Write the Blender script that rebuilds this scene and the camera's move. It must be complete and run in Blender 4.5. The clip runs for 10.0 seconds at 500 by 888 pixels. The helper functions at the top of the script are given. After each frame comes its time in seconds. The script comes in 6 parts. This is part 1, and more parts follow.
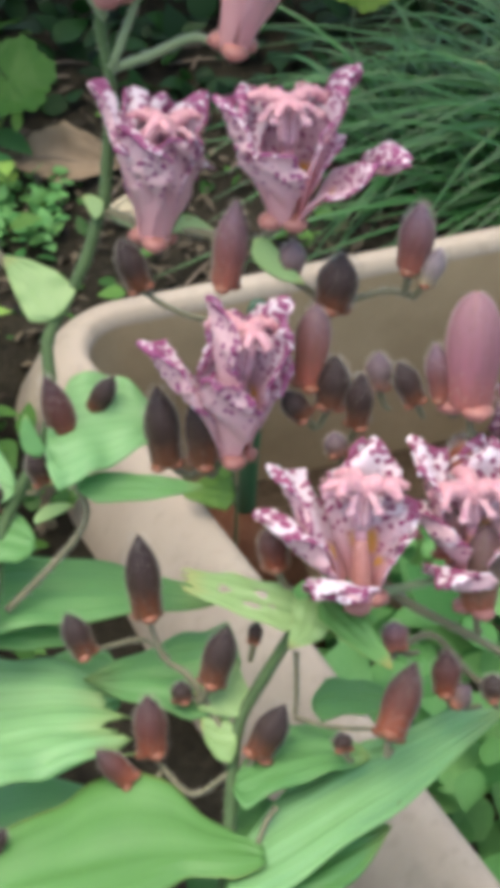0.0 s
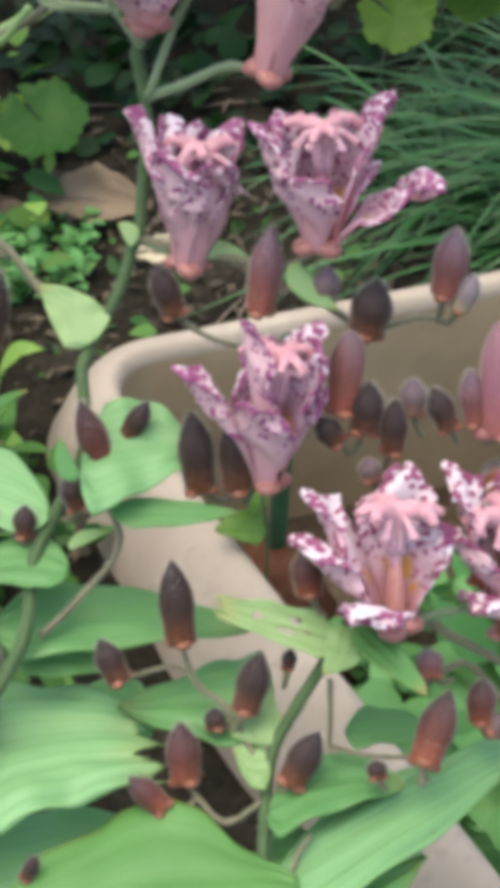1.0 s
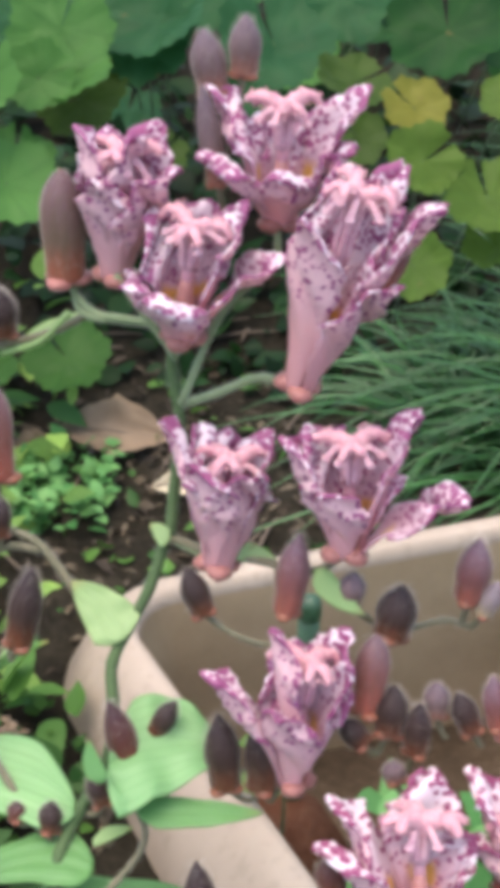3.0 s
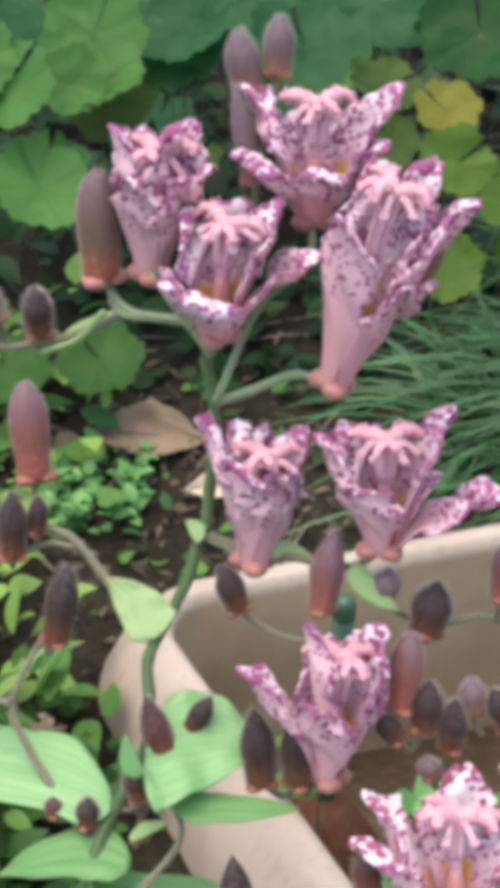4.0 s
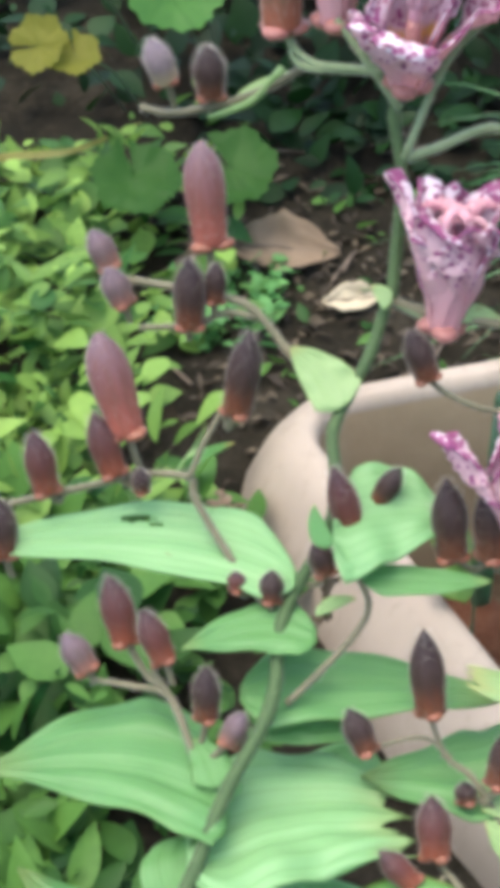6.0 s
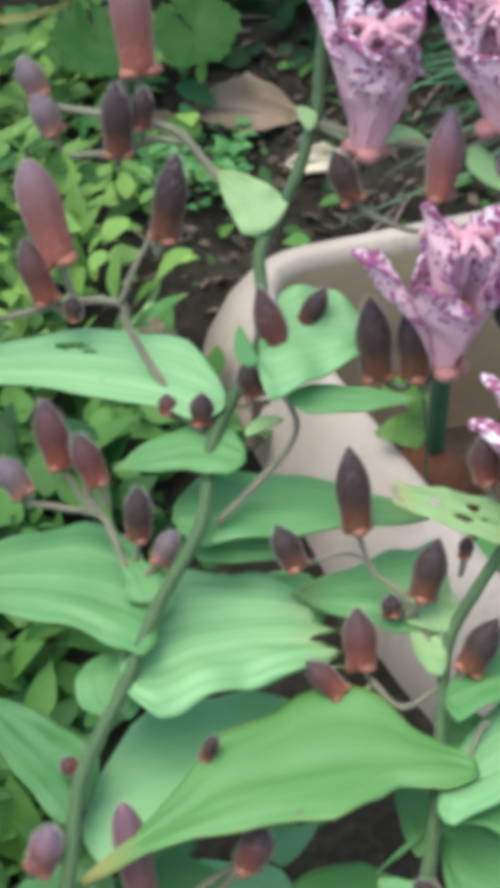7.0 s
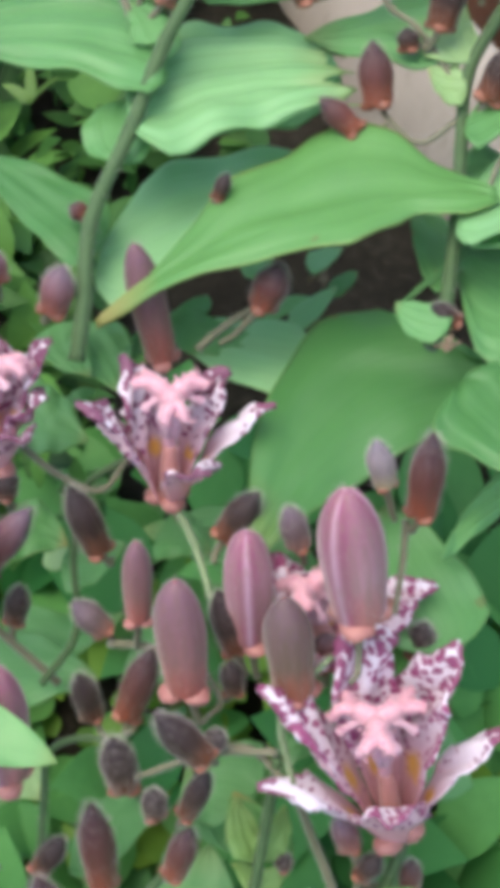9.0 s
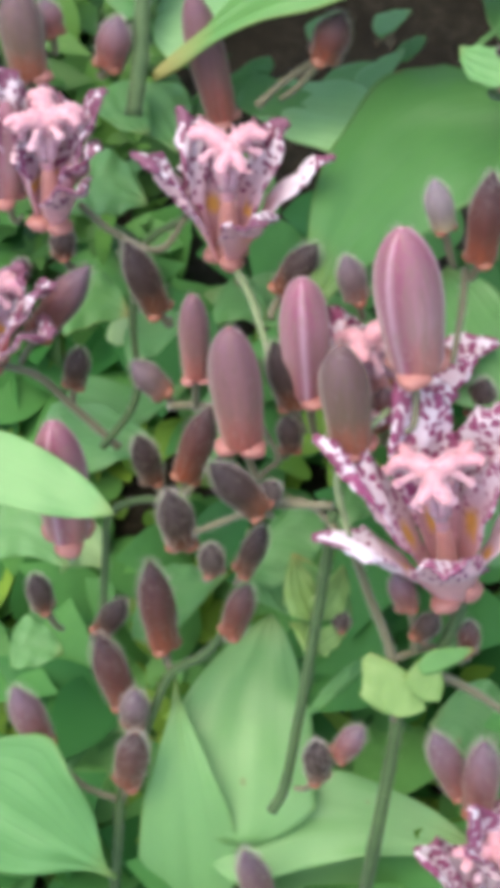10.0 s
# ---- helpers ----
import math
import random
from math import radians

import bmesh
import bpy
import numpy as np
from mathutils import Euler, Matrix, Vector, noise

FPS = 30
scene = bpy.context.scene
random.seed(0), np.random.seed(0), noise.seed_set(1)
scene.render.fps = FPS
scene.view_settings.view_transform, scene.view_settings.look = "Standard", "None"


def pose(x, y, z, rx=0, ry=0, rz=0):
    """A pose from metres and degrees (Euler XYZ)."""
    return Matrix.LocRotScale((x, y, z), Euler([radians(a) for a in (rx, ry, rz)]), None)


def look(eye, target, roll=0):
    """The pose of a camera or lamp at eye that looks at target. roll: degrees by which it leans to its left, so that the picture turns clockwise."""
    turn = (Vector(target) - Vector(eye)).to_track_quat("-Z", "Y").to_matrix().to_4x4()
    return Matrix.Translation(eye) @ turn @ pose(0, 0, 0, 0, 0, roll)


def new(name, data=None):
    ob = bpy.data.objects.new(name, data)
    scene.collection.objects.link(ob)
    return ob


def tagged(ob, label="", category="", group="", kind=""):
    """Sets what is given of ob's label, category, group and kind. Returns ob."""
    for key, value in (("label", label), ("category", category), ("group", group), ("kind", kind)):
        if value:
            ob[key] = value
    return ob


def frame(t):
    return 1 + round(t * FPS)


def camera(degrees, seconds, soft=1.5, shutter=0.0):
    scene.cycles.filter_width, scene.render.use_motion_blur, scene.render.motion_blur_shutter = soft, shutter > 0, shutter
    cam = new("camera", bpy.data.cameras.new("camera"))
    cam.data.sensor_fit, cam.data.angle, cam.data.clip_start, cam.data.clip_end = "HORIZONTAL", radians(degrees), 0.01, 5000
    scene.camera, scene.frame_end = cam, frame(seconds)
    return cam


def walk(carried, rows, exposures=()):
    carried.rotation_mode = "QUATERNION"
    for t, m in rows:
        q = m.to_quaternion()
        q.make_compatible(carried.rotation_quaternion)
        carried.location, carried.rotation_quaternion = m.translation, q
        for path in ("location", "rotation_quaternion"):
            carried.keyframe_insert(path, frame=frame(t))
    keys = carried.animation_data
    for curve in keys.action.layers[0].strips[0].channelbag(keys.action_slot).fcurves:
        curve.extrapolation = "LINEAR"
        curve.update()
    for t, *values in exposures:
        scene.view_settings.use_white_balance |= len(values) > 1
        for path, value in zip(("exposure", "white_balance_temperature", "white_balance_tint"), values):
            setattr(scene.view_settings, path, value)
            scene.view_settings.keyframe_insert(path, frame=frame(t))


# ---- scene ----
cam = camera(18.0, 10.0, soft=13.5)
walk(cam, [
    (0, look((0.0023, -0.0022, 0.4044), (0.0021, 0.2076, 0.19), -0.03)),
    (0.5, look((0.0015, -0.0038, 0.4035), (-0.0051, 0.2081, 0.1911), -0.94)),
    (1, look((0.0007, -0.0059, 0.4007), (-0.0045, 0.2107, 0.1933), -0.84)),
    (1.5, look((0.0105, 0.0043, 0.4151), (0.0058, 0.2257, 0.2128), -0.66)),
    (2, look((0.0207, 0.0087, 0.4229), (0.0148, 0.2368, 0.2281), -0.60)),
    (2.5, look((0.005, 0.0136, 0.4319), (0.0007, 0.2464, 0.2427), -0.32)),
    (3, look((-0.0041, 0.007, 0.4269), (-0.0105, 0.2441, 0.2431), -0.14)),
    (3.2, look((-0.0035, 0.006, 0.4273), (-0.0136, 0.2435, 0.2443), -0.74)),
    (4.5, look((-0.0054, 0.0039, 0.4253), (-0.0196, 0.2417, 0.2429), -1.46)),
    (5, look((-0.0076, 0.0061, 0.4263), (-0.0273, 0.24, 0.2394), -2.02)),
    (5.5, look((-0.0243, 0.0094, 0.4294), (-0.0466, 0.2354, 0.2333), -2.56)),
    (5.7, look((-0.0282, 0.0072, 0.4185), (-0.0531, 0.2304, 0.2197), -3.39)),
    (6.8, look((-0.0110, -0.0122, 0.3933), (-0.0440, 0.1977, 0.1815), -5.52)),
    (7, look((-0.0097, -0.0132, 0.3937), (-0.0388, 0.1938, 0.1785), -5.37)),
    (7.5, look((-0.0044, -0.0174, 0.3868), (-0.0306, 0.1827, 0.1649), -5.38)),
    (8, look((0.0004, -0.0225, 0.3801), (-0.0282, 0.1657, 0.1482), -6.81)),
    (8.5, look((-0.0089, -0.0304, 0.3680), (-0.0376, 0.1424, 0.1245), -7.51)),
    (9, look((-0.0077, -0.0456, 0.3552), (-0.0414, 0.1148, 0.1039), -9.68)),
    (9.5, look((0.0003, -0.0576, 0.3452), (-0.0439, 0.0909, 0.0883), -13.34)),
    (10, look((-0.0014, -0.0604, 0.3415), (-0.0522, 0.0757, 0.0791), -16.83)),
], [(0, 0.75, 7070, 2), (1.5, 0.82, 7020, 5), (2.5, 0.99, 7020, 10), (4.5, 0.98, 7020, 9), (5.5, 1.14, 6940, 7), (7.0, 0.83, 6270, 1), (8.5, 0.67, 6250, 0), (9.3, 0.93, 6770, 4), (10, 0.96, 6870, 5)])

# ---- world and light: bright overcast, soft light from almost overhead
SUN_EL, SUN_AZ = radians(80), radians(265)
world = bpy.data.worlds.new("sky")
scene.world = world
world.use_nodes = True
wn = world.node_tree
sky = wn.nodes.new("ShaderNodeTexSky")
sky.sky_type = "NISHITA"
sky.sun_disc = False
sky.sun_elevation, sky.sun_rotation = SUN_EL, SUN_AZ
sky.dust_density, sky.ozone_density = 3.0, 1.0
background = wn.nodes["Background"]
wn.links.new(sky.outputs["Color"], background.inputs["Color"])
background.inputs["Strength"].default_value = 0.25
sun = new("sun", bpy.data.lights.new("sun", "SUN"))
sun.data.energy, sun.data.angle, sun.data.color = 1.0, radians(60), (1.0, 0.95, 0.88)
sun.matrix_world = look((0, 0, 0), (-math.sin(SUN_AZ) * math.cos(SUN_EL), -math.cos(SUN_AZ) * math.cos(SUN_EL), -math.sin(SUN_EL)))

# ---- materials
MATS = {}


class Nodes:
    """A small helper that strings shader nodes together."""

    def __init__(self, name):
        self.mat = bpy.data.materials.new(name)
        self.mat.use_nodes = True
        self.tree = self.mat.node_tree
        self.bsdf = self.tree.nodes["Principled BSDF"]
        MATS[name] = self.mat

    def node(self, kind, **values):
        n = self.tree.nodes.new("ShaderNode" + kind)
        for key, value in values.items():
            if key == "ramp":
                e = n.color_ramp.elements
                while len(e) < len(value):
                    e.new(0.5)
                for el, (pos, col) in zip(e, value):
                    el.position, el.color = pos, (*col, 1)
            elif key == "op":
                n.operation = value
            elif key == "blend":
                n.data_type, n.blend_type = "RGBA", value
            else:
                n.inputs[key.replace("_", " ")].default_value = value
        return n

    def link(self, a, b):
        self.tree.links.new(a, b)

    def math(self, op, a, b=None):
        n = self.node("Math", op=op)
        for i, s in enumerate((a, b)):
            if s is None:
                continue
            if isinstance(s, (int, float)):
                n.inputs[i].default_value = s
            else:
                self.link(s, n.inputs[i])
        return n.outputs[0]

    def mix(self, fac, a, b, blend="MIX"):
        n = self.node("Mix", blend=blend)
        for i, s in ((0, fac), (6, a), (7, b)):
            if isinstance(s, (int, float)):
                n.inputs[i].default_value = s
            elif isinstance(s, tuple):
                n.inputs[i].default_value = (*s, 1)
            else:
                self.link(s, n.inputs[i])
        return n.outputs[2]

    def noise(self, vector, scale, detail=3.0, rough=0.55):
        n = self.node("TexNoise", Scale=scale, Detail=detail, Roughness=rough)
        if vector is not None:
            self.link(vector, n.inputs["Vector"])
        return n.outputs["Fac"]

    def uv(self):
        n = self.node("TexCoord")
        s = self.node("SeparateXYZ")
        self.link(n.outputs["UV"], s.inputs[0])
        return n, s.outputs[0], s.outputs[1]

    def ramp(self, fac, *stops):
        n = self.node("ValToRGB", ramp=stops)
        self.link(fac, n.inputs[0])
        return n.outputs[0]

    def bump(self, height, strength, distance):
        n = self.node("Bump", Strength=strength, Distance=distance)
        self.link(height, n.inputs["Height"])
        self.link(n.outputs[0], self.bsdf.inputs["Normal"])

    def paint(self, colour, rough, **more):
        if isinstance(colour, tuple):
            self.bsdf.inputs["Base Color"].default_value = (*colour, 1)
        else:
            self.link(colour, self.bsdf.inputs["Base Color"])
        self.bsdf.inputs["Roughness"].default_value = rough
        for key, value in more.items():
            self.bsdf.inputs[key.replace("_", " ")].default_value = value
        return self

    def translucent(self, colour, amount):
        t = self.node("BsdfTranslucent")
        if isinstance(colour, tuple):
            t.inputs[0].default_value = (*colour, 1)
        else:
            self.link(colour, t.inputs[0])
        m = self.node("MixShader")
        m.inputs[0].default_value = amount
        self.link(self.bsdf.outputs[0], m.inputs[1])
        self.link(t.outputs[0], m.inputs[2])
        self.link(m.outputs[0], self.tree.nodes["Material Output"].inputs[0])


def leaf_material(name, low, high, vein, veins=9.0, gloss=0.44, thin=0.42, lines=0.18, tips=0.0):
    n = Nodes(name)
    coord, u, v = n.uv()
    patch = n.noise(coord.outputs["Object"], 45.0)
    fine = n.noise(coord.outputs["Object"], 420.0)
    rand = n.node("ObjectInfo").outputs["Random"]
    base = n.mix(n.math("ADD", n.math("MULTIPLY", n.math("SUBTRACT", patch, 0.25), 1.3), n.math("MULTIPLY", rand, 0.35)), low, high)
    across = n.math("MULTIPLY", u, veins * 2 * math.pi)
    wave = n.math("COSINE", n.math("ADD", across, n.math("MULTIPLY", patch, 0.8)))
    line = n.math("POWER", n.math("MAXIMUM", wave, 0.0), 6.0)
    col = n.mix(n.math("MULTIPLY", line, lines), base, vein)
    col = n.mix(n.math("MULTIPLY", n.math("POWER", fine, 3.0), 0.5), col, low)
    spots = n.math("GREATER_THAN", n.noise(coord.outputs["Object"], 130.0, 2.0), 0.74)
    col = n.mix(n.math("MULTIPLY", spots, 0.5), col, (0.20, 0.13, 0.05))
    end = n.ramp(n.math("ADD", v, n.math("MULTIPLY", patch, 0.06)), (0.86, (0, 0, 0)), (1.0, (1, 1, 1)))
    rim = n.ramp(n.math("ABSOLUTE", u), (0.93, (0, 0, 0)), (0.985, (1, 1, 1)))
    col = n.mix(n.math("MULTIPLY", n.math("MAXIMUM", end, n.math("MULTIPLY", rim, 0.35)), tips), col, (0.46, 0.36, 0.12))
    n.paint(col, gloss, Specular_IOR_Level=0.15 if gloss > 0.49 else 0.5)
    n.bump(n.math("ADD", n.math("MULTIPLY", line, -2.8 * lines), n.math("MULTIPLY", fine, 0.25)), 0.35, 0.0005)
    n.translucent(n.mix(0.5, col, high), thin)


leaf_material("leaf", (0.115, 0.295, 0.09), (0.20, 0.43, 0.15), (0.06, 0.21, 0.055), 5.0, lines=0.26, tips=0.25)
leaf_material("leaf_mint", (0.22, 0.44, 0.185), (0.33, 0.58, 0.26), (0.08, 0.24, 0.06), 5.0, lines=0.3, tips=0.25)
# mint made paler: brightness put into the colour of two overshadowed leaves
leaf_material("leaf_mint_bright", (0.25, 0.48, 0.215), (0.36, 0.62, 0.31), (0.12, 0.30, 0.11), 4.0, lines=0.16, tips=0.2)
# deeper green of the lower leaves, partly their shade put into the colour
leaf_material("leaf_deep", (0.07, 0.21, 0.055), (0.12, 0.30, 0.085), (0.04, 0.15, 0.03), 4.0, lines=0.1, tips=0.25)
# mid made darker; the shade on two low round leaves is in this colour
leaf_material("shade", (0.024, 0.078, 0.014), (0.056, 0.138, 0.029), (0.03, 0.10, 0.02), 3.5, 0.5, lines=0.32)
leaf_material("leaf_pale", (0.17, 0.37, 0.125), (0.255, 0.485, 0.18), (0.13, 0.30, 0.08), 4.0, lines=0.06, tips=0.25)
leaf_material("leaf_light", (0.115, 0.288, 0.076), (0.188, 0.405, 0.118), (0.08, 0.20, 0.05), 4.0, lines=0.06, tips=0.8)
leaf_material("seedling", (0.115, 0.235, 0.035), (0.20, 0.34, 0.06), (0.08, 0.20, 0.03), 3.0, lines=0.15)
leaf_material("bract_lime", (0.20, 0.35, 0.095), (0.34, 0.49, 0.17), (0.14, 0.28, 0.06), 3.0, lines=0.12, tips=0.2)
leaf_material("bract", (0.25, 0.41, 0.15), (0.42, 0.57, 0.27), (0.24, 0.38, 0.14), 4.0, lines=0.10, tips=0.45)
leaf_material("mid", (0.045, 0.135, 0.03), (0.095, 0.23, 0.055), (0.03, 0.10, 0.02), 3.5, 0.5, lines=0.32)
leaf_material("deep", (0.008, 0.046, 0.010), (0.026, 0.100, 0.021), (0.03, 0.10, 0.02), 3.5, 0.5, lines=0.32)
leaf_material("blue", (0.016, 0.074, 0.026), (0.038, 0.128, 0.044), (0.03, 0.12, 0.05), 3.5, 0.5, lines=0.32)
leaf_material("olive", (0.03, 0.065, 0.011), (0.07, 0.12, 0.022), (0.06, 0.10, 0.02), 3.5, 0.5, lines=0.32)
leaf_material("lime", (0.052, 0.105, 0.014), (0.10, 0.168, 0.028), (0.08, 0.16, 0.02), 3.5, 0.5, lines=0.32)
leaf_material("yellow", (0.13, 0.14, 0.018), (0.21, 0.20, 0.035), (0.14, 0.16, 0.02), 3.5, 0.5, lines=0.32)


def grass_material():
    n = Nodes("grass")
    coord, u, v = n.uv()
    rand = n.node("NewGeometry").outputs["Random Per Island"]
    tone = n.math("ADD", n.math("MULTIPLY", n.noise(coord.outputs["Object"], 60.0), 0.5), n.math("MULTIPLY", rand, 0.6))
    col = n.mix(tone, (0.006, 0.040, 0.011), (0.044, 0.145, 0.034))
    col = n.mix(n.math("GREATER_THAN", rand, 0.96), col, (0.42, 0.38, 0.16))
    n.paint(col, 0.38)
    n.translucent(col, 0.2)


grass_material()


def cover_material(name, dark, light):
    n = Nodes(name)
    coord, u, v = n.uv()
    rand = n.node("NewGeometry").outputs["Random Per Island"]
    col = n.mix(rand, dark, light)
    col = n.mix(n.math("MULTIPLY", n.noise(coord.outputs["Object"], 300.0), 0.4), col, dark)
    n.paint(col, 0.5, Specular_IOR_Level=0.2)
    n.translucent(col, 0.3)


cover_material("litter", (0.015, 0.011, 0.008), (0.11, 0.083, 0.056))
cover_material("litter_pale", (0.04, 0.03, 0.02), (0.20, 0.155, 0.105))
cover_material("cover", (0.026, 0.095, 0.020), (0.30, 0.47, 0.10))
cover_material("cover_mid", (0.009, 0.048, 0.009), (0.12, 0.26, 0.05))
# near-black greens; the colour itself carries the shade beneath the background plants
cover_material("cover_shade", (0.003, 0.014, 0.003), (0.016, 0.06, 0.012))
# cover_lit: light put into the greens for the leaves down in the planter
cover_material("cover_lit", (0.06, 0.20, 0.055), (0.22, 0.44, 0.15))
cover_material("cover_dark", (0.035, 0.15, 0.035), (0.17, 0.40, 0.105))
cover_material("cover_fresh", (0.06, 0.15, 0.02), (0.26, 0.42, 0.06))


def soil_material(name, low, mid, high):
    n = Nodes(name)
    coord = n.node("TexCoord").outputs["Object"]
    big, fine = n.noise(coord, 18.0, 5.0), n.noise(coord, 240.0, 6.0, 0.7)
    col = n.ramp(n.math("ADD", n.math("MULTIPLY", big, 0.5), n.math("MULTIPLY", fine, 0.5)), (0.3, low), (0.50, mid), (0.70, high))
    n.paint(col, 0.95, Specular_IOR_Level=0.08)
    n.bump(fine, 0.9, 0.004)


soil_material("soil", (0.007, 0.006, 0.0042), (0.025, 0.021, 0.0145), (0.066, 0.056, 0.040))
soil_material("potting_soil", (0.05, 0.036, 0.024), (0.11, 0.08, 0.055), (0.20, 0.15, 0.105))
soil_material("red_soil", (0.045, 0.018, 0.010), (0.10, 0.040, 0.022), (0.16, 0.075, 0.045))


def planter_material():
    n = Nodes("planter_clay")
    coord = n.node("TexCoord").outputs["Object"]
    cloud, grain, streak = n.noise(coord, 22.0, 5.0), n.noise(coord, 700.0, 4.0, 0.7), n.noise(coord, 70.0, 4.0)
    col = n.ramp(cloud, (0.3, (0.285, 0.222, 0.170)), (0.7, (0.375, 0.302, 0.240)))
    col = n.mix(n.math("MULTIPLY", n.math("GREATER_THAN", streak, 0.60), 0.25), col, (0.30, 0.25, 0.19))
    col = n.mix(n.math("MULTIPLY", grain, 0.25), col, (0.35, 0.29, 0.22))
    tall = n.node("Mapping", Scale=(9.0, 9.0, 1.0))
    n.link(coord, tall.inputs["Vector"])
    scuff = n.ramp(n.noise(tall.outputs[0], 26.0, 5.0), (0.55, (0, 0, 0)), (0.66, (1, 1, 1)))
    col = n.mix(n.math("MULTIPLY", scuff, 0.32), col, (0.20, 0.165, 0.125))
    n.paint(col, 0.72)
    n.bump(n.math("ADD", grain, cloud), 0.25, 0.0012)


planter_material()


def inner_wall_material():
    """The inside of the tub, browner than its outside."""
    n = Nodes("planter_inner")
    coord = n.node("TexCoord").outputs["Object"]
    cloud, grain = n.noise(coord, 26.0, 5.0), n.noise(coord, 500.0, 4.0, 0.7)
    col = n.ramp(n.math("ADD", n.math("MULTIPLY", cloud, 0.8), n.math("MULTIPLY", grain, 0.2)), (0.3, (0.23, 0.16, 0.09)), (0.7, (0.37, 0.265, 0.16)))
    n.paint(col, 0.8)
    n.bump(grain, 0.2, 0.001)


inner_wall_material()


def plain_plant(name, low, high, rough=0.5, scale=200.0, sheen=0.0, thin=0.0):
    n = Nodes(name)
    coord = n.node("TexCoord").outputs["Object"]
    col = n.mix(n.noise(coord, scale, 4.0), low, high)
    n.paint(col, rough, Sheen_Weight=sheen, Sheen_Roughness=0.4)
    if thin:
        n.translucent(col, thin)


plain_plant("stem", (0.030, 0.062, 0.018), (0.070, 0.120, 0.038), 0.75, 260.0, 0.1)
plain_plant("branch", (0.075, 0.080, 0.036), (0.19, 0.16, 0.095), 0.55, 260.0, 0.3)
plain_plant("flower_stalk", (0.12, 0.18, 0.075), (0.22, 0.27, 0.14), 0.55, 260.0, 0.4)
plain_plant("fuzz", (0.44, 0.39, 0.36), (0.60, 0.55, 0.50), 0.7, 300.0, 0.0, 0.5)
plain_plant("sac", (0.17, 0.048, 0.025), (0.30, 0.11, 0.06), 0.45, 330.0, 0.2)
plain_plant("sac_pink", (0.30, 0.095, 0.08), (0.45, 0.20, 0.17), 0.5, 500.0, 0.2, 0.1)
plain_plant("dead_leaf", (0.13, 0.085, 0.05), (0.27, 0.19, 0.12), 0.75, 90.0, 0.0, 0.1)
plain_plant("straw", (0.34, 0.28, 0.18), (0.55, 0.47, 0.33), 0.75, 90.0)
plain_plant("straw_green", (0.24, 0.24, 0.06), (0.40, 0.36, 0.12), 0.6, 90.0)
plain_plant("twig", (0.07, 0.05, 0.035), (0.20, 0.15, 0.11), 0.85, 150.0)


def bud_material(name, tip, middle, foot, stripe=None):
    """Foot, middle and tip colours along the bud, with soft ridges and mottling."""
    n = Nodes(name)
    dusk = (0.50 * middle[0], 0.66 * middle[1], 0.42 * middle[2])
    coord, u, v = n.uv()
    mottle = n.noise(coord.outputs["Object"], 5.0, 4.0)
    along = n.math("ADD", v, n.math("MULTIPLY", n.math("SUBTRACT", mottle, 0.5), 0.25))
    col = n.ramp(along, (0.02, foot), (0.16, tuple(0.7 * f + 0.3 * m for f, m in zip(foot, middle))), (0.42, middle), (0.90, tip))
    if stripe:
        wave = n.math("POWER", n.math("ABSOLUTE", n.math("COSINE", n.math("MULTIPLY", u, 3 * math.pi))), 30.0)
        seam = n.math("POWER", n.math("ABSOLUTE", n.math("COSINE", n.math("MULTIPLY", u, 3 * math.pi))), 3.5)
        col = n.mix(n.math("MULTIPLY", seam, 0.92), col, (0.21, 0.025, 0.085))
        col = n.mix(n.math("MULTIPLY", wave, 0.60), col, stripe)
    fine = n.noise(coord.outputs["Object"], 22.0, 3.0)
    stretch = n.node("Mapping", Scale=(4.5, 4.5, 0.9))
    n.link(coord.outputs["Object"], stretch.inputs["Vector"])
    streak = n.ramp(n.noise(stretch.outputs[0], 1.6, 3.0), (0.45, (0, 0, 0)), (0.62, (1, 1, 1)))
    col = n.mix(n.math("MULTIPLY", streak, 0.45), col, dusk)
    col = n.mix(n.math("MULTIPLY", n.math("POWER", fine, 2.0), 0.6), col, tip)
    n.paint(col, 0.55, Sheen_Weight=0.32, Sheen_Roughness=0.35, Specular_IOR_Level=0.25)
    n.bsdf.inputs["Sheen Tint"].default_value = (0.9, 0.82, 0.8, 1)
    n.bump(fine, 0.3, 0.0005)


bud_material("bud_dark", (0.028, 0.017, 0.020), (0.045, 0.022, 0.016), (0.17, 0.048, 0.016))
bud_material("bud_rust", (0.055, 0.030, 0.036), (0.12, 0.034, 0.024), (0.27, 0.062, 0.024))
bud_material("bud_mauverust", (0.15, 0.095, 0.13), (0.19, 0.060, 0.05), (0.34, 0.090, 0.045))
bud_material("bud_redmauve", (0.15, 0.092, 0.11), (0.25, 0.078, 0.056), (0.38, 0.088, 0.05))
bud_material("bud_mauve", (0.13, 0.088, 0.115), (0.15, 0.092, 0.085), (0.30, 0.11, 0.06))
bud_material("bud_pale", (0.20, 0.15, 0.185), (0.27, 0.20, 0.19), (0.42, 0.32, 0.15))
bud_material("bud_taupe", (0.125, 0.070, 0.082), (0.17, 0.105, 0.070), (0.38, 0.10, 0.045))
bud_material("bud_pink", (0.25, 0.10, 0.14), (0.43, 0.23, 0.25), (0.42, 0.14, 0.10), (0.62, 0.42, 0.48))
bud_material("bud_pinkrose", (0.25, 0.125, 0.15), (0.33, 0.12, 0.155), (0.40, 0.115, 0.085))
bud_material("bud_pinkmauve", (0.17, 0.082, 0.105), (0.255, 0.115, 0.105), (0.42, 0.10, 0.07))


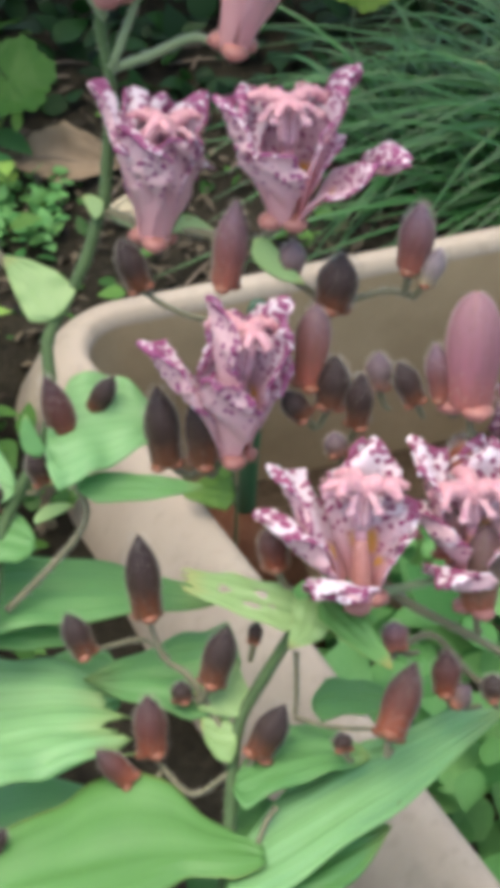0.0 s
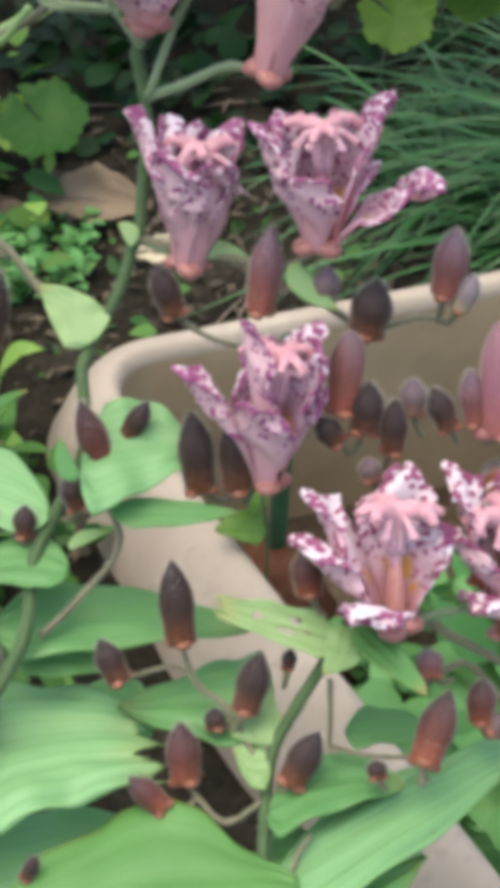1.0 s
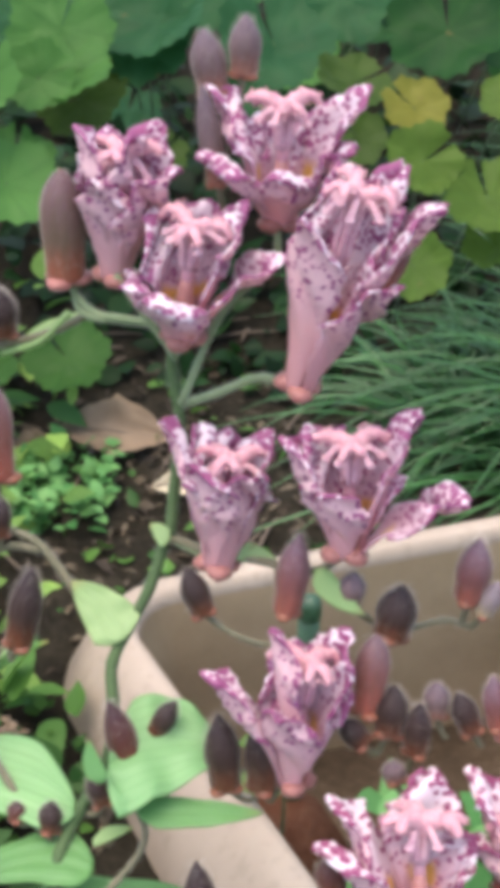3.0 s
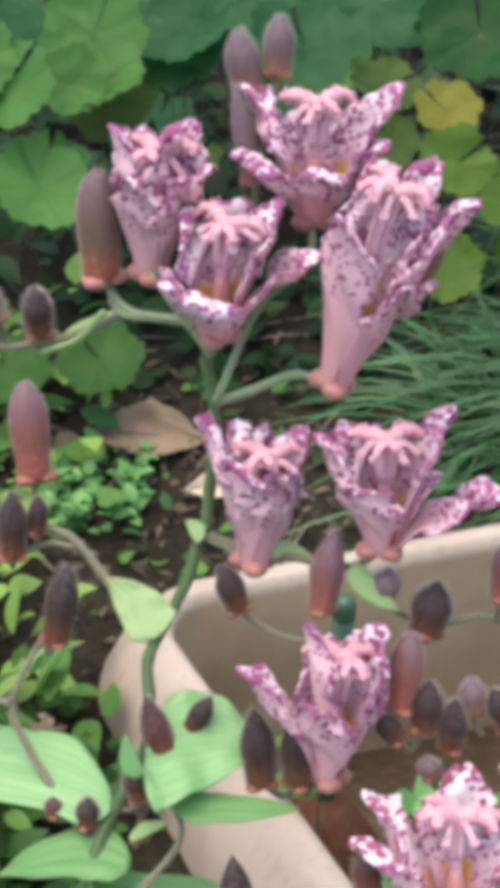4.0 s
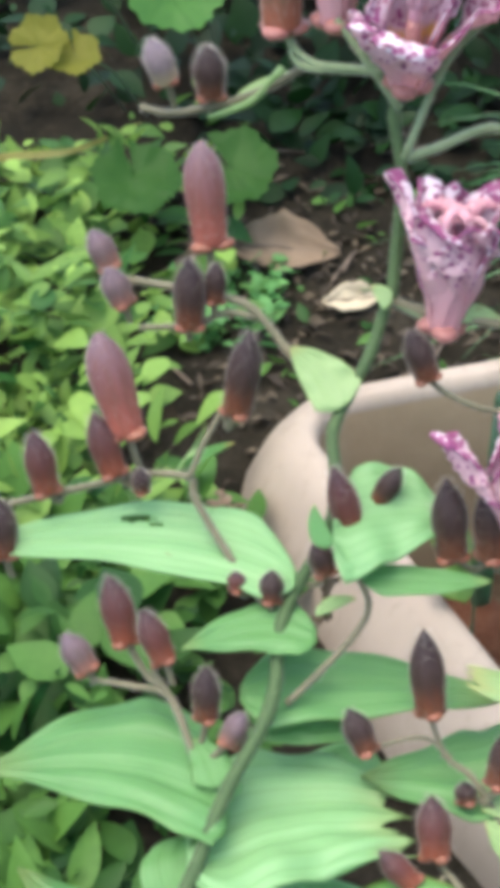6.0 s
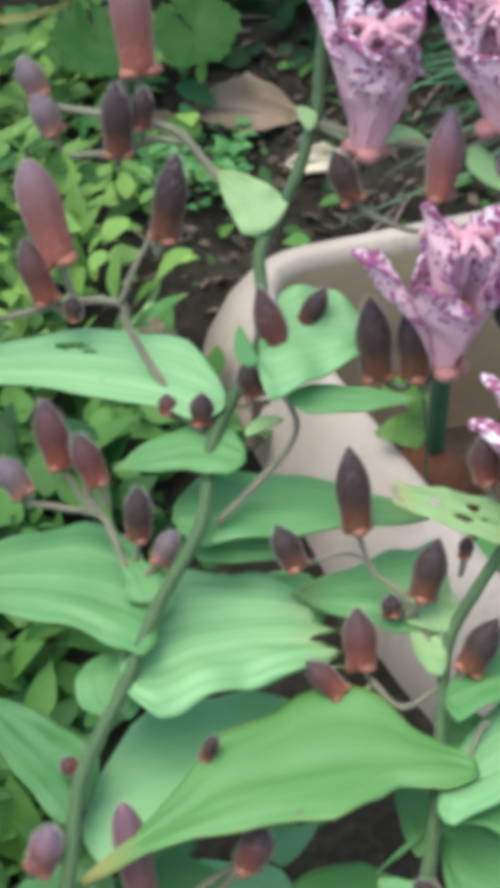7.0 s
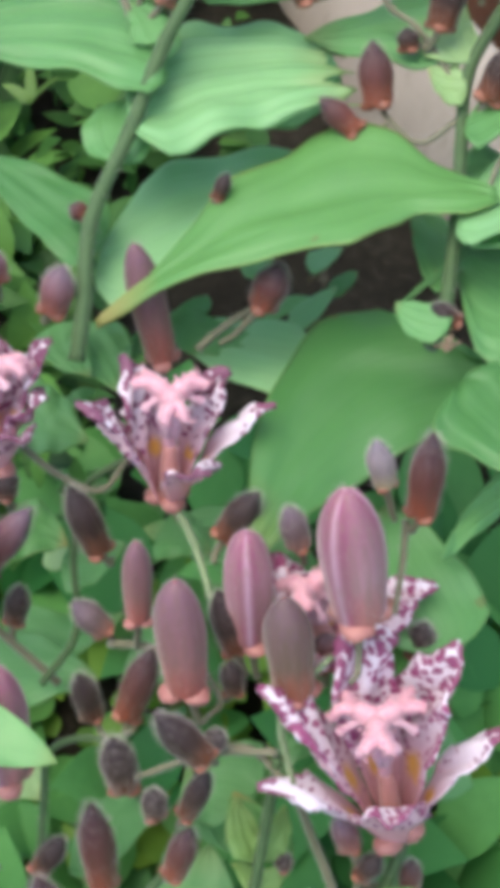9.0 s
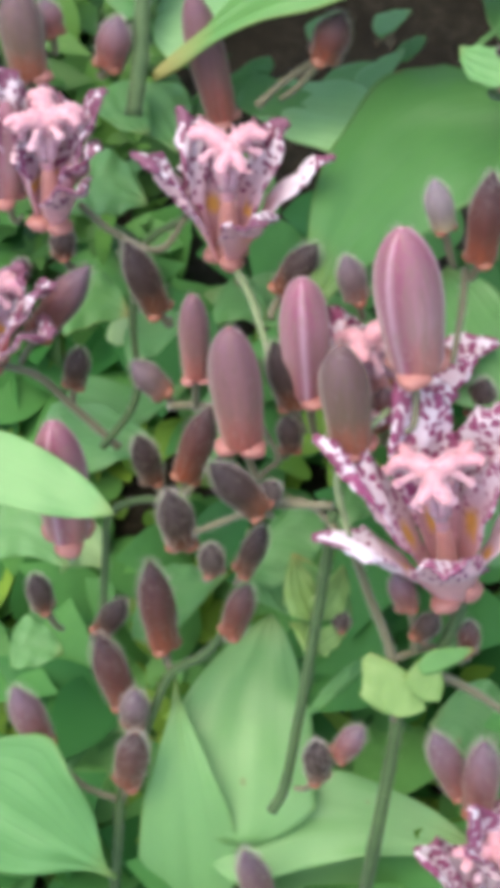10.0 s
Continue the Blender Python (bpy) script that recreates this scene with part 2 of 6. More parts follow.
def petal_material(name, density, scale, pinkness, blotch_low, blotch_high, tip_start=0.78, tip_gain=0.8):
    """Whitish lilac with crowded purple blotches that thin out towards a pink, yellow-flushed foot."""
    n = Nodes(name)
    coord, u, v = n.uv()
    info = n.node("ObjectInfo").outputs["Random"]
    shift = n.node("VectorMath")
    n.link(coord.outputs["Object"], shift.inputs[0])
    n.link(info, shift.inputs[1])
    warp = n.node("TexNoise", Scale=350.0, Detail=2.0)
    n.link(shift.outputs[0], warp.inputs["Vector"])
    bent = n.node("VectorMath", op="MULTIPLY_ADD")
    n.link(warp.outputs["Color"], bent.inputs[0])
    bent.inputs[1].default_value = (0.0016, 0.0016, 0.0016)
    n.link(shift.outputs[0], bent.inputs[2])
    cells = n.node("TexVoronoi", Scale=scale)
    n.link(bent.outputs[0], cells.inputs["Vector"])
    patch = n.noise(shift.outputs[0], 170.0, 3.0)
    outside = n.math("GREATER_THAN", u, 2.0)
    margin = n.math("MINIMUM", n.math("ABSOLUTE", u), n.math("ABSOLUTE", n.math("SUBTRACT", u, 4.0)))
    rim = n.math("MULTIPLY", n.math("MULTIPLY", margin, margin), n.math("MULTIPLY", v, 0.22))
    tip = n.math("MULTIPLY", n.math("MAXIMUM", n.math("SUBTRACT", v, tip_start), 0.0), tip_gain)
    reach = n.math("ADD", n.math("MINIMUM", n.math("MULTIPLY", n.math("SUBTRACT", v, 0.20), 0.95), 0.34), n.math("MULTIPLY", n.math("SUBTRACT", patch, 0.5), 0.75))
    reach = n.math("SUBTRACT", n.math("ADD", n.math("ADD", reach, rim), tip), n.math("MULTIPLY", outside, 0.13))
    edge = n.math("SUBTRACT", n.math("ADD", reach, density), cells.outputs["Distance"])
    spot = n.ramp(edge, (-0.0, (0, 0, 0)), (0.11, (1, 1, 1)))
    dots = n.node("TexVoronoi", Scale=scale * 2.1)
    n.link(bent.outputs[0], dots.inputs["Vector"])
    fleck = n.ramp(n.math("SUBTRACT", n.math("ADD", n.math("MULTIPLY", v, 0.14), 0.14), dots.outputs["Distance"]), (0.0, (0, 0, 0)), (0.08, (1, 1, 1)))
    ground = n.ramp(v, (0.0, (0.52, 0.17, 0.13)), (0.13, (0.70, 0.36, 0.38)), (0.32, (0.72, 0.46, 0.53)), (0.58, (0.86, 0.74, 0.81)), (1.0, (0.92, 0.85, 0.90)))
    ground = n.mix(n.math("MULTIPLY", info, pinkness), ground, (0.76, 0.46, 0.58))
    ground = n.mix(n.math("MULTIPLY", outside, 0.62 if density > 0 else 0.08), ground, (0.84, 0.48, 0.49))
    blotch = n.mix(v, blotch_low, blotch_high)
    col = n.mix(n.math("MULTIPLY", fleck, 0.40), ground, blotch_low)
    col = n.mix(n.math("MULTIPLY", spot, 0.90), col, blotch)
    low = n.ramp(n.math("ADD", v, n.math("MULTIPLY", n.math("SUBTRACT", patch, 0.5), 0.12)), (0.22, (0, 0, 0)), (0.27, (1, 1, 1)), (0.32, (1, 1, 1)), (0.38, (0, 0, 0)))
    middle = n.ramp(n.math("ABSOLUTE", u), (0.35, (1, 1, 1)), (0.65, (0, 0, 0)))
    col = n.mix(n.math("MULTIPLY", n.math("MULTIPLY", low, middle), 0.88), col, (0.82, 0.47, 0.06))
    n.paint(col, 0.5, Sheen_Weight=0.15)
    n.bump(n.math("COSINE", n.math("MULTIPLY", u, 22.0)), 0.10, 0.0003)
    n.translucent(col, 0.42)


petal_material("petal", 0.15, 620.0, 0.26, (0.43, 0.075, 0.25), (0.30, 0.018, 0.16))
petal_material("petal_dark", 0.155, 560.0, 0.12, (0.40, 0.016, 0.18), (0.27, 0.003, 0.105), 0.80, 0.9)
petal_material("petal_maroon", 0.17, 600.0, 0.08, (0.33, 0.026, 0.17), (0.17, 0.005, 0.065), 0.72, 1.1)
petal_material("sepal_pale", -0.08, 640.0, 0.05, (0.40, 0.06, 0.22), (0.22, 0.008, 0.085), 0.84, 4.5)


def speckled(name, pale, mark, amount):
    """Pale plant tissue with small crowded specks."""
    n = Nodes(name)
    coord = n.node("TexCoord").outputs["Object"]
    cells = n.node("TexVoronoi", Scale=1500.0)
    n.link(coord, cells.inputs["Vector"])
    patch = n.noise(coord, 300.0, 3.0)
    speck = n.ramp(n.math("SUBTRACT", n.math("ADD", n.math("MULTIPLY", patch, 0.6), amount), cells.outputs["Distance"]), (0.0, (0, 0, 0)), (0.12, (1, 1, 1)))
    col = n.mix(n.math("MULTIPLY", speck, 0.8), pale, mark)
    n.paint(col, 0.5, Sheen_Weight=0.3)
    n.translucent(col, 0.25)


speckled("column", (0.72, 0.38, 0.43), (0.55, 0.13, 0.27), 0.02)
speckled("ovary", (0.58, 0.27, 0.24), (0.42, 0.12, 0.14), 0.06)
speckled("anther", (0.70, 0.42, 0.48), (0.50, 0.12, 0.26), 0.06)
plain_plant("stake", (0.018, 0.052, 0.026), (0.035, 0.085, 0.042), 0.45, 120.0)

# ---- building helpers
PLACE = {}


def thing(name, place, label, category, group="", kind=""):
    """An Empty at a thing's base."""
    ob = new(name)
    ob.empty_display_size = 0.01
    ob.matrix_basis = Matrix.Translation(place)
    PLACE[ob] = Matrix.Translation(place)
    return tagged(ob, label, category, group, kind)


def put(ob, parent, m):
    """Hang ob under parent so that it stands at the world pose m."""
    PLACE[ob] = m
    if parent is not None:
        ob.parent = parent
        ob.matrix_parent_inverse = PLACE[parent].inverted()
    ob.matrix_basis = m
    return ob


def mesh_of(name, bm, materials, smooth=True):
    me = bpy.data.meshes.new(name)
    bm.to_mesh(me)
    bm.free()
    for m in materials:
        me.materials.append(MATS[m])
    if smooth:
        me.polygons.foreach_set("use_smooth", [True] * len(me.polygons))
    return me


def part(name, bm, material, parent, label="", at=(0, 0, 0)):
    ob = new(name, mesh_of(name, bm, [material]))
    return tagged(put(ob, parent, Matrix.Translation(at)), label)


def smooth_path(points, steps=6):
    """A rounded path through the points (Catmull-Rom)."""
    p = [Vector(q) for q in points]
    p = [p[0] * 2 - p[1]] + p + [p[-1] * 2 - p[-2]]
    out = []
    for a, b, c, d in zip(p, p[1:], p[2:], p[3:]):
        for i in range(steps):
            t = i / steps
            out.append(0.5 * (2 * b + (c - a) * t + (2 * a - 5 * b + 4 * c - d) * t * t + (3 * b - a - 3 * c + d) * t ** 3))
    return out + [p[-2]]


def tube(bm, path, radii, sides=8):
    """A closed tube along a path."""
    rings, up = [], Vector((0.31, 0.17, 0.93))
    for i, p in enumerate(path):
        t = (path[min(i + 1, len(path) - 1)] - path[max(i - 1, 0)]).normalized()
        x = t.cross(up).normalized()
        y = t.cross(x)
        r = radii(i / (len(path) - 1))
        rings.append([bm.verts.new(p + (x * math.cos(a) + y * math.sin(a)) * r) for a in (2 * math.pi * k / sides for k in range(sides))])
    for lo, hi in zip(rings, rings[1:]):
        for k in range(sides):
            bm.faces.new((lo[k], lo[(k + 1) % sides], hi[(k + 1) % sides], hi[k]))
    bm.faces.new(rings[0][::-1])
    bm.faces.new(rings[-1])
    return rings


def sheet(bm, surface, nu, nv, thick, closed=True, face_shift=0.0):
    """A thin shell from surface(u, v), u in -1..1 and v in 0..1; UV holds u and v, with u moved on by face_shift on the outer face."""
    uv = bm.loops.layers.uv.verify()
    p = [[Vector(surface(2 * i / nu - 1, j / nv)) for i in range(nu + 1)] for j in range(nv + 1)]
    sides = []
    for s in (0.5, -0.5) if closed else (0.0,):
        grid = []
        for j in range(nv + 1):
            row = []
            for i in range(nu + 1):
                du = p[j][min(i + 1, nu)] - p[j][max(i - 1, 0)]
                dv = p[min(j + 1, nv)][i] - p[max(j - 1, 0)][i]
                n = du.cross(dv)
                n = n.normalized() if n.length > 1e-12 else Vector((0, 0, 1))
                row.append(bm.verts.new(p[j][i] + n * s * thick))
            grid.append(row)
        sides.append(grid)
        for j in range(nv):
            for i in range(nu):
                ids = ((i, j), (i + 1, j), (i + 1, j + 1), (i, j + 1))
                f = bm.faces.new([grid[b][a] for a, b in (ids if s >= 0 else ids[::-1])])
                for loop, (a, b) in zip(f.loops, ids if s >= 0 else ids[::-1]):
                    loop[uv].uv = (2 * a / nu - 1 + (face_shift if s > 0 else 0.0), b / nv)
    if closed:
        top, low = sides
        rim = [(i, 0) for i in range(nu)] + [(nu, j) for j in range(nv)] + [(nu - i, nv) for i in range(nu)] + [(0, nv - j) for j in range(nv)]
        for (a, b), (c, d) in zip(rim, rim[1:] + rim[:1]):
            f = bm.faces.new((top[d][c], top[b][a], low[b][a], low[d][c]))
            for loop, (i, j) in zip(f.loops, ((c, d), (a, b), (a, b), (c, d))):
                loop[uv].uv = (2 * i / nu - 1, j / nv)


def bezier(a, b, c, t):
    return a * (1 - t) ** 2 + b * 2 * t * (1 - t) + c * t * t


# ---- ground
def ground_height(x, y):
    """A bed that falls gently towards the viewer, with crumbs and hollows."""
    s = min(1.0, max(0.0, (0.24 - y) / 0.26))
    fall = -0.036 * s * s * (3 - 2 * s)
    near = max(0.0, 1 - max(abs(x), abs(y - 0.4)) / 1.5)
    bank = -0.013 * math.exp(-((x + 0.012) ** 2 + (y - 0.285) ** 2) / 0.0026)
    return fall + bank + near * (0.006 * noise.noise((x * 14, y * 14, 0)) + 0.003 * noise.noise((x * 55, y * 55, 3)))


def rounded_outline(corners, radius, steps=8):
    out, n = [], len(corners)
    for i in range(n):
        a, b, c = Vector(corners[i - 1]), Vector(corners[i]), Vector(corners[(i + 1) % n])
        d0, d1 = (a - b).normalized(), (c - b).normalized()
        half = math.acos(max(-1, min(1, d0.dot(d1)))) / 2
        back = radius / math.tan(half)
        mid = b + (d0 + d1).normalized() * (radius / math.sin(half))
        p0, p1 = b + d0 * back - mid, b + d1 * back - mid
        for k in range(steps + 1):
            q = p0.lerp(p1, k / steps).normalized() * radius
            out.append(mid + q)
    return out


# the planter's rim, seen from above
RIM = rounded_outline([(-0.0725, 0.4249), (0.124, 0.4846), (0.278, 0.2275), (0.082, 0.168)], 0.022, 14)
RIM_CENTRE = sum(RIM, Vector((0, 0))) / len(RIM)


def rim_ring(inward):
    """The rim's outline, moved inwards."""
    ring, n = [], len(RIM)
    for i, p in enumerate(RIM):
        tangent = (RIM[(i + 1) % n] - RIM[i - 1]).normalized()
        normal = Vector((tangent.y, -tangent.x))
        if normal.dot(p - RIM_CENTRE) < 0:
            normal = -normal
        ring.append(p - normal * inward)
    return ring


def in_planter(x, y, inset):
    """Whether a place lies inside the rim by more than inset."""
    if not (-0.1 < x < 0.3 and 0.14 < y < 0.5):
        return False
    n = len(RIM)
    for i in range(n):
        p, q = RIM[i], RIM[(i + 1) % n]
        t = (q - p).normalized()
        inner = Vector((-t.y, t.x))
        if inner.dot(RIM_CENTRE - p) < 0:
            inner = -inner
        if (x - p.x) * inner.x + (y - p.y) * inner.y < inset:
            return False
    return True


def build_ground():
    """One sheet of soil to the horizon, open where the planter is sunk into it."""
    bm = bmesh.new()
    xs = [-400, -60, -10, -3, -1.2] + [-0.6 + 0.0125 * i for i in range(40)] + [-0.1 + 0.004 * i for i in range(96)] + [0.2875 + 0.0125 * i for i in range(26)] + [1.2, 3, 10, 60, 400]
    ys = [-400, -60, -10, -3, -1.4, -0.8] + [-0.55 + 0.0125 * i for i in range(55)] + [0.138 + 0.004 * i for i in range(91)] + [0.51 + 0.0125 * i for i in range(36)] + [1.3, 1.9, 3.5, 10, 60, 400]
    grid = [[bm.verts.new((x, y, ground_height(x, y))) for x in xs] for y in ys]
    open_at = [[in_planter(x, y, 0.003) for x in xs] for y in ys]
    for j in range(len(ys) - 1):
        for i in range(len(xs) - 1):
            if not (open_at[j][i] or open_at[j][i + 1] or open_at[j + 1][i] or open_at[j + 1][i + 1]):
                bm.faces.new((grid[j][i], grid[j][i + 1], grid[j + 1][i + 1], grid[j + 1][i]))
    bmesh.ops.delete(bm, geom=[v for v in bm.verts if not v.link_faces], context="VERTS")
    ob = part("ground", bm, "soil", None)
    tagged(ob, "dark crumbly garden soil with scattered litter", "ground", "", "structure")


build_ground()


# ---- planter
def build_planter():
    """A bellied clay-coloured tub with a rolled rim, sunk into the bed."""
    # (inward shift, height): up the outside, over the rim, down the inside
    profile = [(-0.010, -0.125), (-0.018, -0.090), (-0.024, -0.058), (-0.0265, -0.034), (-0.0255, -0.014), (-0.022, 0.003), (-0.015, 0.0175), (-0.0082, 0.0268), (-0.0028, 0.0314), (0.002, 0.033), (0.0048, 0.0322), (0.0062, 0.028), (0.0075, 0.018), (0.0105, -0.020), (0.016, -0.106)]
    bm = bmesh.new()
    loops = []
    n = len(RIM)
    for inward, z in profile:
        loops.append([bm.verts.new((q.x, q.y, z + 0.0007 * noise.noise((q.x * 30, q.y * 30, z * 30)))) for q in rim_ring(inward)])
    for lo, hi in zip(loops, loops[1:]):
        for i in range(n):
            bm.faces.new((lo[i], lo[(i + 1) % n], hi[(i + 1) % n], hi[i]))
    bm.faces.new(loops[0][::-1])
    bm.faces.new(loops[-1])
    bmesh.ops.recalc_face_normals(bm, faces=bm.faces)
    root = thing("planter", (RIM_CENTRE.x, RIM_CENTRE.y, -0.125), "beige clay-coloured planter with a rolled rim, brown inside", "planter")
    part("tub", bm, "planter_clay", root)
    bm = bmesh.new()
    wall = [[bm.verts.new((q.x, q.y, z)) for q in rim_ring(inward)] for inward, z in ((0.0070, 0.0272), (0.0085, 0.016), (0.0115, -0.020), (0.0166, -0.100))]
    for lo, hi in zip(wall, wall[1:]):
        for i in range(n):
            bm.faces.new((lo[i], hi[i], hi[(i + 1) % n], lo[(i + 1) % n]))
    bmesh.ops.recalc_face_normals(bm, faces=bm.faces)
    part("inner_wall", bm, "planter_inner", root, "brown inner wall")
    bm = bmesh.new()
    mid = bm.verts.new((RIM_CENTRE.x, RIM_CENTRE.y, -0.060))
    edge = [bm.verts.new((p.x, p.y, -0.068 + 0.003 * noise.noise((p.x * 40, p.y * 40, 0)))) for p in rim_ring(0.0152)]
    for i in range(n):
        bm.faces.new((edge[i - 1], edge[i], mid))
    bmesh.ops.recalc_face_normals(bm, faces=bm.faces)
    bmesh.ops.solidify(bm, geom=bm.faces[:], thickness=0.006)
    part("potting_soil", bm, "potting_soil", root, "dark potting soil")
    bm = bmesh.new()

    def heap(u, v):
        a, r = u * math.pi, 0.034 * v
        x, y = -0.002 + r * math.sin(a), 0.345 + r * math.cos(a) * 1.1
        return Vector((x, y, 0.012 - 0.076 * v ** 2.6 + 0.004 * noise.noise((x * 90, y * 90, 5))))

    sheet(bm, heap, 28, 10, 0.001, closed=False)
    part("soil_mound", bm, "red_soil", root, "heaped reddish brown soil")


build_planter()


def build_stake():
    """A dark green garden stake pushed into the planter, with a rounded cap."""
    root = thing("plant_stake", STAKE[0], "dark green garden stake standing in the planter", "stake")
    foot, top = Vector(STAKE[0]), Vector(STAKE[1])
    bm = bmesh.new()
    tube(bm, [foot.lerp(top, t) for t in (0, 0.2, 0.4, 0.6, 0.8, 1.0)], lambda t: 0.0033 + 0.0002 * math.sin(t * 40), 12)
    part("rod", bm, "stake", root)
    bm = bmesh.new()
    tube(bm, [top + (top - foot).normalized() * h for h in (-0.004, -0.003, 0.001, 0.003, 0.004)], lambda t: 0.0036 * math.sqrt(max(0.04, 1 - max(0, t - 0.4) ** 2 * 2.6)), 12)
    part("cap", bm, "stake", root)


STAKE = ((-0.0030, 0.352, -0.066), (0.0046, 0.352, 0.098))
build_stake()


# ---- background: round-leaved plants, tufts of grass, low cover, litter
rng = random.Random(5)


def round_leaf(plant, material, centre, radius):
    """A scalloped, notched leaf with its stalk to the plant's base."""
    c = Vector(centre)
    tilt = Euler((rng.uniform(0.2, 0.75), rng.uniform(-0.35, 0.35), rng.uniform(-1.6, 1.6)), "ZXY").to_matrix()
    phase, lobes = rng.uniform(0, 6), rng.choice((5, 6, 7))

    def surface(u, v):
        a = u * radians(175)
        r = radius * v * (1 + (0.065 * math.cos(lobes * a) + 0.042 * math.cos(19 * a + phase)) * v)
        z = radius * (0.20 * v * v + 0.05 * math.sin(2 * a + phase) * v + 0.035 * math.cos(lobes * a) * v * v + 0.10 * noise.noise((math.sin(a) * v * 2.2, math.cos(a) * v * 2.2, phase)) + 0.03 * noise.noise((math.sin(a) * v * 6, math.cos(a) * v * 6, phase)))
        return c + tilt @ Vector((r * math.sin(a), -r * math.cos(a), z))

    bm = bmesh.new()
    sheet(bm, surface, 64, 8, 0.0004, closed=False)
    ob = part("leaf", bm, material, plant)
    root = PLACE[plant].translation.lerp(Vector((c.x, c.y + 1.1 * c.z, 0)), 0.9) + Vector((rng.gauss(0, 0.004), rng.gauss(0, 0.004), 0))
    root.z = ground_height(root.x, root.y) - 0.003
    bm = bmesh.new()
    bend = (root + c) / 2 + Vector((0, 0, 0.01))
    tube(bm, smooth_path([root, bend, c], 4), lambda t: 0.0006, 6)
    part("leaf_stalk", bm, "stem", plant)


geranium_a = thing("geranium", (0.075, 0.66, 0.0), "round-leaved plant with yellowing lime green leaves", "plant", "background plants")
geranium_b = thing("geranium", (0.06, 0.80, 0.0), "round-leaved plant with deep green shaded leaves", "plant", "background plants")
geranium_c = thing("geranium", (-0.10, 0.68, 0.0), "round-leaved plant with scalloped green leaves", "plant", "background plants")
geranium_d = thing("geranium", (-0.28, 0.86, 0.0), "dense shaded plant with scalloped green leaves", "plant", "background plants")
round_leaf(geranium_a, "yellow", (0.0497, 0.6305, 0.1266), 0.0146)
round_leaf(geranium_a, "lime", (0.0527, 0.6072, 0.1136), 0.0164)
round_leaf(geranium_a, "lime", (0.0806, 0.5964, 0.1015), 0.0204)
round_leaf(geranium_a, "lime", (0.0464, 0.5447, 0.1), 0.0145)
round_leaf(geranium_a, "olive", (0.025, 0.6834, 0.1131), 0.0184)
round_leaf(geranium_a, "olive", (0.0269, 0.6491, 0.1024), 0.0137)
round_leaf(geranium_a, "lime", (0.0919, 0.6434, 0.1257), 0.0128)
round_leaf(geranium_a, "lime", (0.0837, 0.5948, 0.0816), 0.0126)
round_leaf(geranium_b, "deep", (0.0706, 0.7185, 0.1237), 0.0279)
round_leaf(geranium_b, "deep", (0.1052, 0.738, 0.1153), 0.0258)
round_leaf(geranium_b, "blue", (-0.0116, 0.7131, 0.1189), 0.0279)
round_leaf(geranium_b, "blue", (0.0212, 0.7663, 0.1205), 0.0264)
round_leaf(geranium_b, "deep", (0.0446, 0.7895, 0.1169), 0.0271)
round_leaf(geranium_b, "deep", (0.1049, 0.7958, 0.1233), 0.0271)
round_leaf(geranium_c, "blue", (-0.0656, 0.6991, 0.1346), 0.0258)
round_leaf(geranium_c, "mid", (-0.1064, 0.6779, 0.1411), 0.0237)
round_leaf(geranium_c, "olive", (-0.099, 0.6768, 0.1076), 0.0217)
round_leaf(geranium_c, "mid", (-0.113, 0.645, 0.1323), 0.0164)
round_leaf(geranium_c, "olive", (-0.0652, 0.661, 0.0874), 0.0152)
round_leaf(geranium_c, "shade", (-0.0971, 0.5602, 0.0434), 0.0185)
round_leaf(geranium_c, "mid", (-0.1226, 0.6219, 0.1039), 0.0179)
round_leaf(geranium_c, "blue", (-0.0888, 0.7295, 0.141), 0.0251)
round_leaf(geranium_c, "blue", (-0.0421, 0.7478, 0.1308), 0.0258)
round_leaf(geranium_c, "mid", (-0.1227, 0.5975, 0.1064), 0.0229)
round_leaf(geranium_c, "mid", (-0.164, 0.6172, 0.1037), 0.0154)
round_leaf(geranium_c, "mid", (-0.1389, 0.6234, 0.1399), 0.0224)
round_leaf(geranium_c, "mid", (-0.1533, 0.6298, 0.1495), 0.0199)
round_leaf(geranium_c, "mid", (-0.1029, 0.6573, 0.1295), 0.0218)
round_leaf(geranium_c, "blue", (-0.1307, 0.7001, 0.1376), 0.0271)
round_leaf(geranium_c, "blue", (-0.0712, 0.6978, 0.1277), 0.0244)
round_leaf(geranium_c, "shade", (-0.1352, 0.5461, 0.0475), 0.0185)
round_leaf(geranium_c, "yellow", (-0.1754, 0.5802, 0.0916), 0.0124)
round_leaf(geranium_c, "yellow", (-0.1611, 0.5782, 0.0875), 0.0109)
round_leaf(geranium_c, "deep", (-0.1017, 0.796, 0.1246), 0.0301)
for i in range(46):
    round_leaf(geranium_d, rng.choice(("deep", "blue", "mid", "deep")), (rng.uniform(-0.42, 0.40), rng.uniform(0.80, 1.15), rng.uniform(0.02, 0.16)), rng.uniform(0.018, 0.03))


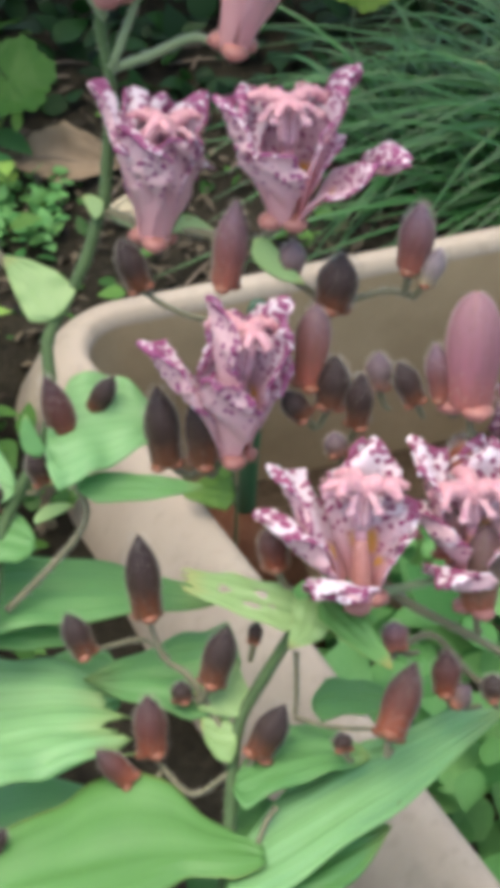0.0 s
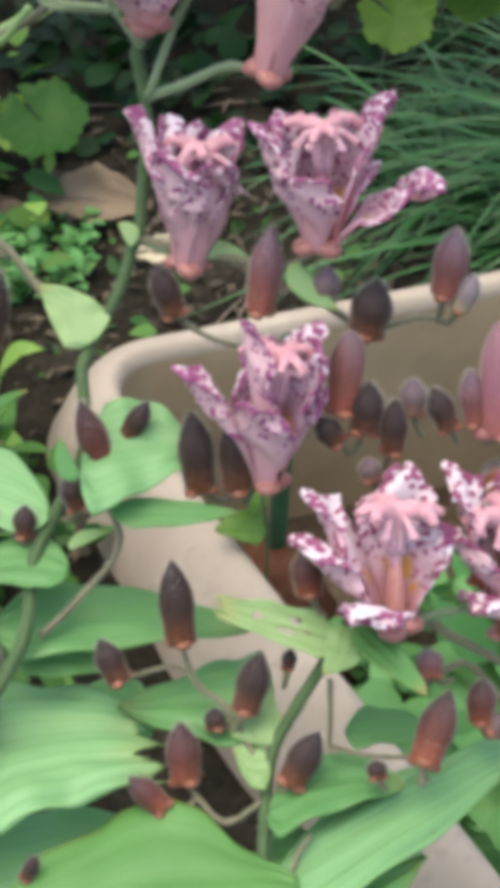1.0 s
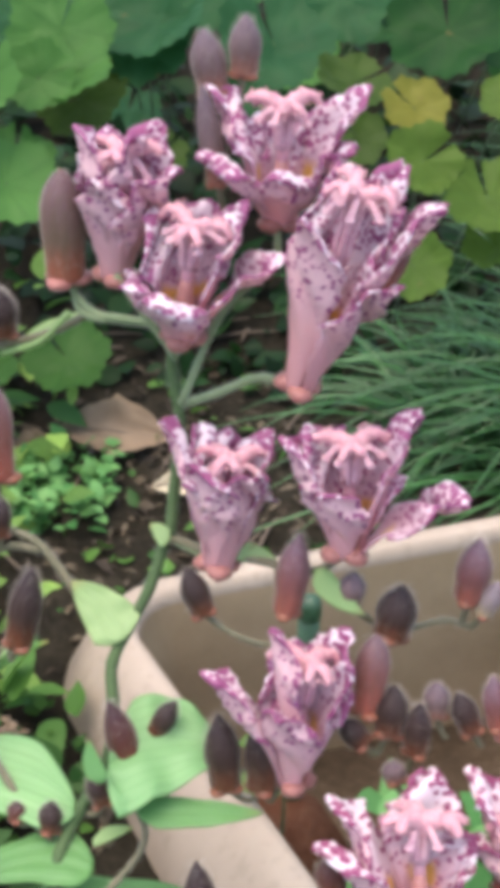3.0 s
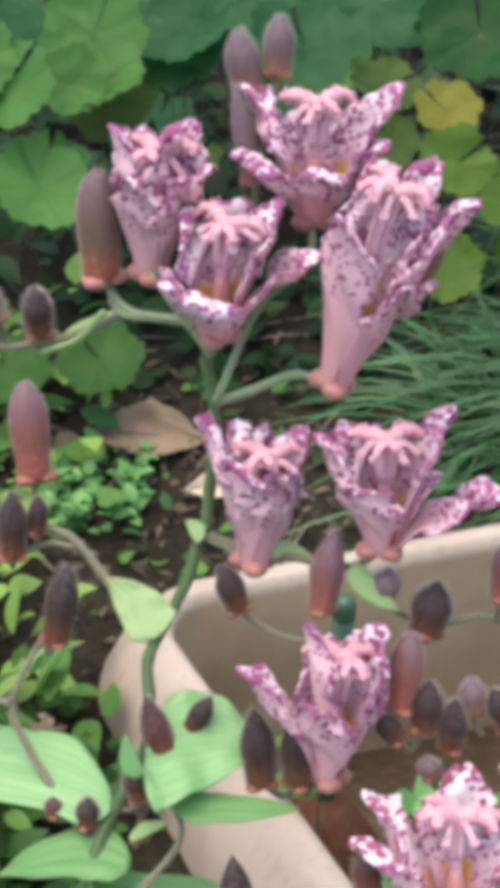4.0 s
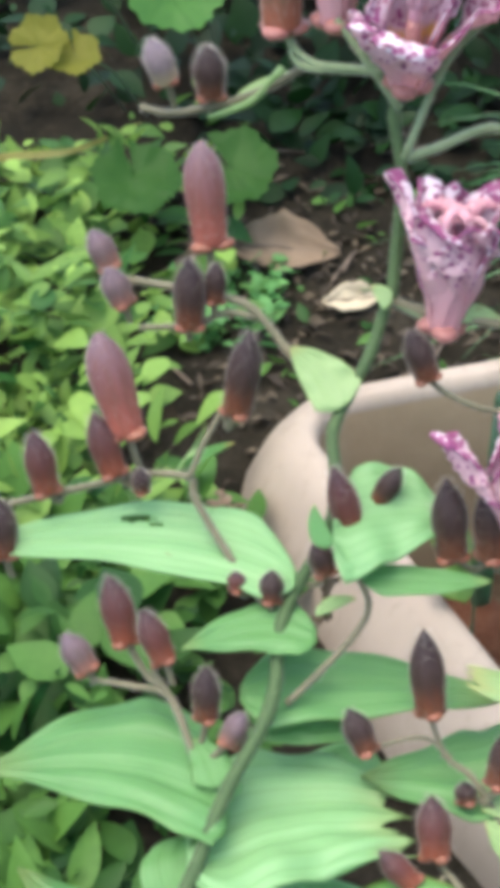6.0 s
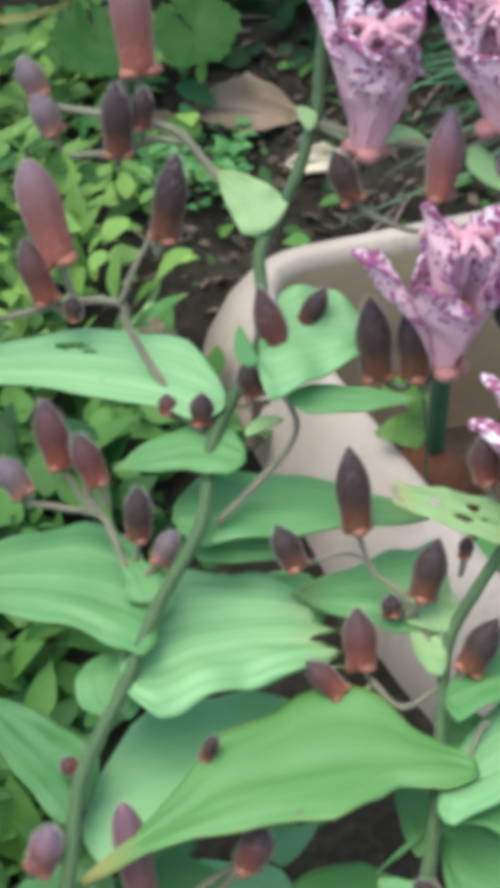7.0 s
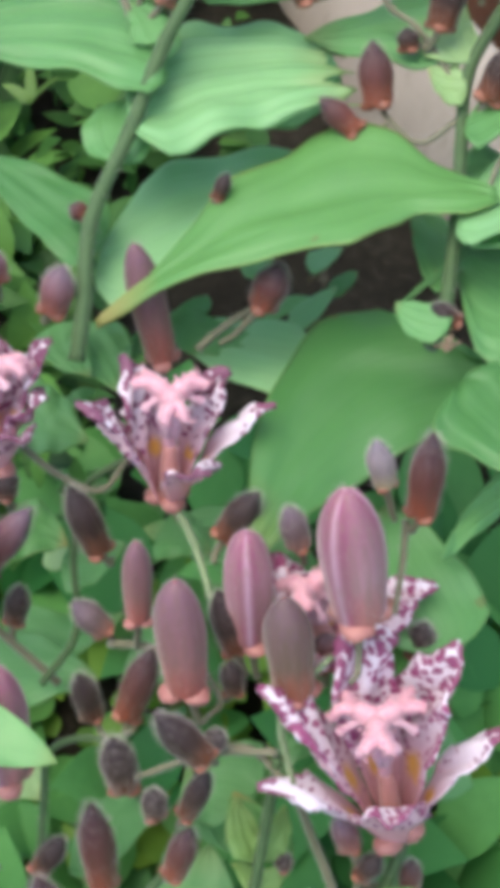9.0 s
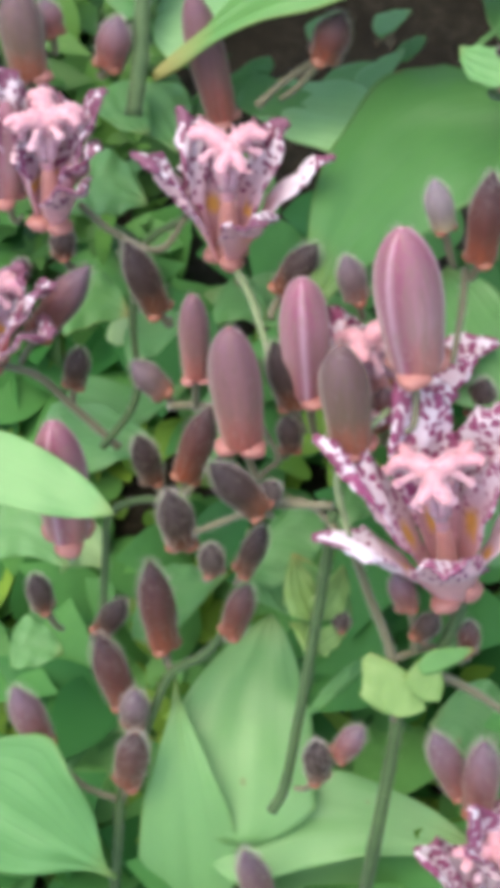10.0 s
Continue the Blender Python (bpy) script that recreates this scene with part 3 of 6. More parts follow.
def grass_tuft(x, y, count, reach, seed):
    """Arching narrow blades that spring from one base."""
    r = random.Random(seed)
    bm = bmesh.new()
    z0 = ground_height(x, y)
    for i in range(count):
        a = r.uniform(0, 2 * math.pi)
        length = reach * r.uniform(0.55, 1.15)
        lift = r.uniform(0.35, 1.25)
        start = Vector((x + r.gauss(0, 0.012), y + r.gauss(0, 0.012), z0 - 0.004))
        out = Vector((math.cos(a), math.sin(a), 0))
        top = start + out * length * 0.40 + Vector((0, 0, length * 0.55 * lift))
        end = start + out * length * r.uniform(0.8, 1.05) + Vector((r.gauss(0, 0.01), r.gauss(0, 0.01), length * r.uniform(-0.05, 0.45) * lift))
        if any(in_planter(q.x, q.y, -0.012) for q in (bezier(start, top, end, t) for t in (0, 0.3, 0.5, 0.7, 0.85, 1))):
            continue
        half = r.uniform(0.0009, 0.0019)
        side = out.cross(Vector((0, 0, 1)))
        rows = []
        for j in range(8):
            t = j / 7
            p = bezier(start, top, end, t)
            w = half * (1 - t ** 2.2) + 0.0001
            rows.append((bm.verts.new(p - side * w + Vector((0, 0, w * 0.5))), bm.verts.new(p), bm.verts.new(p + side * w + Vector((0, 0, w * 0.5)))))
        for lo, hi in zip(rows, rows[1:]):
            bm.faces.new((lo[0], lo[1], hi[1], hi[0]))
            bm.faces.new((lo[1], lo[2], hi[2], hi[1]))
    ob = part("grass_tuft", bm, "grass", None)
    tagged(ob, "tuft of narrow arching dark green grass blades", "grass", "grass tufts", "stuff")


grass_tuft(0.155, 0.560, 420, 0.15, 1)
grass_tuft(0.245, 0.600, 380, 0.16, 2)
grass_tuft(0.145, 0.530, 260, 0.11, 3)
grass_tuft(0.300, 0.520, 300, 0.15, 4)
grass_tuft(0.220, 0.690, 300, 0.16, 6)
grass_tuft(0.080, 0.560, 160, 0.10, 7)


def low_cover(name, label, material, count, box, size, seed, base=None, ragged=0.0, slim=(0.26, 0.42)):
    """Many small pointed leaves on short shoots; box: x0, x1, y0, y1, height."""
    r = random.Random(seed)
    bm = bmesh.new()
    x0, x1, y0, y1, high = box
    for i in range(count):
        x, y = r.uniform(x0, x1), r.uniform(y0, y1)
        if ragged and x > x1 - ragged * r.random() ** 0.6:
            continue
        clump = 0.5 + 0.5 * noise.noise((x * 22, y * 22, seed))
        if in_planter(x, y, 0.02 if base is not None else -0.012) != (base is not None):
            continue
        z = (ground_height(x, y) if base is None else base) + high * clump * r.uniform(0.1, 1.0)
        p = Vector((x, y, z))
        a, tip = r.uniform(0, 2 * math.pi), r.uniform(-0.3, 1.15)
        d = Vector((math.cos(a) * math.cos(tip), math.sin(a) * math.cos(tip), math.sin(tip)))
        s = size * r.uniform(0.35, 1.45)
        side = d.cross(Vector((r.gauss(0, 0.25), r.gauss(0, 0.25), 1))).normalized() * s * r.uniform(*slim)
        n = side.cross(d).normalized()
        rows = []
        for k, w in enumerate((0.10, 0.62, 0.90, 1.0, 0.95, 0.80, 0.58, 0.30, 0.03)):
            t = k / 8
            mid = p + d * s * t - n * s * 0.16 * t * t
            rows.append((bm.verts.new(mid + side * w + n * s * 0.07 * w), bm.verts.new(mid), bm.verts.new(mid - side * w + n * s * 0.07 * w)))
        for lo, hi in zip(rows, rows[1:]):
            bm.faces.new((lo[0], lo[1], hi[1], hi[0]))
            bm.faces.new((lo[1], lo[2], hi[2], hi[1]))
    ob = part(name, bm, material, None)
    tagged(ob, label, "ground cover", "low ground cover", "stuff")


low_cover("ground_cover", "bright yellow-green small-leaved ground cover", "cover", 3100, (-0.34, -0.080, 0.36, 0.62, 0.075), 0.0145, 11, ragged=0.075, slim=(0.16, 0.36))
low_cover("ground_cover", "bright green small-leaved ground cover on the soil", "cover_mid", 2200, (-0.32, -0.080, 0.14, 0.38, 0.085), 0.0175, 12, ragged=0.03, slim=(0.15, 0.34))
low_cover("ground_cover", "low green foliage under the lilies", "cover_dark", 1700, (-0.26, 0.16, -0.16, 0.17, 0.048), 0.025, 13)
low_cover("ground_cover", "fresh yellow-green small leaves under the lilies", "cover_fresh", 1500, (-0.26, 0.14, -0.16, 0.15, 0.036), 0.014, 18)
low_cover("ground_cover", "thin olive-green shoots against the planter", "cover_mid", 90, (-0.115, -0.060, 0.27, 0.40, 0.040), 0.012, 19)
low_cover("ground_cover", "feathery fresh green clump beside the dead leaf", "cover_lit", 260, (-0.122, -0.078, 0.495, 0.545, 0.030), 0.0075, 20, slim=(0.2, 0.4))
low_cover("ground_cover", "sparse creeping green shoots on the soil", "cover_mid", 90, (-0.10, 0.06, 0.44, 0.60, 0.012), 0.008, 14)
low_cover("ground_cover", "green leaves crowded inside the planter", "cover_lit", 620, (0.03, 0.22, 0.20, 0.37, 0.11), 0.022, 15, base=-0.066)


# dark leaves added where the soil between the background plants lies in shade
low_cover("ground_cover", "undergrowth coloured near-black for the shade beneath the round-leaved plants", "cover_shade", 1300, (-0.36, 0.36, 0.67, 1.0, 0.05), 0.018, 16)
low_cover("ground_cover", "low shoots coloured near-black for the shade on the soil", "cover_shade", 420, (-0.12, 0.22, 0.59, 0.69, 0.03), 0.014, 17)


def dead_leaf(label, material, centre, along, across, seed):
    c, a, b = Vector(centre), Vector(along), Vector(across)
    up = a.cross(b).normalized()

    def surface(u, v):
        w = math.sin(math.pi * min(1, v * 0.96 + 0.02)) * (1 + 0.22 * noise.noise((v * 5, seed, 0)) + 0.16 * noise.noise((v * 13, seed, u)))
        lift = 0.55 * b.length * (u * u) * w + 0.1 * a.length * math.sin(v * 3.5 + seed) + 0.0024 * noise.noise((u * 3, v * 6, seed))
        return c + a * (v - 0.5) * 2 + b * u * w + up * lift

    bm = bmesh.new()
    sheet(bm, surface, 10, 16, 0.0006)
    root = thing("dead_leaf", c, label, "dead leaf", "leaf litter")
    part("blade", bm, material, root)
    bm = bmesh.new()
    rib = [Vector(surface(0, v)) + up * 0.0004 for v in (0.02, 0.2, 0.4, 0.6, 0.8, 0.95)]
    tube(bm, smooth_path([rib[0] - a * 0.25] + rib, 4), lambda t: 0.0006 * (1 - 0.7 * t), 6)
    part("midrib", bm, "twig", root)


dead_leaf("curled dry brown leaf lying on dark soil", "dead_leaf", (-0.0772, 0.5515, 0.010), (0.0245, -0.002, 0.001), (0.001, 0.0115, 0.006), 1)
dead_leaf("pale straw-coloured dry leaf on soil", "straw", (-0.046, 0.522, 0.006), (0.013, 0.003, 0.0), (0.0, 0.006, 0.003), 2)
dead_leaf("small dry brown leaf fragment on soil", "dead_leaf", (-0.115, 0.545, 0.006), (0.011, 0.002, 0.001), (0.0, 0.007, 0.003), 3)


def leaf_litter(count, box, seed, material="litter"):
    """Small curled brown flakes strewn over the soil."""
    r = random.Random(seed)
    bm = bmesh.new()
    for i in range(count):
        x, y = r.uniform(*box[:2]), r.uniform(*box[2:])
        if in_planter(x, y, -0.024):
            continue
        p = Vector((x, y, ground_height(x, y) + r.uniform(0.0005, 0.004)))
        a, l = r.uniform(0, 6.28), r.uniform(0.0015, 0.0055)
        d = Vector((math.cos(a), math.sin(a), r.gauss(0, 0.3))) * l
        w = Vector((-math.sin(a), math.cos(a), r.gauss(0, 0.4))) * l * r.uniform(0.2, 0.6)
        up = Vector((0, 0, l * 0.25))
        v = [bm.verts.new(q) for q in (p - d, p - w * 0.8 + up, p + d * 0.9, p + w + up * 0.5)]
        bm.faces.new((v[0], v[1], v[2]))
        bm.faces.new((v[0], v[2], v[3]))
    ob = part("leaf_litter", bm, material, None)
    tagged(ob, "strewn dry brown leaf fragments on the soil", "leaf litter", "", "stuff")


leaf_litter(450, (-0.16, 0.10, 0.40, 0.62), 31)
leaf_litter(380, (-0.11, 0.07, 0.43, 0.57), 32, "litter_pale")


def twig(points, radius):
    bm = bmesh.new()
    tube(bm, smooth_path(points, 5), lambda t: radius * (1 - 0.4 * t), 6)
    ob = part("twig", bm, "twig", None)
    tagged(ob, "thin dry brown twig on the soil", "twig", "leaf litter")


for i in range(26):
    x, y, a = rng.uniform(-0.14, 0.10), rng.uniform(0.47, 0.66), rng.uniform(0, 6.3)
    l = rng.uniform(0.012, 0.035)
    z = max(ground_height(x + s * l * math.cos(a), y + s * l * math.sin(a)) for s in (0, 0.5, 1)) + 0.001
    twig([(x, y, z), (x + l * 0.5 * math.cos(a), y + l * 0.5 * math.sin(a), z + 0.002), (x + l * math.cos(a), y + l * math.sin(a) + 0.002, z)], rng.uniform(0.0006, 0.0012))


def dry_blade(points, half):
    """A long yellowed grass blade, folded along its middle."""
    path = smooth_path(points, 8)
    bm = bmesh.new()
    rows = []
    for i, p in enumerate(path):
        t = i / (len(path) - 1)
        w = half * math.sin(math.pi * min(1.0, 0.12 + 0.86 * t)) + 0.0001
        up = Vector((0, 0.5, 0.85))
        rows.append([bm.verts.new(p + up * k * w + Vector((0, -0.4 * abs(k) * w, 0))) for k in (-1, 0, 1)])
    for lo, hi in zip(rows, rows[1:]):
        bm.faces.new((lo[0], lo[1], hi[1], hi[0]))
        bm.faces.new((lo[1], lo[2], hi[2], hi[1]))
    bmesh.ops.solidify(bm, geom=bm.faces[:], thickness=0.0002)
    ob = part("dry_grass_blade", bm, "straw_green", None)
    tagged(ob, "long yellowed grass blade arching over ground cover", "grass blade", "leaf litter")


dry_blade([(-0.2202, 0.5888, -0.0020), (-0.2102, 0.5888, 0.0300), (-0.1671, 0.5748, 0.0450), (-0.1450, 0.6223, 0.0300)], 0.0016)


# ---- toad lilies
WAVY_UPPER = ((0, 0.12), (0.05, 0.3), (0.13, 0.5), (0.22, 1.02), (0.33, 1.22), (0.42, 1.20), (0.50, 0.98), (0.62, 0.86), (0.75, 0.42), (0.9, 0.12), (1, 0.01))
WAVY_LOWER = ((0, 0.12), (0.03, 0.28), (0.08, 0.40), (0.14, 0.37), (0.20, 0.33), (0.27, 0.55), (0.375, 0.83), (0.57, 0.58), (0.75, 0.40), (0.9, 0.16), (1, 0.01))


def along_profile(table, v):
    """Eased half width of a wavy leaf at v."""
    for (v0, w0), (v1, w1) in zip(table, table[1:]):
        if v <= v1:
            t = max(0.0, (v - v0) / (v1 - v0))
            return w0 + (w1 - w0) * (0.5 * t + 0.5 * t * t * (3 - 2 * t))
    return table[-1][1]


def stalk(name, plant, radius, *points):
    """A stem or branch through the points, a little thicker at its foot and at the nodes."""
    path = smooth_path(points, 6)
    bm = bmesh.new()
    tube(bm, path, lambda t: (0.68 if name == "stem" else 0.66) * radius * (1.0 - 0.18 * t) * (1 + 0.10 * max(0, math.cos(2 * math.pi * t * (len(points) - 1))) ** 8), 10)
    ob = part(name, bm, {"stem": "stem", "bract": "bract"}.get(name, "branch" if name == "branch" else "flower_stalk"), plant)
    if name == "bract":
        return
    bm = bmesh.new()
    for p, q in zip(path, path[1:]):
        along = (q - p).normalized()
        for i in range(int((q - p).length / (0.00022 if name == "stem" else 0.00016))):
            d = Matrix.Rotation(rng.uniform(0, 6.28), 3, along) @ along.orthogonal().normalized()
            s = p.lerp(q, rng.random()) + d * (0.63 if name == "stem" else 0.6) * radius
            e = s + (d + along * rng.gauss(0, 0.3)) * rng.uniform(0.0005, 0.0012)
            w = along * 0.000032
            bm.faces.new((bm.verts.new(s - w), bm.verts.new(s + w), bm.verts.new(e)))
    tagged(part("hairs", bm, "fuzz", ob, "short pale hairs"), "short pale hairs", "", "", "stuff")


def leaf(plant, material, base, middle, tip, side, fold=0.12, ragged=0, lance=0, pleat=1, holes=()):
    """A pointed, clasping leaf along base, middle and tip; side reaches from the midrib to one edge."""
    a, m, c, s = Vector(base), Vector(middle), Vector(tip), Vector(side)
    b = m * 2 - (a + c) / 2
    seed = rng.uniform(0, 50)
    up = (c - a).cross(s).normalized()
    if up.z < 0:
        up = -up
    size = s.length

    def surface(u, v):
        v2 = v
        if ragged:
            v2 = v * (0.80 + 0.10 * noise.noise((u * 4, 0, seed)) + 0.06 * noise.noise((u * 13, 5, seed)))
        w = 1.15 * min(1.0, (v2 / 0.16 + 0.04)) ** 0.55 * (1 - v2 ** 2.7) ** 0.9 + 0.012
        if lance:
            w = 0.16 + 0.90 * math.sin(math.pi / 2 * v / 0.36) ** 1.5 if v < 0.36 else 1.06 * max(0.0, math.cos(math.pi / 2 * (v - 0.36) / 0.64)) ** 1.6 + 0.012
        w *= 1 + 0.05 * noise.noise((v * 7, u * 2, seed)) + 0.05 * noise.noise((v * 3, u, seed + 9))
        if lance == 2:
            w = along_profile(WAVY_UPPER if u > 0 else WAVY_LOWER, v)
        p = bezier(a, b, c, v2) + s * u * w
        rise = fold * size * abs(u) * w
        ripple = 0.075 * size * math.sin(v * 17 + seed + u) * u * u + 0.05 * size * noise.noise((u * 2.5, v * 5, seed))
        folds = pleat * (0.022 * size * math.cos(u * 11 + seed) + 0.010 * size * math.cos(u * 28))
        return p + up * (rise + ripple + folds - 0.10 * size * u * u * w)

    bm = bmesh.new()
    sheet(bm, surface, 28 if size > 0.003 else 8, (48 if holes or lance == 2 else 26) if size > 0.003 else 10, 0.00035)
    layer = bm.loops.layers.uv.verify()
    eaten = []
    for f in bm.faces if holes else ():
        u, v = (sum(l[layer].uv[i] for l in f.loops) / len(f.loops) for i in (0, 1))
        if any(((u - hu) / ru) ** 2 + ((v - hv) / rv) ** 2 < 1 + 0.5 * noise.noise((u * 9, v * 30, seed)) for hu, hv, ru, rv in holes):
            eaten.append(f)
    bmesh.ops.delete(bm, geom=eaten, context="FACES")
    part("bract" if "bract" in material else "leaf", bm, material, plant)


def bud_mesh(material, seed, blunt):
    """A ribbed bud of unit height and unit half width, with a coat of short hairs."""
    bm = bmesh.new()
    uv = bm.loops.layers.uv.verify()
    r = random.Random(seed)
    outline = ((0, 0.62), (0.04, 0.80), (0.12, 0.84), (0.25, 0.86), (0.40, 0.94), (0.55, 1.0), (0.68, 0.97), (0.79, 0.84), (0.88, 0.62), (0.95, 0.36), (0.985, 0.17), (1.0, 0.05))
    if not blunt:
        outline = ((0, 0.70), (0.04, 0.84), (0.12, 0.86), (0.25, 0.88), (0.38, 0.97), (0.50, 1.0), (0.62, 0.93), (0.73, 0.76), (0.83, 0.54), (0.91, 0.31), (0.97, 0.12), (1.0, 0.03))
    if "pink" in material:
        outline = ((0, 0.66), (0.04, 0.80), (0.12, 0.84), (0.25, 0.90), (0.42, 0.98), (0.56, 1.0), (0.68, 0.96), (0.78, 0.86), (0.87, 0.70), (0.94, 0.49), (0.98, 0.27), (1.0, 0.06))
    sides = 18
    rings = [[bm.verts.new((rad * (1 + 0.045 * math.cos(6 * a)) * math.cos(a), rad * (1 + 0.045 * math.cos(6 * a)) * math.sin(a), z)) for a in (2 * math.pi * k / sides for k in range(sides))] for z, rad in outline]
    for j in range(len(rings) - 1):
        for k in range(sides):
            f = bm.faces.new((rings[j][k], rings[j][(k + 1) % sides], rings[j + 1][(k + 1) % sides], rings[j + 1][k]))
            for loop, (kk, jj) in zip(f.loops, ((k, j), (k + 1, j), (k + 1, j + 1), (k, j + 1))):
                loop[uv].uv = (kk / sides, outline[jj][0])
    bm.faces.new(rings[-1])
    bm.faces.new(rings[0][::-1])
    return mesh_of("bud", bm, [material])


def hair_mesh(seed, reach=1.0, count=1100):
    """A coat of short pale hairs that fits a bud of unit size."""
    bm = bmesh.new()
    r = random.Random(seed)
    for i in range(count):
        z, a = r.uniform(0.04, 1.0), r.uniform(0, 2 * math.pi)
        rad = 0.9 if z < 0.6 else 0.98 * math.cos((z - 0.55) / 0.45 * 1.35)
        d = Vector((math.cos(a), math.sin(a), 0))
        p = d * rad * 0.96 + Vector((0, 0, z * 0.985))
        e = p + d * r.uniform(0.18, 0.40) * reach + Vector((r.gauss(0, 0.05), r.gauss(0, 0.05), r.uniform(0.0, 0.07)))
        w = Vector((-d.y, d.x, 0)) * 0.008
        bm.faces.new((bm.verts.new(p - w), bm.verts.new(p + w), bm.verts.new(e)))
    return mesh_of("hairs", bm, ["fuzz"], False)


HAIRS = [hair_mesh(s) for s in (21, 22)]
SHORT_HAIRS = [hair_mesh(s, 0.55, 900) for s in (23, 24)]


def sac_mesh(material):
    """Three round swellings at the foot of a bud or flower, of unit half width."""
    bm = bmesh.new()
    for k in range(3):
        a = 2 * math.pi * k / 3 + 0.4
        bmesh.ops.create_icosphere(bm, subdivisions=2, radius=0.52, matrix=Matrix.Translation((0.50 * math.cos(a), 0.50 * math.sin(a), 0.05)) @ Matrix.Diagonal((1, 1, 0.8, 1)))
    for v in bm.verts:
        v.co *= 1 + 0.16 * noise.noise(v.co * 2.6)
    return mesh_of("nectar_sac", bm, [material])


SACS = {"sac": sac_mesh("sac"), "sac_pink": sac_mesh("sac_pink")}
BUDS = {}


def upright(base, tip, half):
    d = Vector(tip) - Vector(base)
    turn = d.to_track_quat("Z", "Y").to_matrix().to_4x4() @ Matrix.Rotation(rng.uniform(0, 6.28), 4, "Z")
    return Matrix.Translation(base) @ turn, d.length


BUD_LABEL = {"dark": "dark brown hairy bud with a rusty foot", "rust": "rust-red hairy bud", "mauverust": "mauve-tipped bud with a rusty foot", "redmauve": "mauve-tipped reddish bud", "mauve": "greyish mauve bud", "pale": "small pale mauve bud", "taupe": "large taupe bud with an orange foot", "pink": "large pink striped bud about to open", "pinkmauve": "large dusky pink bud", "pinkrose": "large blunt rose pink bud"}


def bud(plant, kind, base, tip, half, node=None):
    if kind not in BUDS:
        BUDS[kind] = [bud_mesh("bud_" + kind, s, "pink" in kind or kind in ("taupe", "redmauve")) for s in (1, 2, 3)]
    half *= 0.92 if kind == "pinkmauve" else 1.0
    m, length = upright(base, tip, half)
    ob = put(new("bud", rng.choice(BUDS[kind])), plant, m @ Matrix.Diagonal((half, half, length, 1)))
    tagged(ob, BUD_LABEL[kind])
    tagged(put(new("hairs", rng.choice(SHORT_HAIRS if half > 0.0045 else HAIRS)), ob, m @ Matrix.Diagonal((half, half, length, 1))), "short pale hairs", "", "", "stuff")
    big = 1.12 if kind in ("pink", "pinkmauve", "pinkrose", "taupe", "redmauve") else 1.0
    put(new("nectar_sac", SACS["sac_pink" if "pink" in kind or kind == "taupe" else "sac"]), ob, m @ Matrix.Diagonal((half * big, half * big, half * 0.8, 1)))
    if node is not None:
        b, n = Vector(base), Vector(node)
        bend = (b + n) / 2 + (b - Vector(tip)) * 0.18
        bm = bmesh.new()
        tube(bm, smooth_path([n, bend, b], 5), lambda t: 0.00055 + 0.0003 * t, 8)
        part("flower_stalk", bm, "branch", plant)


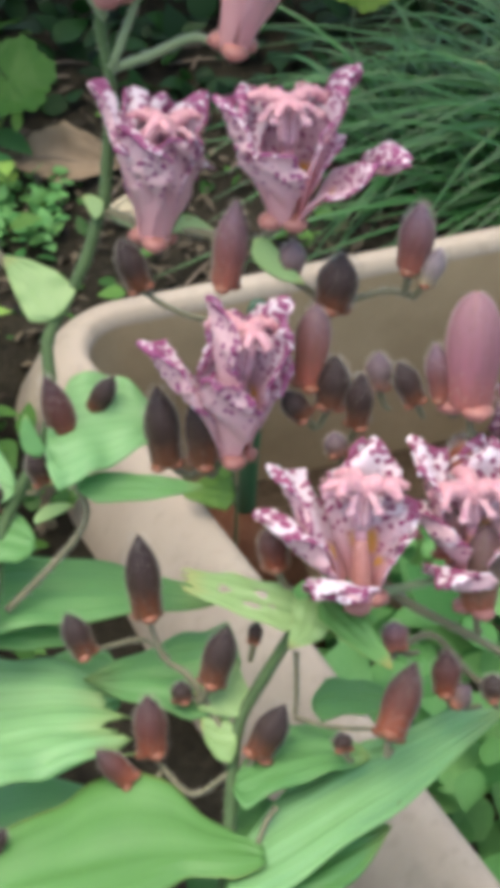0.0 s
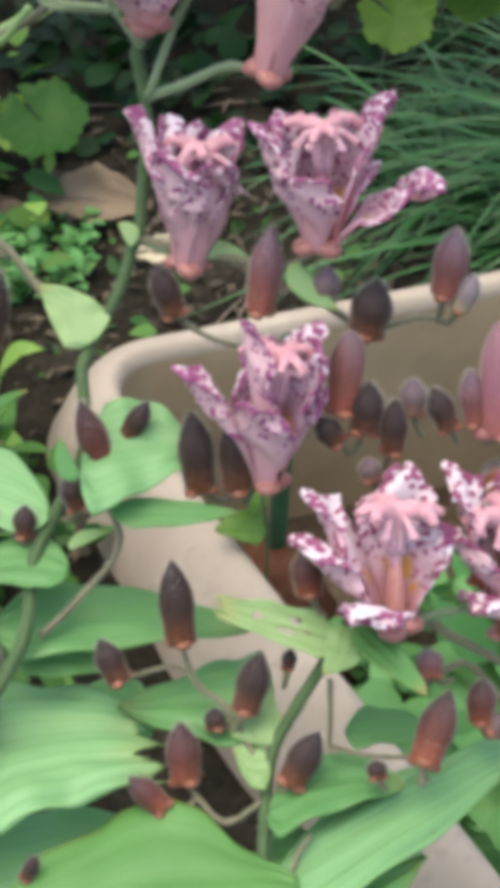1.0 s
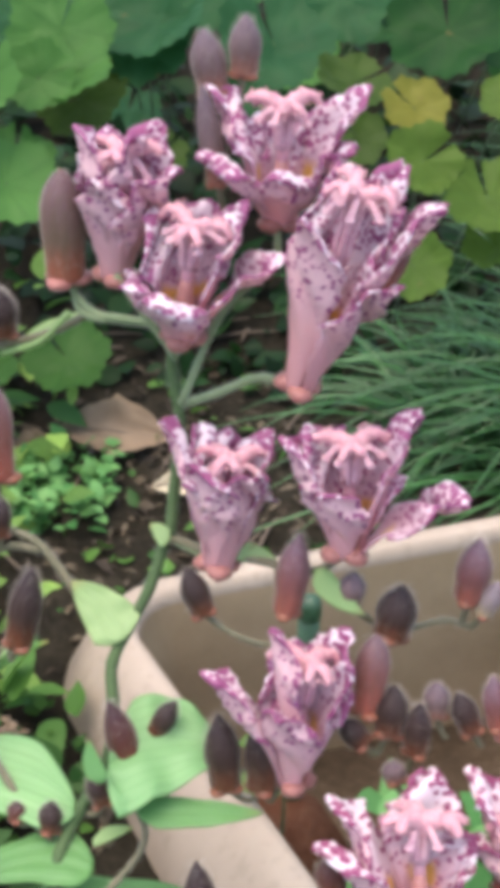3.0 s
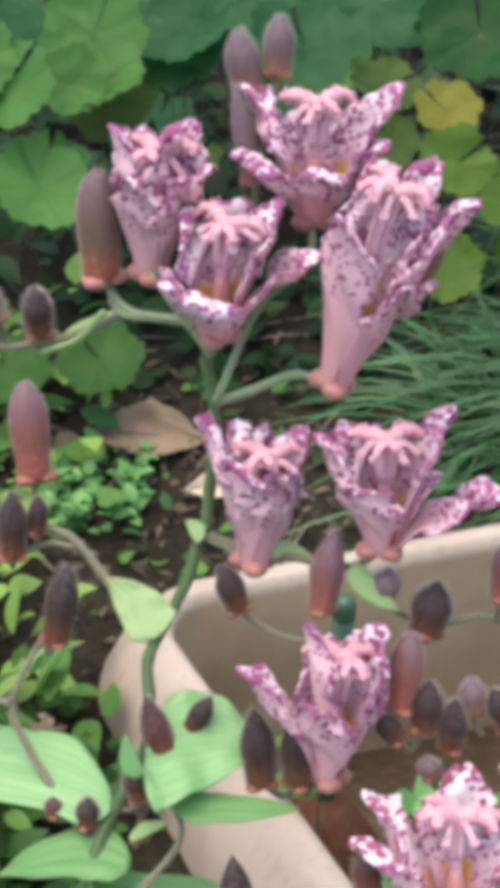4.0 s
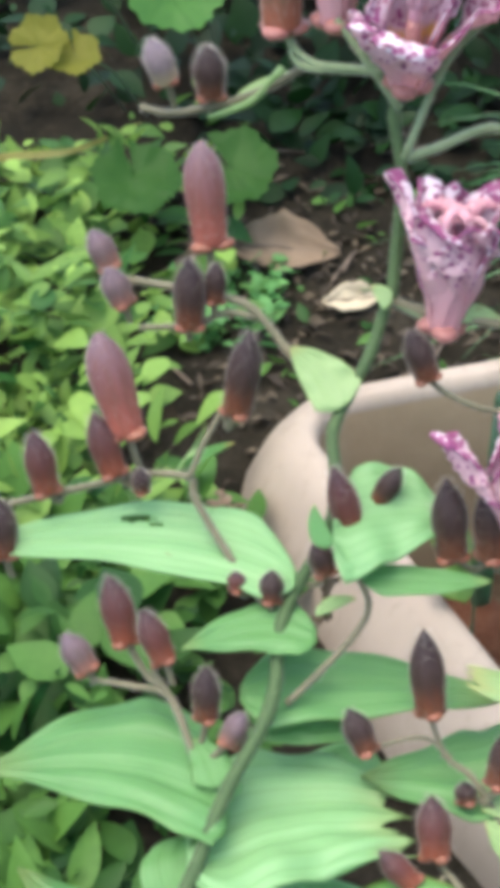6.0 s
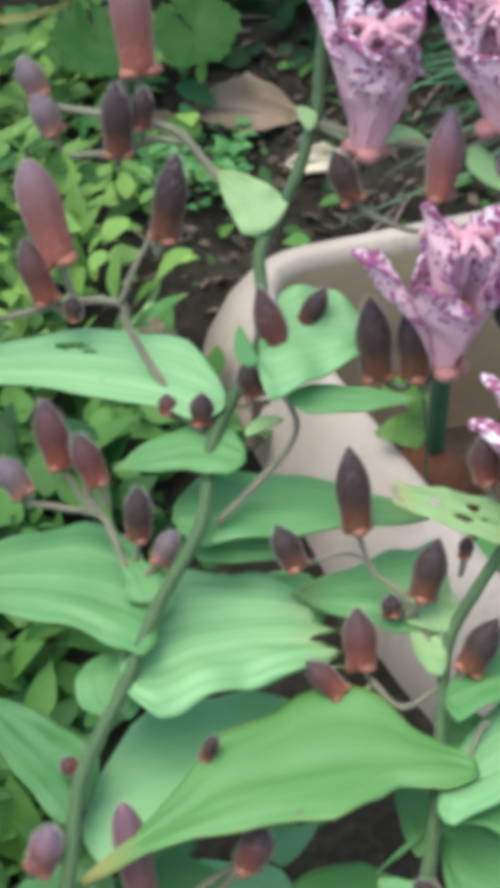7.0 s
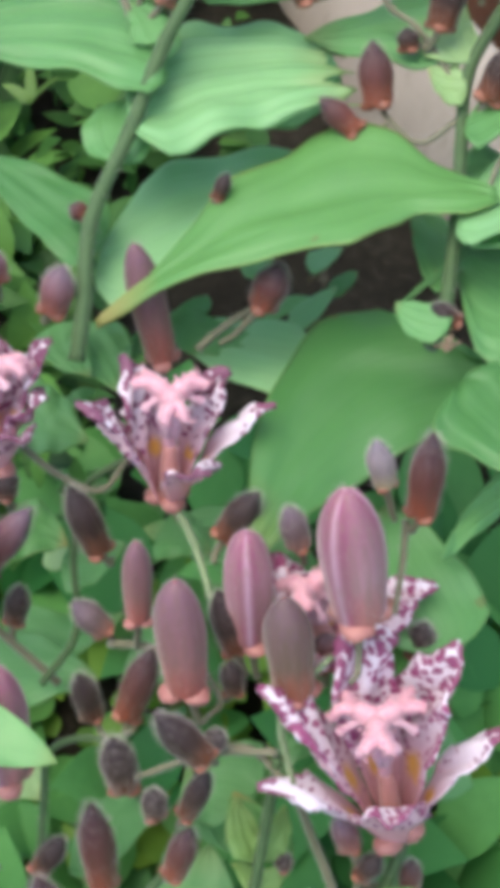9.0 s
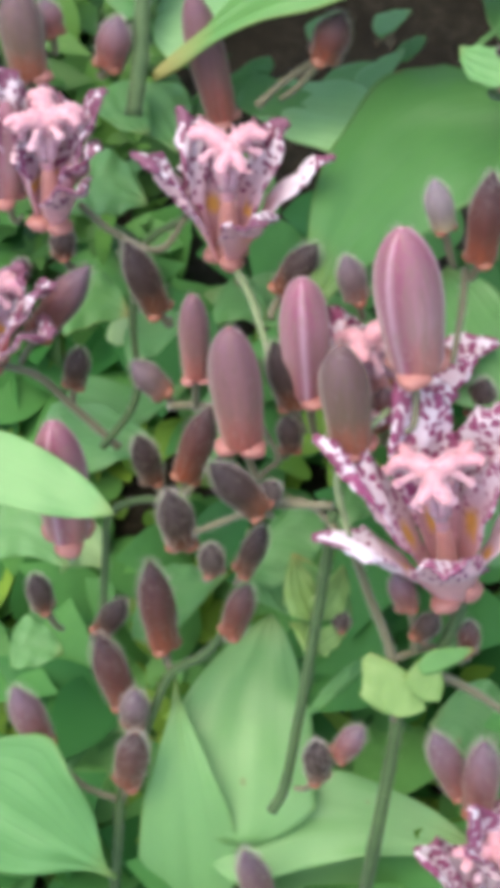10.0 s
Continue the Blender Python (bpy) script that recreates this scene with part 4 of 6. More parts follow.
def flower(plant, base, top, wide, *tips, pale=()):
    """An open toad lily flower: swollen foot, six spotted petals, a column of stamens and a three-armed pistil."""
    b, t = Vector(base), Vector(top)
    axis = (t - b).normalized()
    tall = (t - b).length
    m, length = upright(base, top, 1)
    half = 0.0053 * wide
    foot = put(new("flower", SACS["sac_pink"]), plant, m @ Matrix.Diagonal((half, half, half * 0.85, 1)))
    tagged(foot, "open lilac-white flower with crowded purple spots")
    for i, q in enumerate(tips):
        c = Vector(q)
        reach = (c - b).length
        out = (c - b) - axis * (c - b).dot(axis)
        out = out.normalized() if out.length > 1e-5 else axis.orthogonal().normalized()
        knee = b.lerp(c, 0.5) + axis * reach * 0.12 - out * reach * 0.02
        side = axis.cross(out).normalized()
        width = (0.0066 if i % 2 else 0.0058) * wide * (PETAL_WIDTH.get(plant, 1.06)) * (0.62 if i in pale else 1.0)
        seed = rng.uniform(0, 30)
        curl = rng.uniform(0.6, 1.5)

        def surface(u, v, c=c, out=out, knee=knee, side=side, width=width, seed=seed, curl=curl):
            p = bezier(b + out * 0.0028 * wide, knee, c, v)
            grow = min(1.0, v / 0.60)
            w = width * (0.36 + 0.80 * grow * grow * (3 - 2 * grow)) * (1 - 0.85 * max(0, (v - 0.62) / 0.38) ** 1.9)
            w *= 1 + (0.30 * noise.noise((v * 6, seed, u)) + 0.30 * noise.noise((v * 17, seed, u * 0.5)) + 0.22 * noise.noise((v * 34, seed, u))) * v
            lift = -out * w * (0.38 - 0.20 * v) * u * u + (axis * 0.36 * math.sin(u * 3.2 + v * 13 + seed) + out * 0.26 * math.sin(u * 5 + v * 17 + seed)) * w * v
            tipped = (out * 0.8 - axis * 0.5 * curl) * max(0, v - 0.84) ** 2 * 0.04
            return p + side * u * w + lift + tipped

        bm = bmesh.new()
        sheet(bm, surface, 10, 40, 0.0005, face_shift=4.0)
        part("petal", bm, "sepal_pale" if i in pale else PETALS.get(plant, "petal"), foot)
    head = b + axis * tall * 0.86
    bm = bmesh.new()
    tube(bm, smooth_path([b + axis * 0.001, b + axis * tall * 0.25, b + axis * tall * 0.50], 4), lambda s: 0.0018 + 0.0005 * math.sin(3 * s) - 0.0006 * s, 10)
    part("ovary", bm, "ovary", foot, "rusty brown ovary")
    bm = bmesh.new()
    tube(bm, smooth_path([b + axis * tall * 0.47, b + axis * tall * 0.65, head], 3), lambda s: 0.0013 + 0.0003 * s, 10)
    x = axis.orthogonal().normalized()
    y = axis.cross(x)
    spin = rng.uniform(0, 6.28)
    arm = 0.00135 if wide < 1.2 and plant not in PETALS else 0.0017
    for k in range(3):
        a = spin + 2 * math.pi * k / 3 + rng.uniform(-0.2, 0.2)
        d = x * math.cos(a) + y * math.sin(a)
        mid = head + d * 0.0040 * wide + axis * rng.uniform(0.0012, 0.0028)
        tube(bm, smooth_path([head - axis * 0.001, head + d * 0.0015 * wide + axis * 0.0014, mid], 4), lambda s: arm * (1.2 + 0.2 * math.sin(s * 19)), 8)
        for f in (-0.55, 0.55):
            e = x * math.cos(a + f) + y * math.sin(a + f)
            drop = rng.uniform(-0.0004, 0.0024)
            tube(bm, smooth_path([mid, mid + e * 0.0024 * wide + axis * 0.0004, mid + e * 0.0043 * wide - axis * drop], 5), lambda s: arm * (0.95 - 0.4 * s) * (1 + 0.22 * math.sin(s * 31)), 8)
    for p in [v.co.copy() for v in bm.verts][::7]:
        bmesh.ops.create_icosphere(bm, subdivisions=1, radius=rng.uniform(0.0002, 0.00045), matrix=Matrix.Translation(p + Vector((rng.gauss(0, 0.0005), rng.gauss(0, 0.0005), rng.gauss(0, 0.0005)))))
    part("pistil", bm, "column", foot, "pink three-armed pistil with purple specks")
    for k in range(6):
        a = spin + 0.5 + math.pi * k / 3
        d = x * math.cos(a) + y * math.sin(a)
        end = head + d * rng.uniform(0.0046, 0.0062) * wide - axis * rng.uniform(0.0, 0.0030)
        bm = bmesh.new()
        tube(bm, smooth_path([b + axis * tall * 0.58 + d * 0.0012, head + d * 0.0023 + axis * 0.0001, end], 5), lambda s: 0.0008, 6)
        bmesh.ops.create_icosphere(bm, subdivisions=1, radius=0.0013, matrix=Matrix.Translation(end) @ Matrix.Diagonal((1, 1, 0.6, 1)))
        part("stamen", bm, "anther", foot)


PETALS, PETAL_WIDTH = {}, {}


def withered(plant, centre, size):
    """A crumpled brown spent flower: a few twisted shrivelled petals."""
    bm = bmesh.new()
    c = Vector(centre)
    for k in range(7):
        a, lift, seed = rng.uniform(0, 6.28), rng.uniform(-0.9, 0.9), rng.uniform(0, 40)
        d = Vector((math.cos(a) * math.cos(lift), math.sin(a) * math.cos(lift), math.sin(lift))) * size * rng.uniform(0.6, 1.1)
        s = d.orthogonal().normalized() * size * rng.uniform(0.16, 0.3)

        def surface(u, v, d=d, s=s, seed=seed):
            turn = Matrix.Rotation(v * 2.2 + seed, 3, d)
            return c + d * v + (turn @ s) * u * math.sin(math.pi * min(1, v * 0.9 + 0.08)) + d.orthogonal() * 0.25 * noise.noise((v * 3, u, seed))

        sheet(bm, surface, 4, 8, 0.0003)
    part("withered_flower", bm, "dead_leaf", plant, "shrivelled brown spent flower")


lily_a = thing("toad_lily", (-0.075, 0.17, -0.035), "tall toad lily with spotted lilac flowers, buds and broad leaves", "flowering plant", "toad lilies")
lily_b = thing("toad_lily", (0.005, 0.14, -0.04), "toad lily with long pointed leaves and brown buds beside the planter", "flowering plant", "toad lilies")
lily_c = thing("toad_lily", (-0.01, 0.05, -0.05), "low toad lily with large pink buds and a wide-open flower", "flowering plant", "toad lilies")
lily_d = thing("toad_lily", (-0.06, 0.06, -0.05), "low toad lily crowded with brown buds and dark-spotted flowers", "flowering plant", "toad lilies")
PETALS[lily_b] = PETALS[lily_c] = "petal_dark"
PETALS[lily_d] = "petal_maroon"
PETAL_WIDTH.update({lily_b: 1.0, lily_c: 0.84, lily_d: 0.80})
stalk("stem", lily_a, 0.00227, (-0.0759, 0.1302, 0.1094), (-0.0745, 0.1391, 0.1155), (-0.0733, 0.1539, 0.1237), (-0.0659, 0.1697, 0.1318), (-0.0598, 0.185, 0.1394), (-0.0515, 0.1999, 0.1478), (-0.0502, 0.2143, 0.1553), (-0.0465, 0.2228, 0.1602), (-0.0419, 0.2268, 0.167), (-0.0392, 0.2301, 0.1752), (-0.0391, 0.2345, 0.1822), (-0.0396, 0.2406, 0.1868), (-0.0365, 0.2471, 0.191), (-0.0321, 0.2533, 0.1973), (-0.0288, 0.2603, 0.2056))
stalk("stem", lily_a, 0.00202, (-0.0281, 0.2597, 0.2061), (-0.0272, 0.2651, 0.2133), (-0.0262, 0.2735, 0.2264), (-0.0279, 0.2783, 0.2373), (-0.0264, 0.2792, 0.2429))
stalk("flower_stalk", lily_a, 0.00152, (-0.0259, 0.2749, 0.2295), (-0.0185, 0.2753, 0.2322), (-0.0091, 0.2759, 0.2361), (-0.0026, 0.2739, 0.235))
stalk("flower_stalk", lily_a, 0.00120, (-0.0291, 0.2799, 0.2466), (-0.0372, 0.2823, 0.246), (-0.0448, 0.2864, 0.2452), (-0.0502, 0.2914, 0.2484))
stalk("bract", lily_a, 0.00131, (-0.0514, 0.2948, 0.2389), (-0.0583, 0.2976, 0.2299), (-0.0682, 0.3009, 0.2239))
stalk("flower_stalk", lily_a, 0.00130, (-0.0258, 0.2742, 0.23), (-0.0174, 0.2817, 0.248), (-0.007, 0.2861, 0.2576), (-0.0059, 0.2908, 0.2643))
stalk("flower_stalk", lily_a, 0.00130, (-0.0266, 0.2778, 0.2393), (-0.0335, 0.2812, 0.2483), (-0.0393, 0.2851, 0.2551))
stalk("branch", lily_a, 0.00162, (-0.0281, 0.2593, 0.2059), (-0.0221, 0.258, 0.2043), (-0.0161, 0.2563, 0.2043), (-0.0054, 0.2536, 0.204), (0.0028, 0.2513, 0.2044), (0.0095, 0.2524, 0.2084))
stalk("branch", lily_a, 0.00122, (0.0028, 0.2517, 0.2039), (0.0074, 0.2495, 0.1989), (0.0134, 0.2477, 0.195), (0.0193, 0.2461, 0.1921), (0.0297, 0.2476, 0.1942), (0.0351, 0.2461, 0.1941))
stalk("flower_stalk", lily_a, 0.00142, (-0.0281, 0.2593, 0.2059), (-0.0209, 0.2571, 0.2029), (-0.0177, 0.2555, 0.2013))
stalk("branch", lily_a, 0.00101, (-0.021, 0.2498, 0.1935), (-0.0161, 0.2472, 0.191), (-0.009, 0.2448, 0.1893), (-0.0019, 0.2442, 0.1893))
stalk("branch", lily_a, 0.00152, (-0.0381, 0.244, 0.1885), (-0.0434, 0.2497, 0.1921), (-0.0489, 0.2552, 0.1949), (-0.0563, 0.2618, 0.201), (-0.0625, 0.2643, 0.2026), (-0.0736, 0.2673, 0.2031), (-0.0841, 0.2691, 0.2037))
stalk("branch", lily_a, 0.00122, (-0.0563, 0.2614, 0.1997), (-0.0625, 0.2622, 0.2003), (-0.0697, 0.2611, 0.1979), (-0.0813, 0.2615, 0.1968))
stalk("branch", lily_a, 0.00141, (-0.0473, 0.2915, 0.2407), (-0.0538, 0.296, 0.2343), (-0.063, 0.3008, 0.2279), (-0.0761, 0.3029, 0.224), (-0.0838, 0.3039, 0.2249))
stalk("flower_stalk", lily_a, 0.00120, (-0.03, 0.2798, 0.2465), (-0.0375, 0.2827, 0.2452), (-0.047, 0.2871, 0.2442), (-0.0494, 0.2917, 0.2488))
stalk("branch", lily_a, 0.00142, (-0.0514, 0.2177, 0.1549), (-0.0563, 0.2223, 0.1586), (-0.062, 0.2281, 0.1635), (-0.0688, 0.2358, 0.1716), (-0.0699, 0.2385, 0.1749), (-0.0799, 0.2401, 0.1742), (-0.097, 0.2386, 0.1704), (-0.1093, 0.2358, 0.169))
stalk("branch", lily_a, 0.00101, (-0.0698, 0.2378, 0.1757), (-0.0665, 0.2426, 0.1819), (-0.0624, 0.2475, 0.1872))
stalk("branch", lily_a, 0.00128, (-0.0635, 0.1891, 0.1345), (-0.0676, 0.1954, 0.1374), (-0.0719, 0.2036, 0.142), (-0.0771, 0.2101, 0.1467))
stalk("branch", lily_a, 0.00109, (-0.0677, 0.1957, 0.1371), (-0.0732, 0.2054, 0.1432), (-0.0823, 0.2075, 0.1441), (-0.0902, 0.2086, 0.1443))
stalk("branch", lily_a, 0.00120, (-0.0486, 0.2029, 0.1452), (-0.0427, 0.2074, 0.1488), (-0.0346, 0.2144, 0.1544), (-0.0321, 0.2188, 0.1584), (-0.0345, 0.2227, 0.1626), (-0.0381, 0.226, 0.1661))
stalk("branch", lily_a, 0.00111, (-0.0344, 0.2292, 0.172), (-0.0275, 0.2318, 0.1734), (-0.0192, 0.2324, 0.1745))
leaf(lily_a, "leaf_mint", (-0.0472, 0.2229, 0.1617), (-0.0775, 0.2326, 0.1636), (-0.1179, 0.225, 0.1656), (-0.0005, 0.0086, 0.0016), fold=0.12, ragged=0, holes=((0.45, 0.56, 0.13, 0.05), (0.3, 0.5, 0.09, 0.03)))
leaf(lily_a, "leaf", (-0.0426, 0.2127, 0.1554), (-0.0558, 0.2137, 0.1561), (-0.0697, 0.2075, 0.1562), (-0.0006, 0.0059, 0.0003), fold=0.12, ragged=0)
leaf(lily_a, "leaf", (-0.0585, 0.2067, 0.1433), (-0.0351, 0.2108, 0.142), (-0.0028, 0.2094, 0.1406), (-0.0006, 0.0086, 0), fold=0.12, ragged=0)
leaf(lily_a, "leaf", (-0.0559, 0.2044, 0.138), (-0.0445, 0.2033, 0.1371), (-0.0325, 0.2027, 0.1362), (-0.0002, 0.0038, 0.001), fold=0.12, ragged=0, pleat=0.5)
leaf(lily_a, "leaf", (-0.06, 0.1848, 0.1357), (-0.0803, 0.197, 0.1343), (-0.1116, 0.1904, 0.1363), (-0.0028, 0.0152, -0.0014), fold=0.12, ragged=0, pleat=1.5)
leaf(lily_a, "leaf_mint", (-0.0673, 0.1758, 0.1308), (-0.0435, 0.1883, 0.1282), (-0.0116, 0.185, 0.1283), (-0.0027, 0.0164, -0.0023), fold=0.12, ragged=1, pleat=1.3)
leaf(lily_a, "leaf_mint_bright", (-0.0742, 0.1534, 0.1103), (-0.0523, 0.168, 0.1105), (-0.0196, 0.1762, 0.1107), (0.0007, 0.0155, -0.0014), fold=0.12, ragged=0, pleat=0.6)
leaf(lily_a, "leaf_deep", (-0.072, 0.152, 0.1179), (-0.0838, 0.1627, 0.1177), (-0.1046, 0.1795, 0.1175), (0.0023, 0.0076, -0.0003), fold=0.12, ragged=0, pleat=0.5)
leaf(lily_a, "leaf", (-0.0661, 0.1661, 0.1262), (-0.0713, 0.1776, 0.1269), (-0.0668, 0.183, 0.1277), (-0.0057, -0.0013, -0.0003), fold=0.12, ragged=0)
leaf(lily_a, "leaf", (-0.0629, 0.1839, 0.135), (-0.0632, 0.1921, 0.1356), (-0.0675, 0.1987, 0.1365), (-0.0046, -0.0014, -0.0002), fold=0.12, ragged=0)
leaf(lily_a, "leaf_mint", (-0.0392, 0.2224, 0.1755), (-0.0278, 0.2277, 0.1757), (-0.0153, 0.2279, 0.1746), (0.0004, 0.0115, 0.0026), fold=0.12, ragged=0, pleat=0.6)
leaf(lily_a, "leaf", (-0.0332, 0.2166, 0.1685), (-0.02, 0.217, 0.1676), (-0.0074, 0.2181, 0.1669), (0, 0.003, 0.0007), fold=0.12, ragged=0, pleat=0.4)
leaf(lily_a, "bract", (-0.0376, 0.2433, 0.1909), (-0.042, 0.2489, 0.1948), (-0.0485, 0.2532, 0.1985), (0.004, 0.0025, 0.0013), fold=0.12, ragged=0)
leaf(lily_a, "bract", (-0.0281, 0.2574, 0.2066), (-0.03, 0.2586, 0.2078), (-0.032, 0.2597, 0.2092), (0.0007, 0.0012, 0.0012), fold=0.12, ragged=0)
leaf(lily_a, "bract", (0.0028, 0.2499, 0.2057), (0.0073, 0.2463, 0.2021), (0.0131, 0.2436, 0.1993), (0.0014, 0.0014, 0.0012), fold=0.12, ragged=0)
leaf(lily_a, "bract", (-0.0155, 0.2552, 0.2054), (-0.0101, 0.2554, 0.2054), (-0.0043, 0.254, 0.2036), (0.0002, 0.0012, 0.0013), fold=0.12, ragged=0)
leaf(lily_a, "bract", (-0.063, 0.3004, 0.2279), (-0.0556, 0.3027, 0.2308), (-0.0476, 0.3049, 0.233), (0.0007, 0.0011, 0.0014), fold=0.12, ragged=0)
leaf(lily_a, "leaf", (-0.0401, 0.2165, 0.1772), (-0.042, 0.2192, 0.1802), (-0.0427, 0.2222, 0.1836), (0.0018, 0.0003, 0.0001), fold=0.12, ragged=0)
leaf(lily_a, "bract", (-0.0427, 0.217, 0.1585), (-0.0393, 0.2185, 0.1587), (-0.0347, 0.22, 0.1588), (0.0006, 0.0017, 0.0006), fold=0.12, ragged=0)
leaf(lily_a, "leaf", (-0.0618, 0.1875, 0.1371), (-0.0645, 0.1944, 0.1378), (-0.0679, 0.1985, 0.1384), (-0.0034, -0.0014, 0), fold=0.12, ragged=0)
leaf(lily_a, "leaf_light", (-0.0965, 0.3599, 0.0605), (-0.0892, 0.3682, 0.06), (-0.0776, 0.3615, 0.072), (0.0007, 0.0016, 0.0018))
leaf(lily_a, "bract", (-0.0965, 0.3599, 0.0605), (-0.092, 0.3728, 0.0591), (-0.0865, 0.3657, 0.0759), (0.0015, 0.0002, 0.0006))
bud(lily_a, "taupe", (-0.0506, 0.2909, 0.2502), (-0.0504, 0.2945, 0.2741), 0.00498)
bud(lily_a, "mauve", (-0.0193, 0.3054, 0.2862), (-0.0215, 0.3077, 0.2992), 0.00358, (-0.0207, 0.2953, 0.2705))
bud(lily_a, "mauve", (-0.0133, 0.3066, 0.2897), (-0.0127, 0.3087, 0.3018), 0.00328, (-0.0173, 0.2976, 0.2731))
bud(lily_a, "mauve", (-0.0181, 0.2936, 0.2715), (-0.0214, 0.2979, 0.2917), 0.00258, (-0.0172, 0.2915, 0.2662))
bud(lily_a, "dark", (-0.0204, 0.2481, 0.1947), (-0.0242, 0.2508, 0.205), 0.00304)
bud(lily_a, "mauverust", (-0.0031, 0.2471, 0.196), (-0.0005, 0.2524, 0.2137), 0.00345, (-0.0054, 0.2533, 0.2042))
bud(lily_a, "mauve", (0.0097, 0.2474, 0.1985), (0.0111, 0.2496, 0.2057), 0.00305, (0.0074, 0.2497, 0.1988))
bud(lily_a, "dark", (0.0187, 0.244, 0.1925), (0.0211, 0.2478, 0.204), 0.00425, (0.0193, 0.2463, 0.192))
bud(lily_a, "mauverust", (0.0347, 0.2476, 0.2002), (0.0363, 0.2504, 0.2147), 0.00362, (0.0333, 0.2466, 0.1942))
bud(lily_a, "pale", (0.0376, 0.2455, 0.198), (0.0405, 0.247, 0.2059), 0.00242, (0.0351, 0.2461, 0.194))
bud(lily_a, "redmauve", (0.014, 0.2339, 0.1807), (0.0156, 0.2396, 0.1975), 0.00375, (0.0169, 0.247, 0.1932))
bud(lily_a, "dark", (-0.0151, 0.2234, 0.1683), (-0.0168, 0.2284, 0.1854), 0.00373, (-0.0065, 0.2243, 0.1677))
bud(lily_a, "dark", (-0.0076, 0.2227, 0.1691), (-0.0077, 0.2279, 0.1856), 0.00373, (-0.0041, 0.2241, 0.1678))
bud(lily_a, "dark", (0.0187, 0.2314, 0.1772), (0.0195, 0.2347, 0.188), 0.00363, (0.0146, 0.2295, 0.1724))
bud(lily_a, "dark", (0.0242, 0.2287, 0.1742), (0.0248, 0.2321, 0.1857), 0.00302, (0.0216, 0.2281, 0.1707))
bud(lily_a, "dark", (0.0361, 0.2308, 0.1787), (0.0322, 0.2338, 0.1871), 0.00281, (0.038, 0.2303, 0.1753))
bud(lily_a, "mauve", (0.0285, 0.2336, 0.1804), (0.0284, 0.2361, 0.1877), 0.00292, (0.0311, 0.2318, 0.1754))
bud(lily_a, "dark", (0.0133, 0.2295, 0.1758), (0.0088, 0.231, 0.1813), 0.00283, (0.0158, 0.2296, 0.1723))
bud(lily_a, "rust", (-0.0348, 0.2259, 0.1705), (-0.0394, 0.2301, 0.1867), 0.00323, (-0.0337, 0.2256, 0.1658))
bud(lily_a, "dark", (-0.0306, 0.2313, 0.1752), (-0.0257, 0.2334, 0.1835), 0.00252, (-0.0326, 0.2308, 0.1724))
bud(lily_a, "mauverust", (0.0413, 0.231, 0.18), (0.0395, 0.2345, 0.1916), 0.00291, (0.0451, 0.2299, 0.176))
bud(lily_a, "pale", (-0.0772, 0.3038, 0.2314), (-0.0799, 0.3033, 0.2417), 0.00323, (-0.0762, 0.3037, 0.2235))
bud(lily_a, "dark", (-0.0675, 0.302, 0.2287), (-0.0677, 0.3026, 0.2404), 0.00363, (-0.0685, 0.303, 0.2244))
bud(lily_a, "redmauve", (-0.0663, 0.2738, 0.2094), (-0.0677, 0.2805, 0.2306), 0.00447, (-0.0673, 0.2646, 0.2026))
bud(lily_a, "mauve", (-0.0876, 0.2702, 0.2064), (-0.0912, 0.2727, 0.2141), 0.00306, (-0.0841, 0.2694, 0.2035))
bud(lily_a, "mauve", (-0.0843, 0.2633, 0.2015), (-0.0874, 0.2655, 0.2097), 0.00307, (-0.0838, 0.2625, 0.1978))
bud(lily_a, "dark", (-0.0701, 0.2594, 0.1987), (-0.0695, 0.2635, 0.2138), 0.00346, (-0.0709, 0.2612, 0.1977))
bud(lily_a, "dark", (-0.0649, 0.2622, 0.2032), (-0.064, 0.2647, 0.2118), 0.00234, (-0.0648, 0.262, 0.1999))
bud(lily_a, "dark", (-0.0598, 0.2443, 0.188), (-0.0561, 0.25, 0.2055), 0.00365, (-0.0623, 0.246, 0.1862))
bud(lily_a, "redmauve", (-0.083, 0.2437, 0.1826), (-0.088, 0.2511, 0.2037), 0.00470, (-0.0799, 0.24, 0.1742))
bud(lily_a, "rust", (-0.086, 0.2391, 0.1753), (-0.0897, 0.2436, 0.1887), 0.00337, (-0.0811, 0.24, 0.1741))
bud(lily_a, "rust", (-0.1006, 0.237, 0.1718), (-0.1023, 0.2406, 0.1857), 0.00338, (-0.0973, 0.2391, 0.1699))
bud(lily_a, "dark", (-0.0802, 0.2367, 0.1723), (-0.08, 0.2382, 0.1777), 0.00214, (-0.0787, 0.2397, 0.1743))
bud(lily_a, "rust", (-0.0828, 0.2145, 0.15), (-0.0861, 0.2207, 0.1637), 0.00362, (-0.0751, 0.2073, 0.1445))
bud(lily_a, "rust", (-0.0742, 0.21, 0.1495), (-0.0785, 0.2146, 0.1599), 0.00321, (-0.0728, 0.2073, 0.1446))
bud(lily_a, "mauve", (-0.0907, 0.2094, 0.1466), (-0.0954, 0.2127, 0.1542), 0.00311, (-0.0903, 0.2085, 0.1439))
bud(lily_a, "dark", (-0.0651, 0.2005, 0.1427), (-0.0648, 0.2054, 0.1536), 0.00307, (-0.0667, 0.1976, 0.1383))
bud(lily_a, "mauve", (-0.0605, 0.196, 0.1405), (-0.0569, 0.1992, 0.1467), 0.00265, (-0.0652, 0.1944, 0.137))
bud(lily_a, "rust", (-0.0594, 0.2205, 0.1599), (-0.0596, 0.2225, 0.1638), 0.00202, (-0.0563, 0.2219, 0.158))
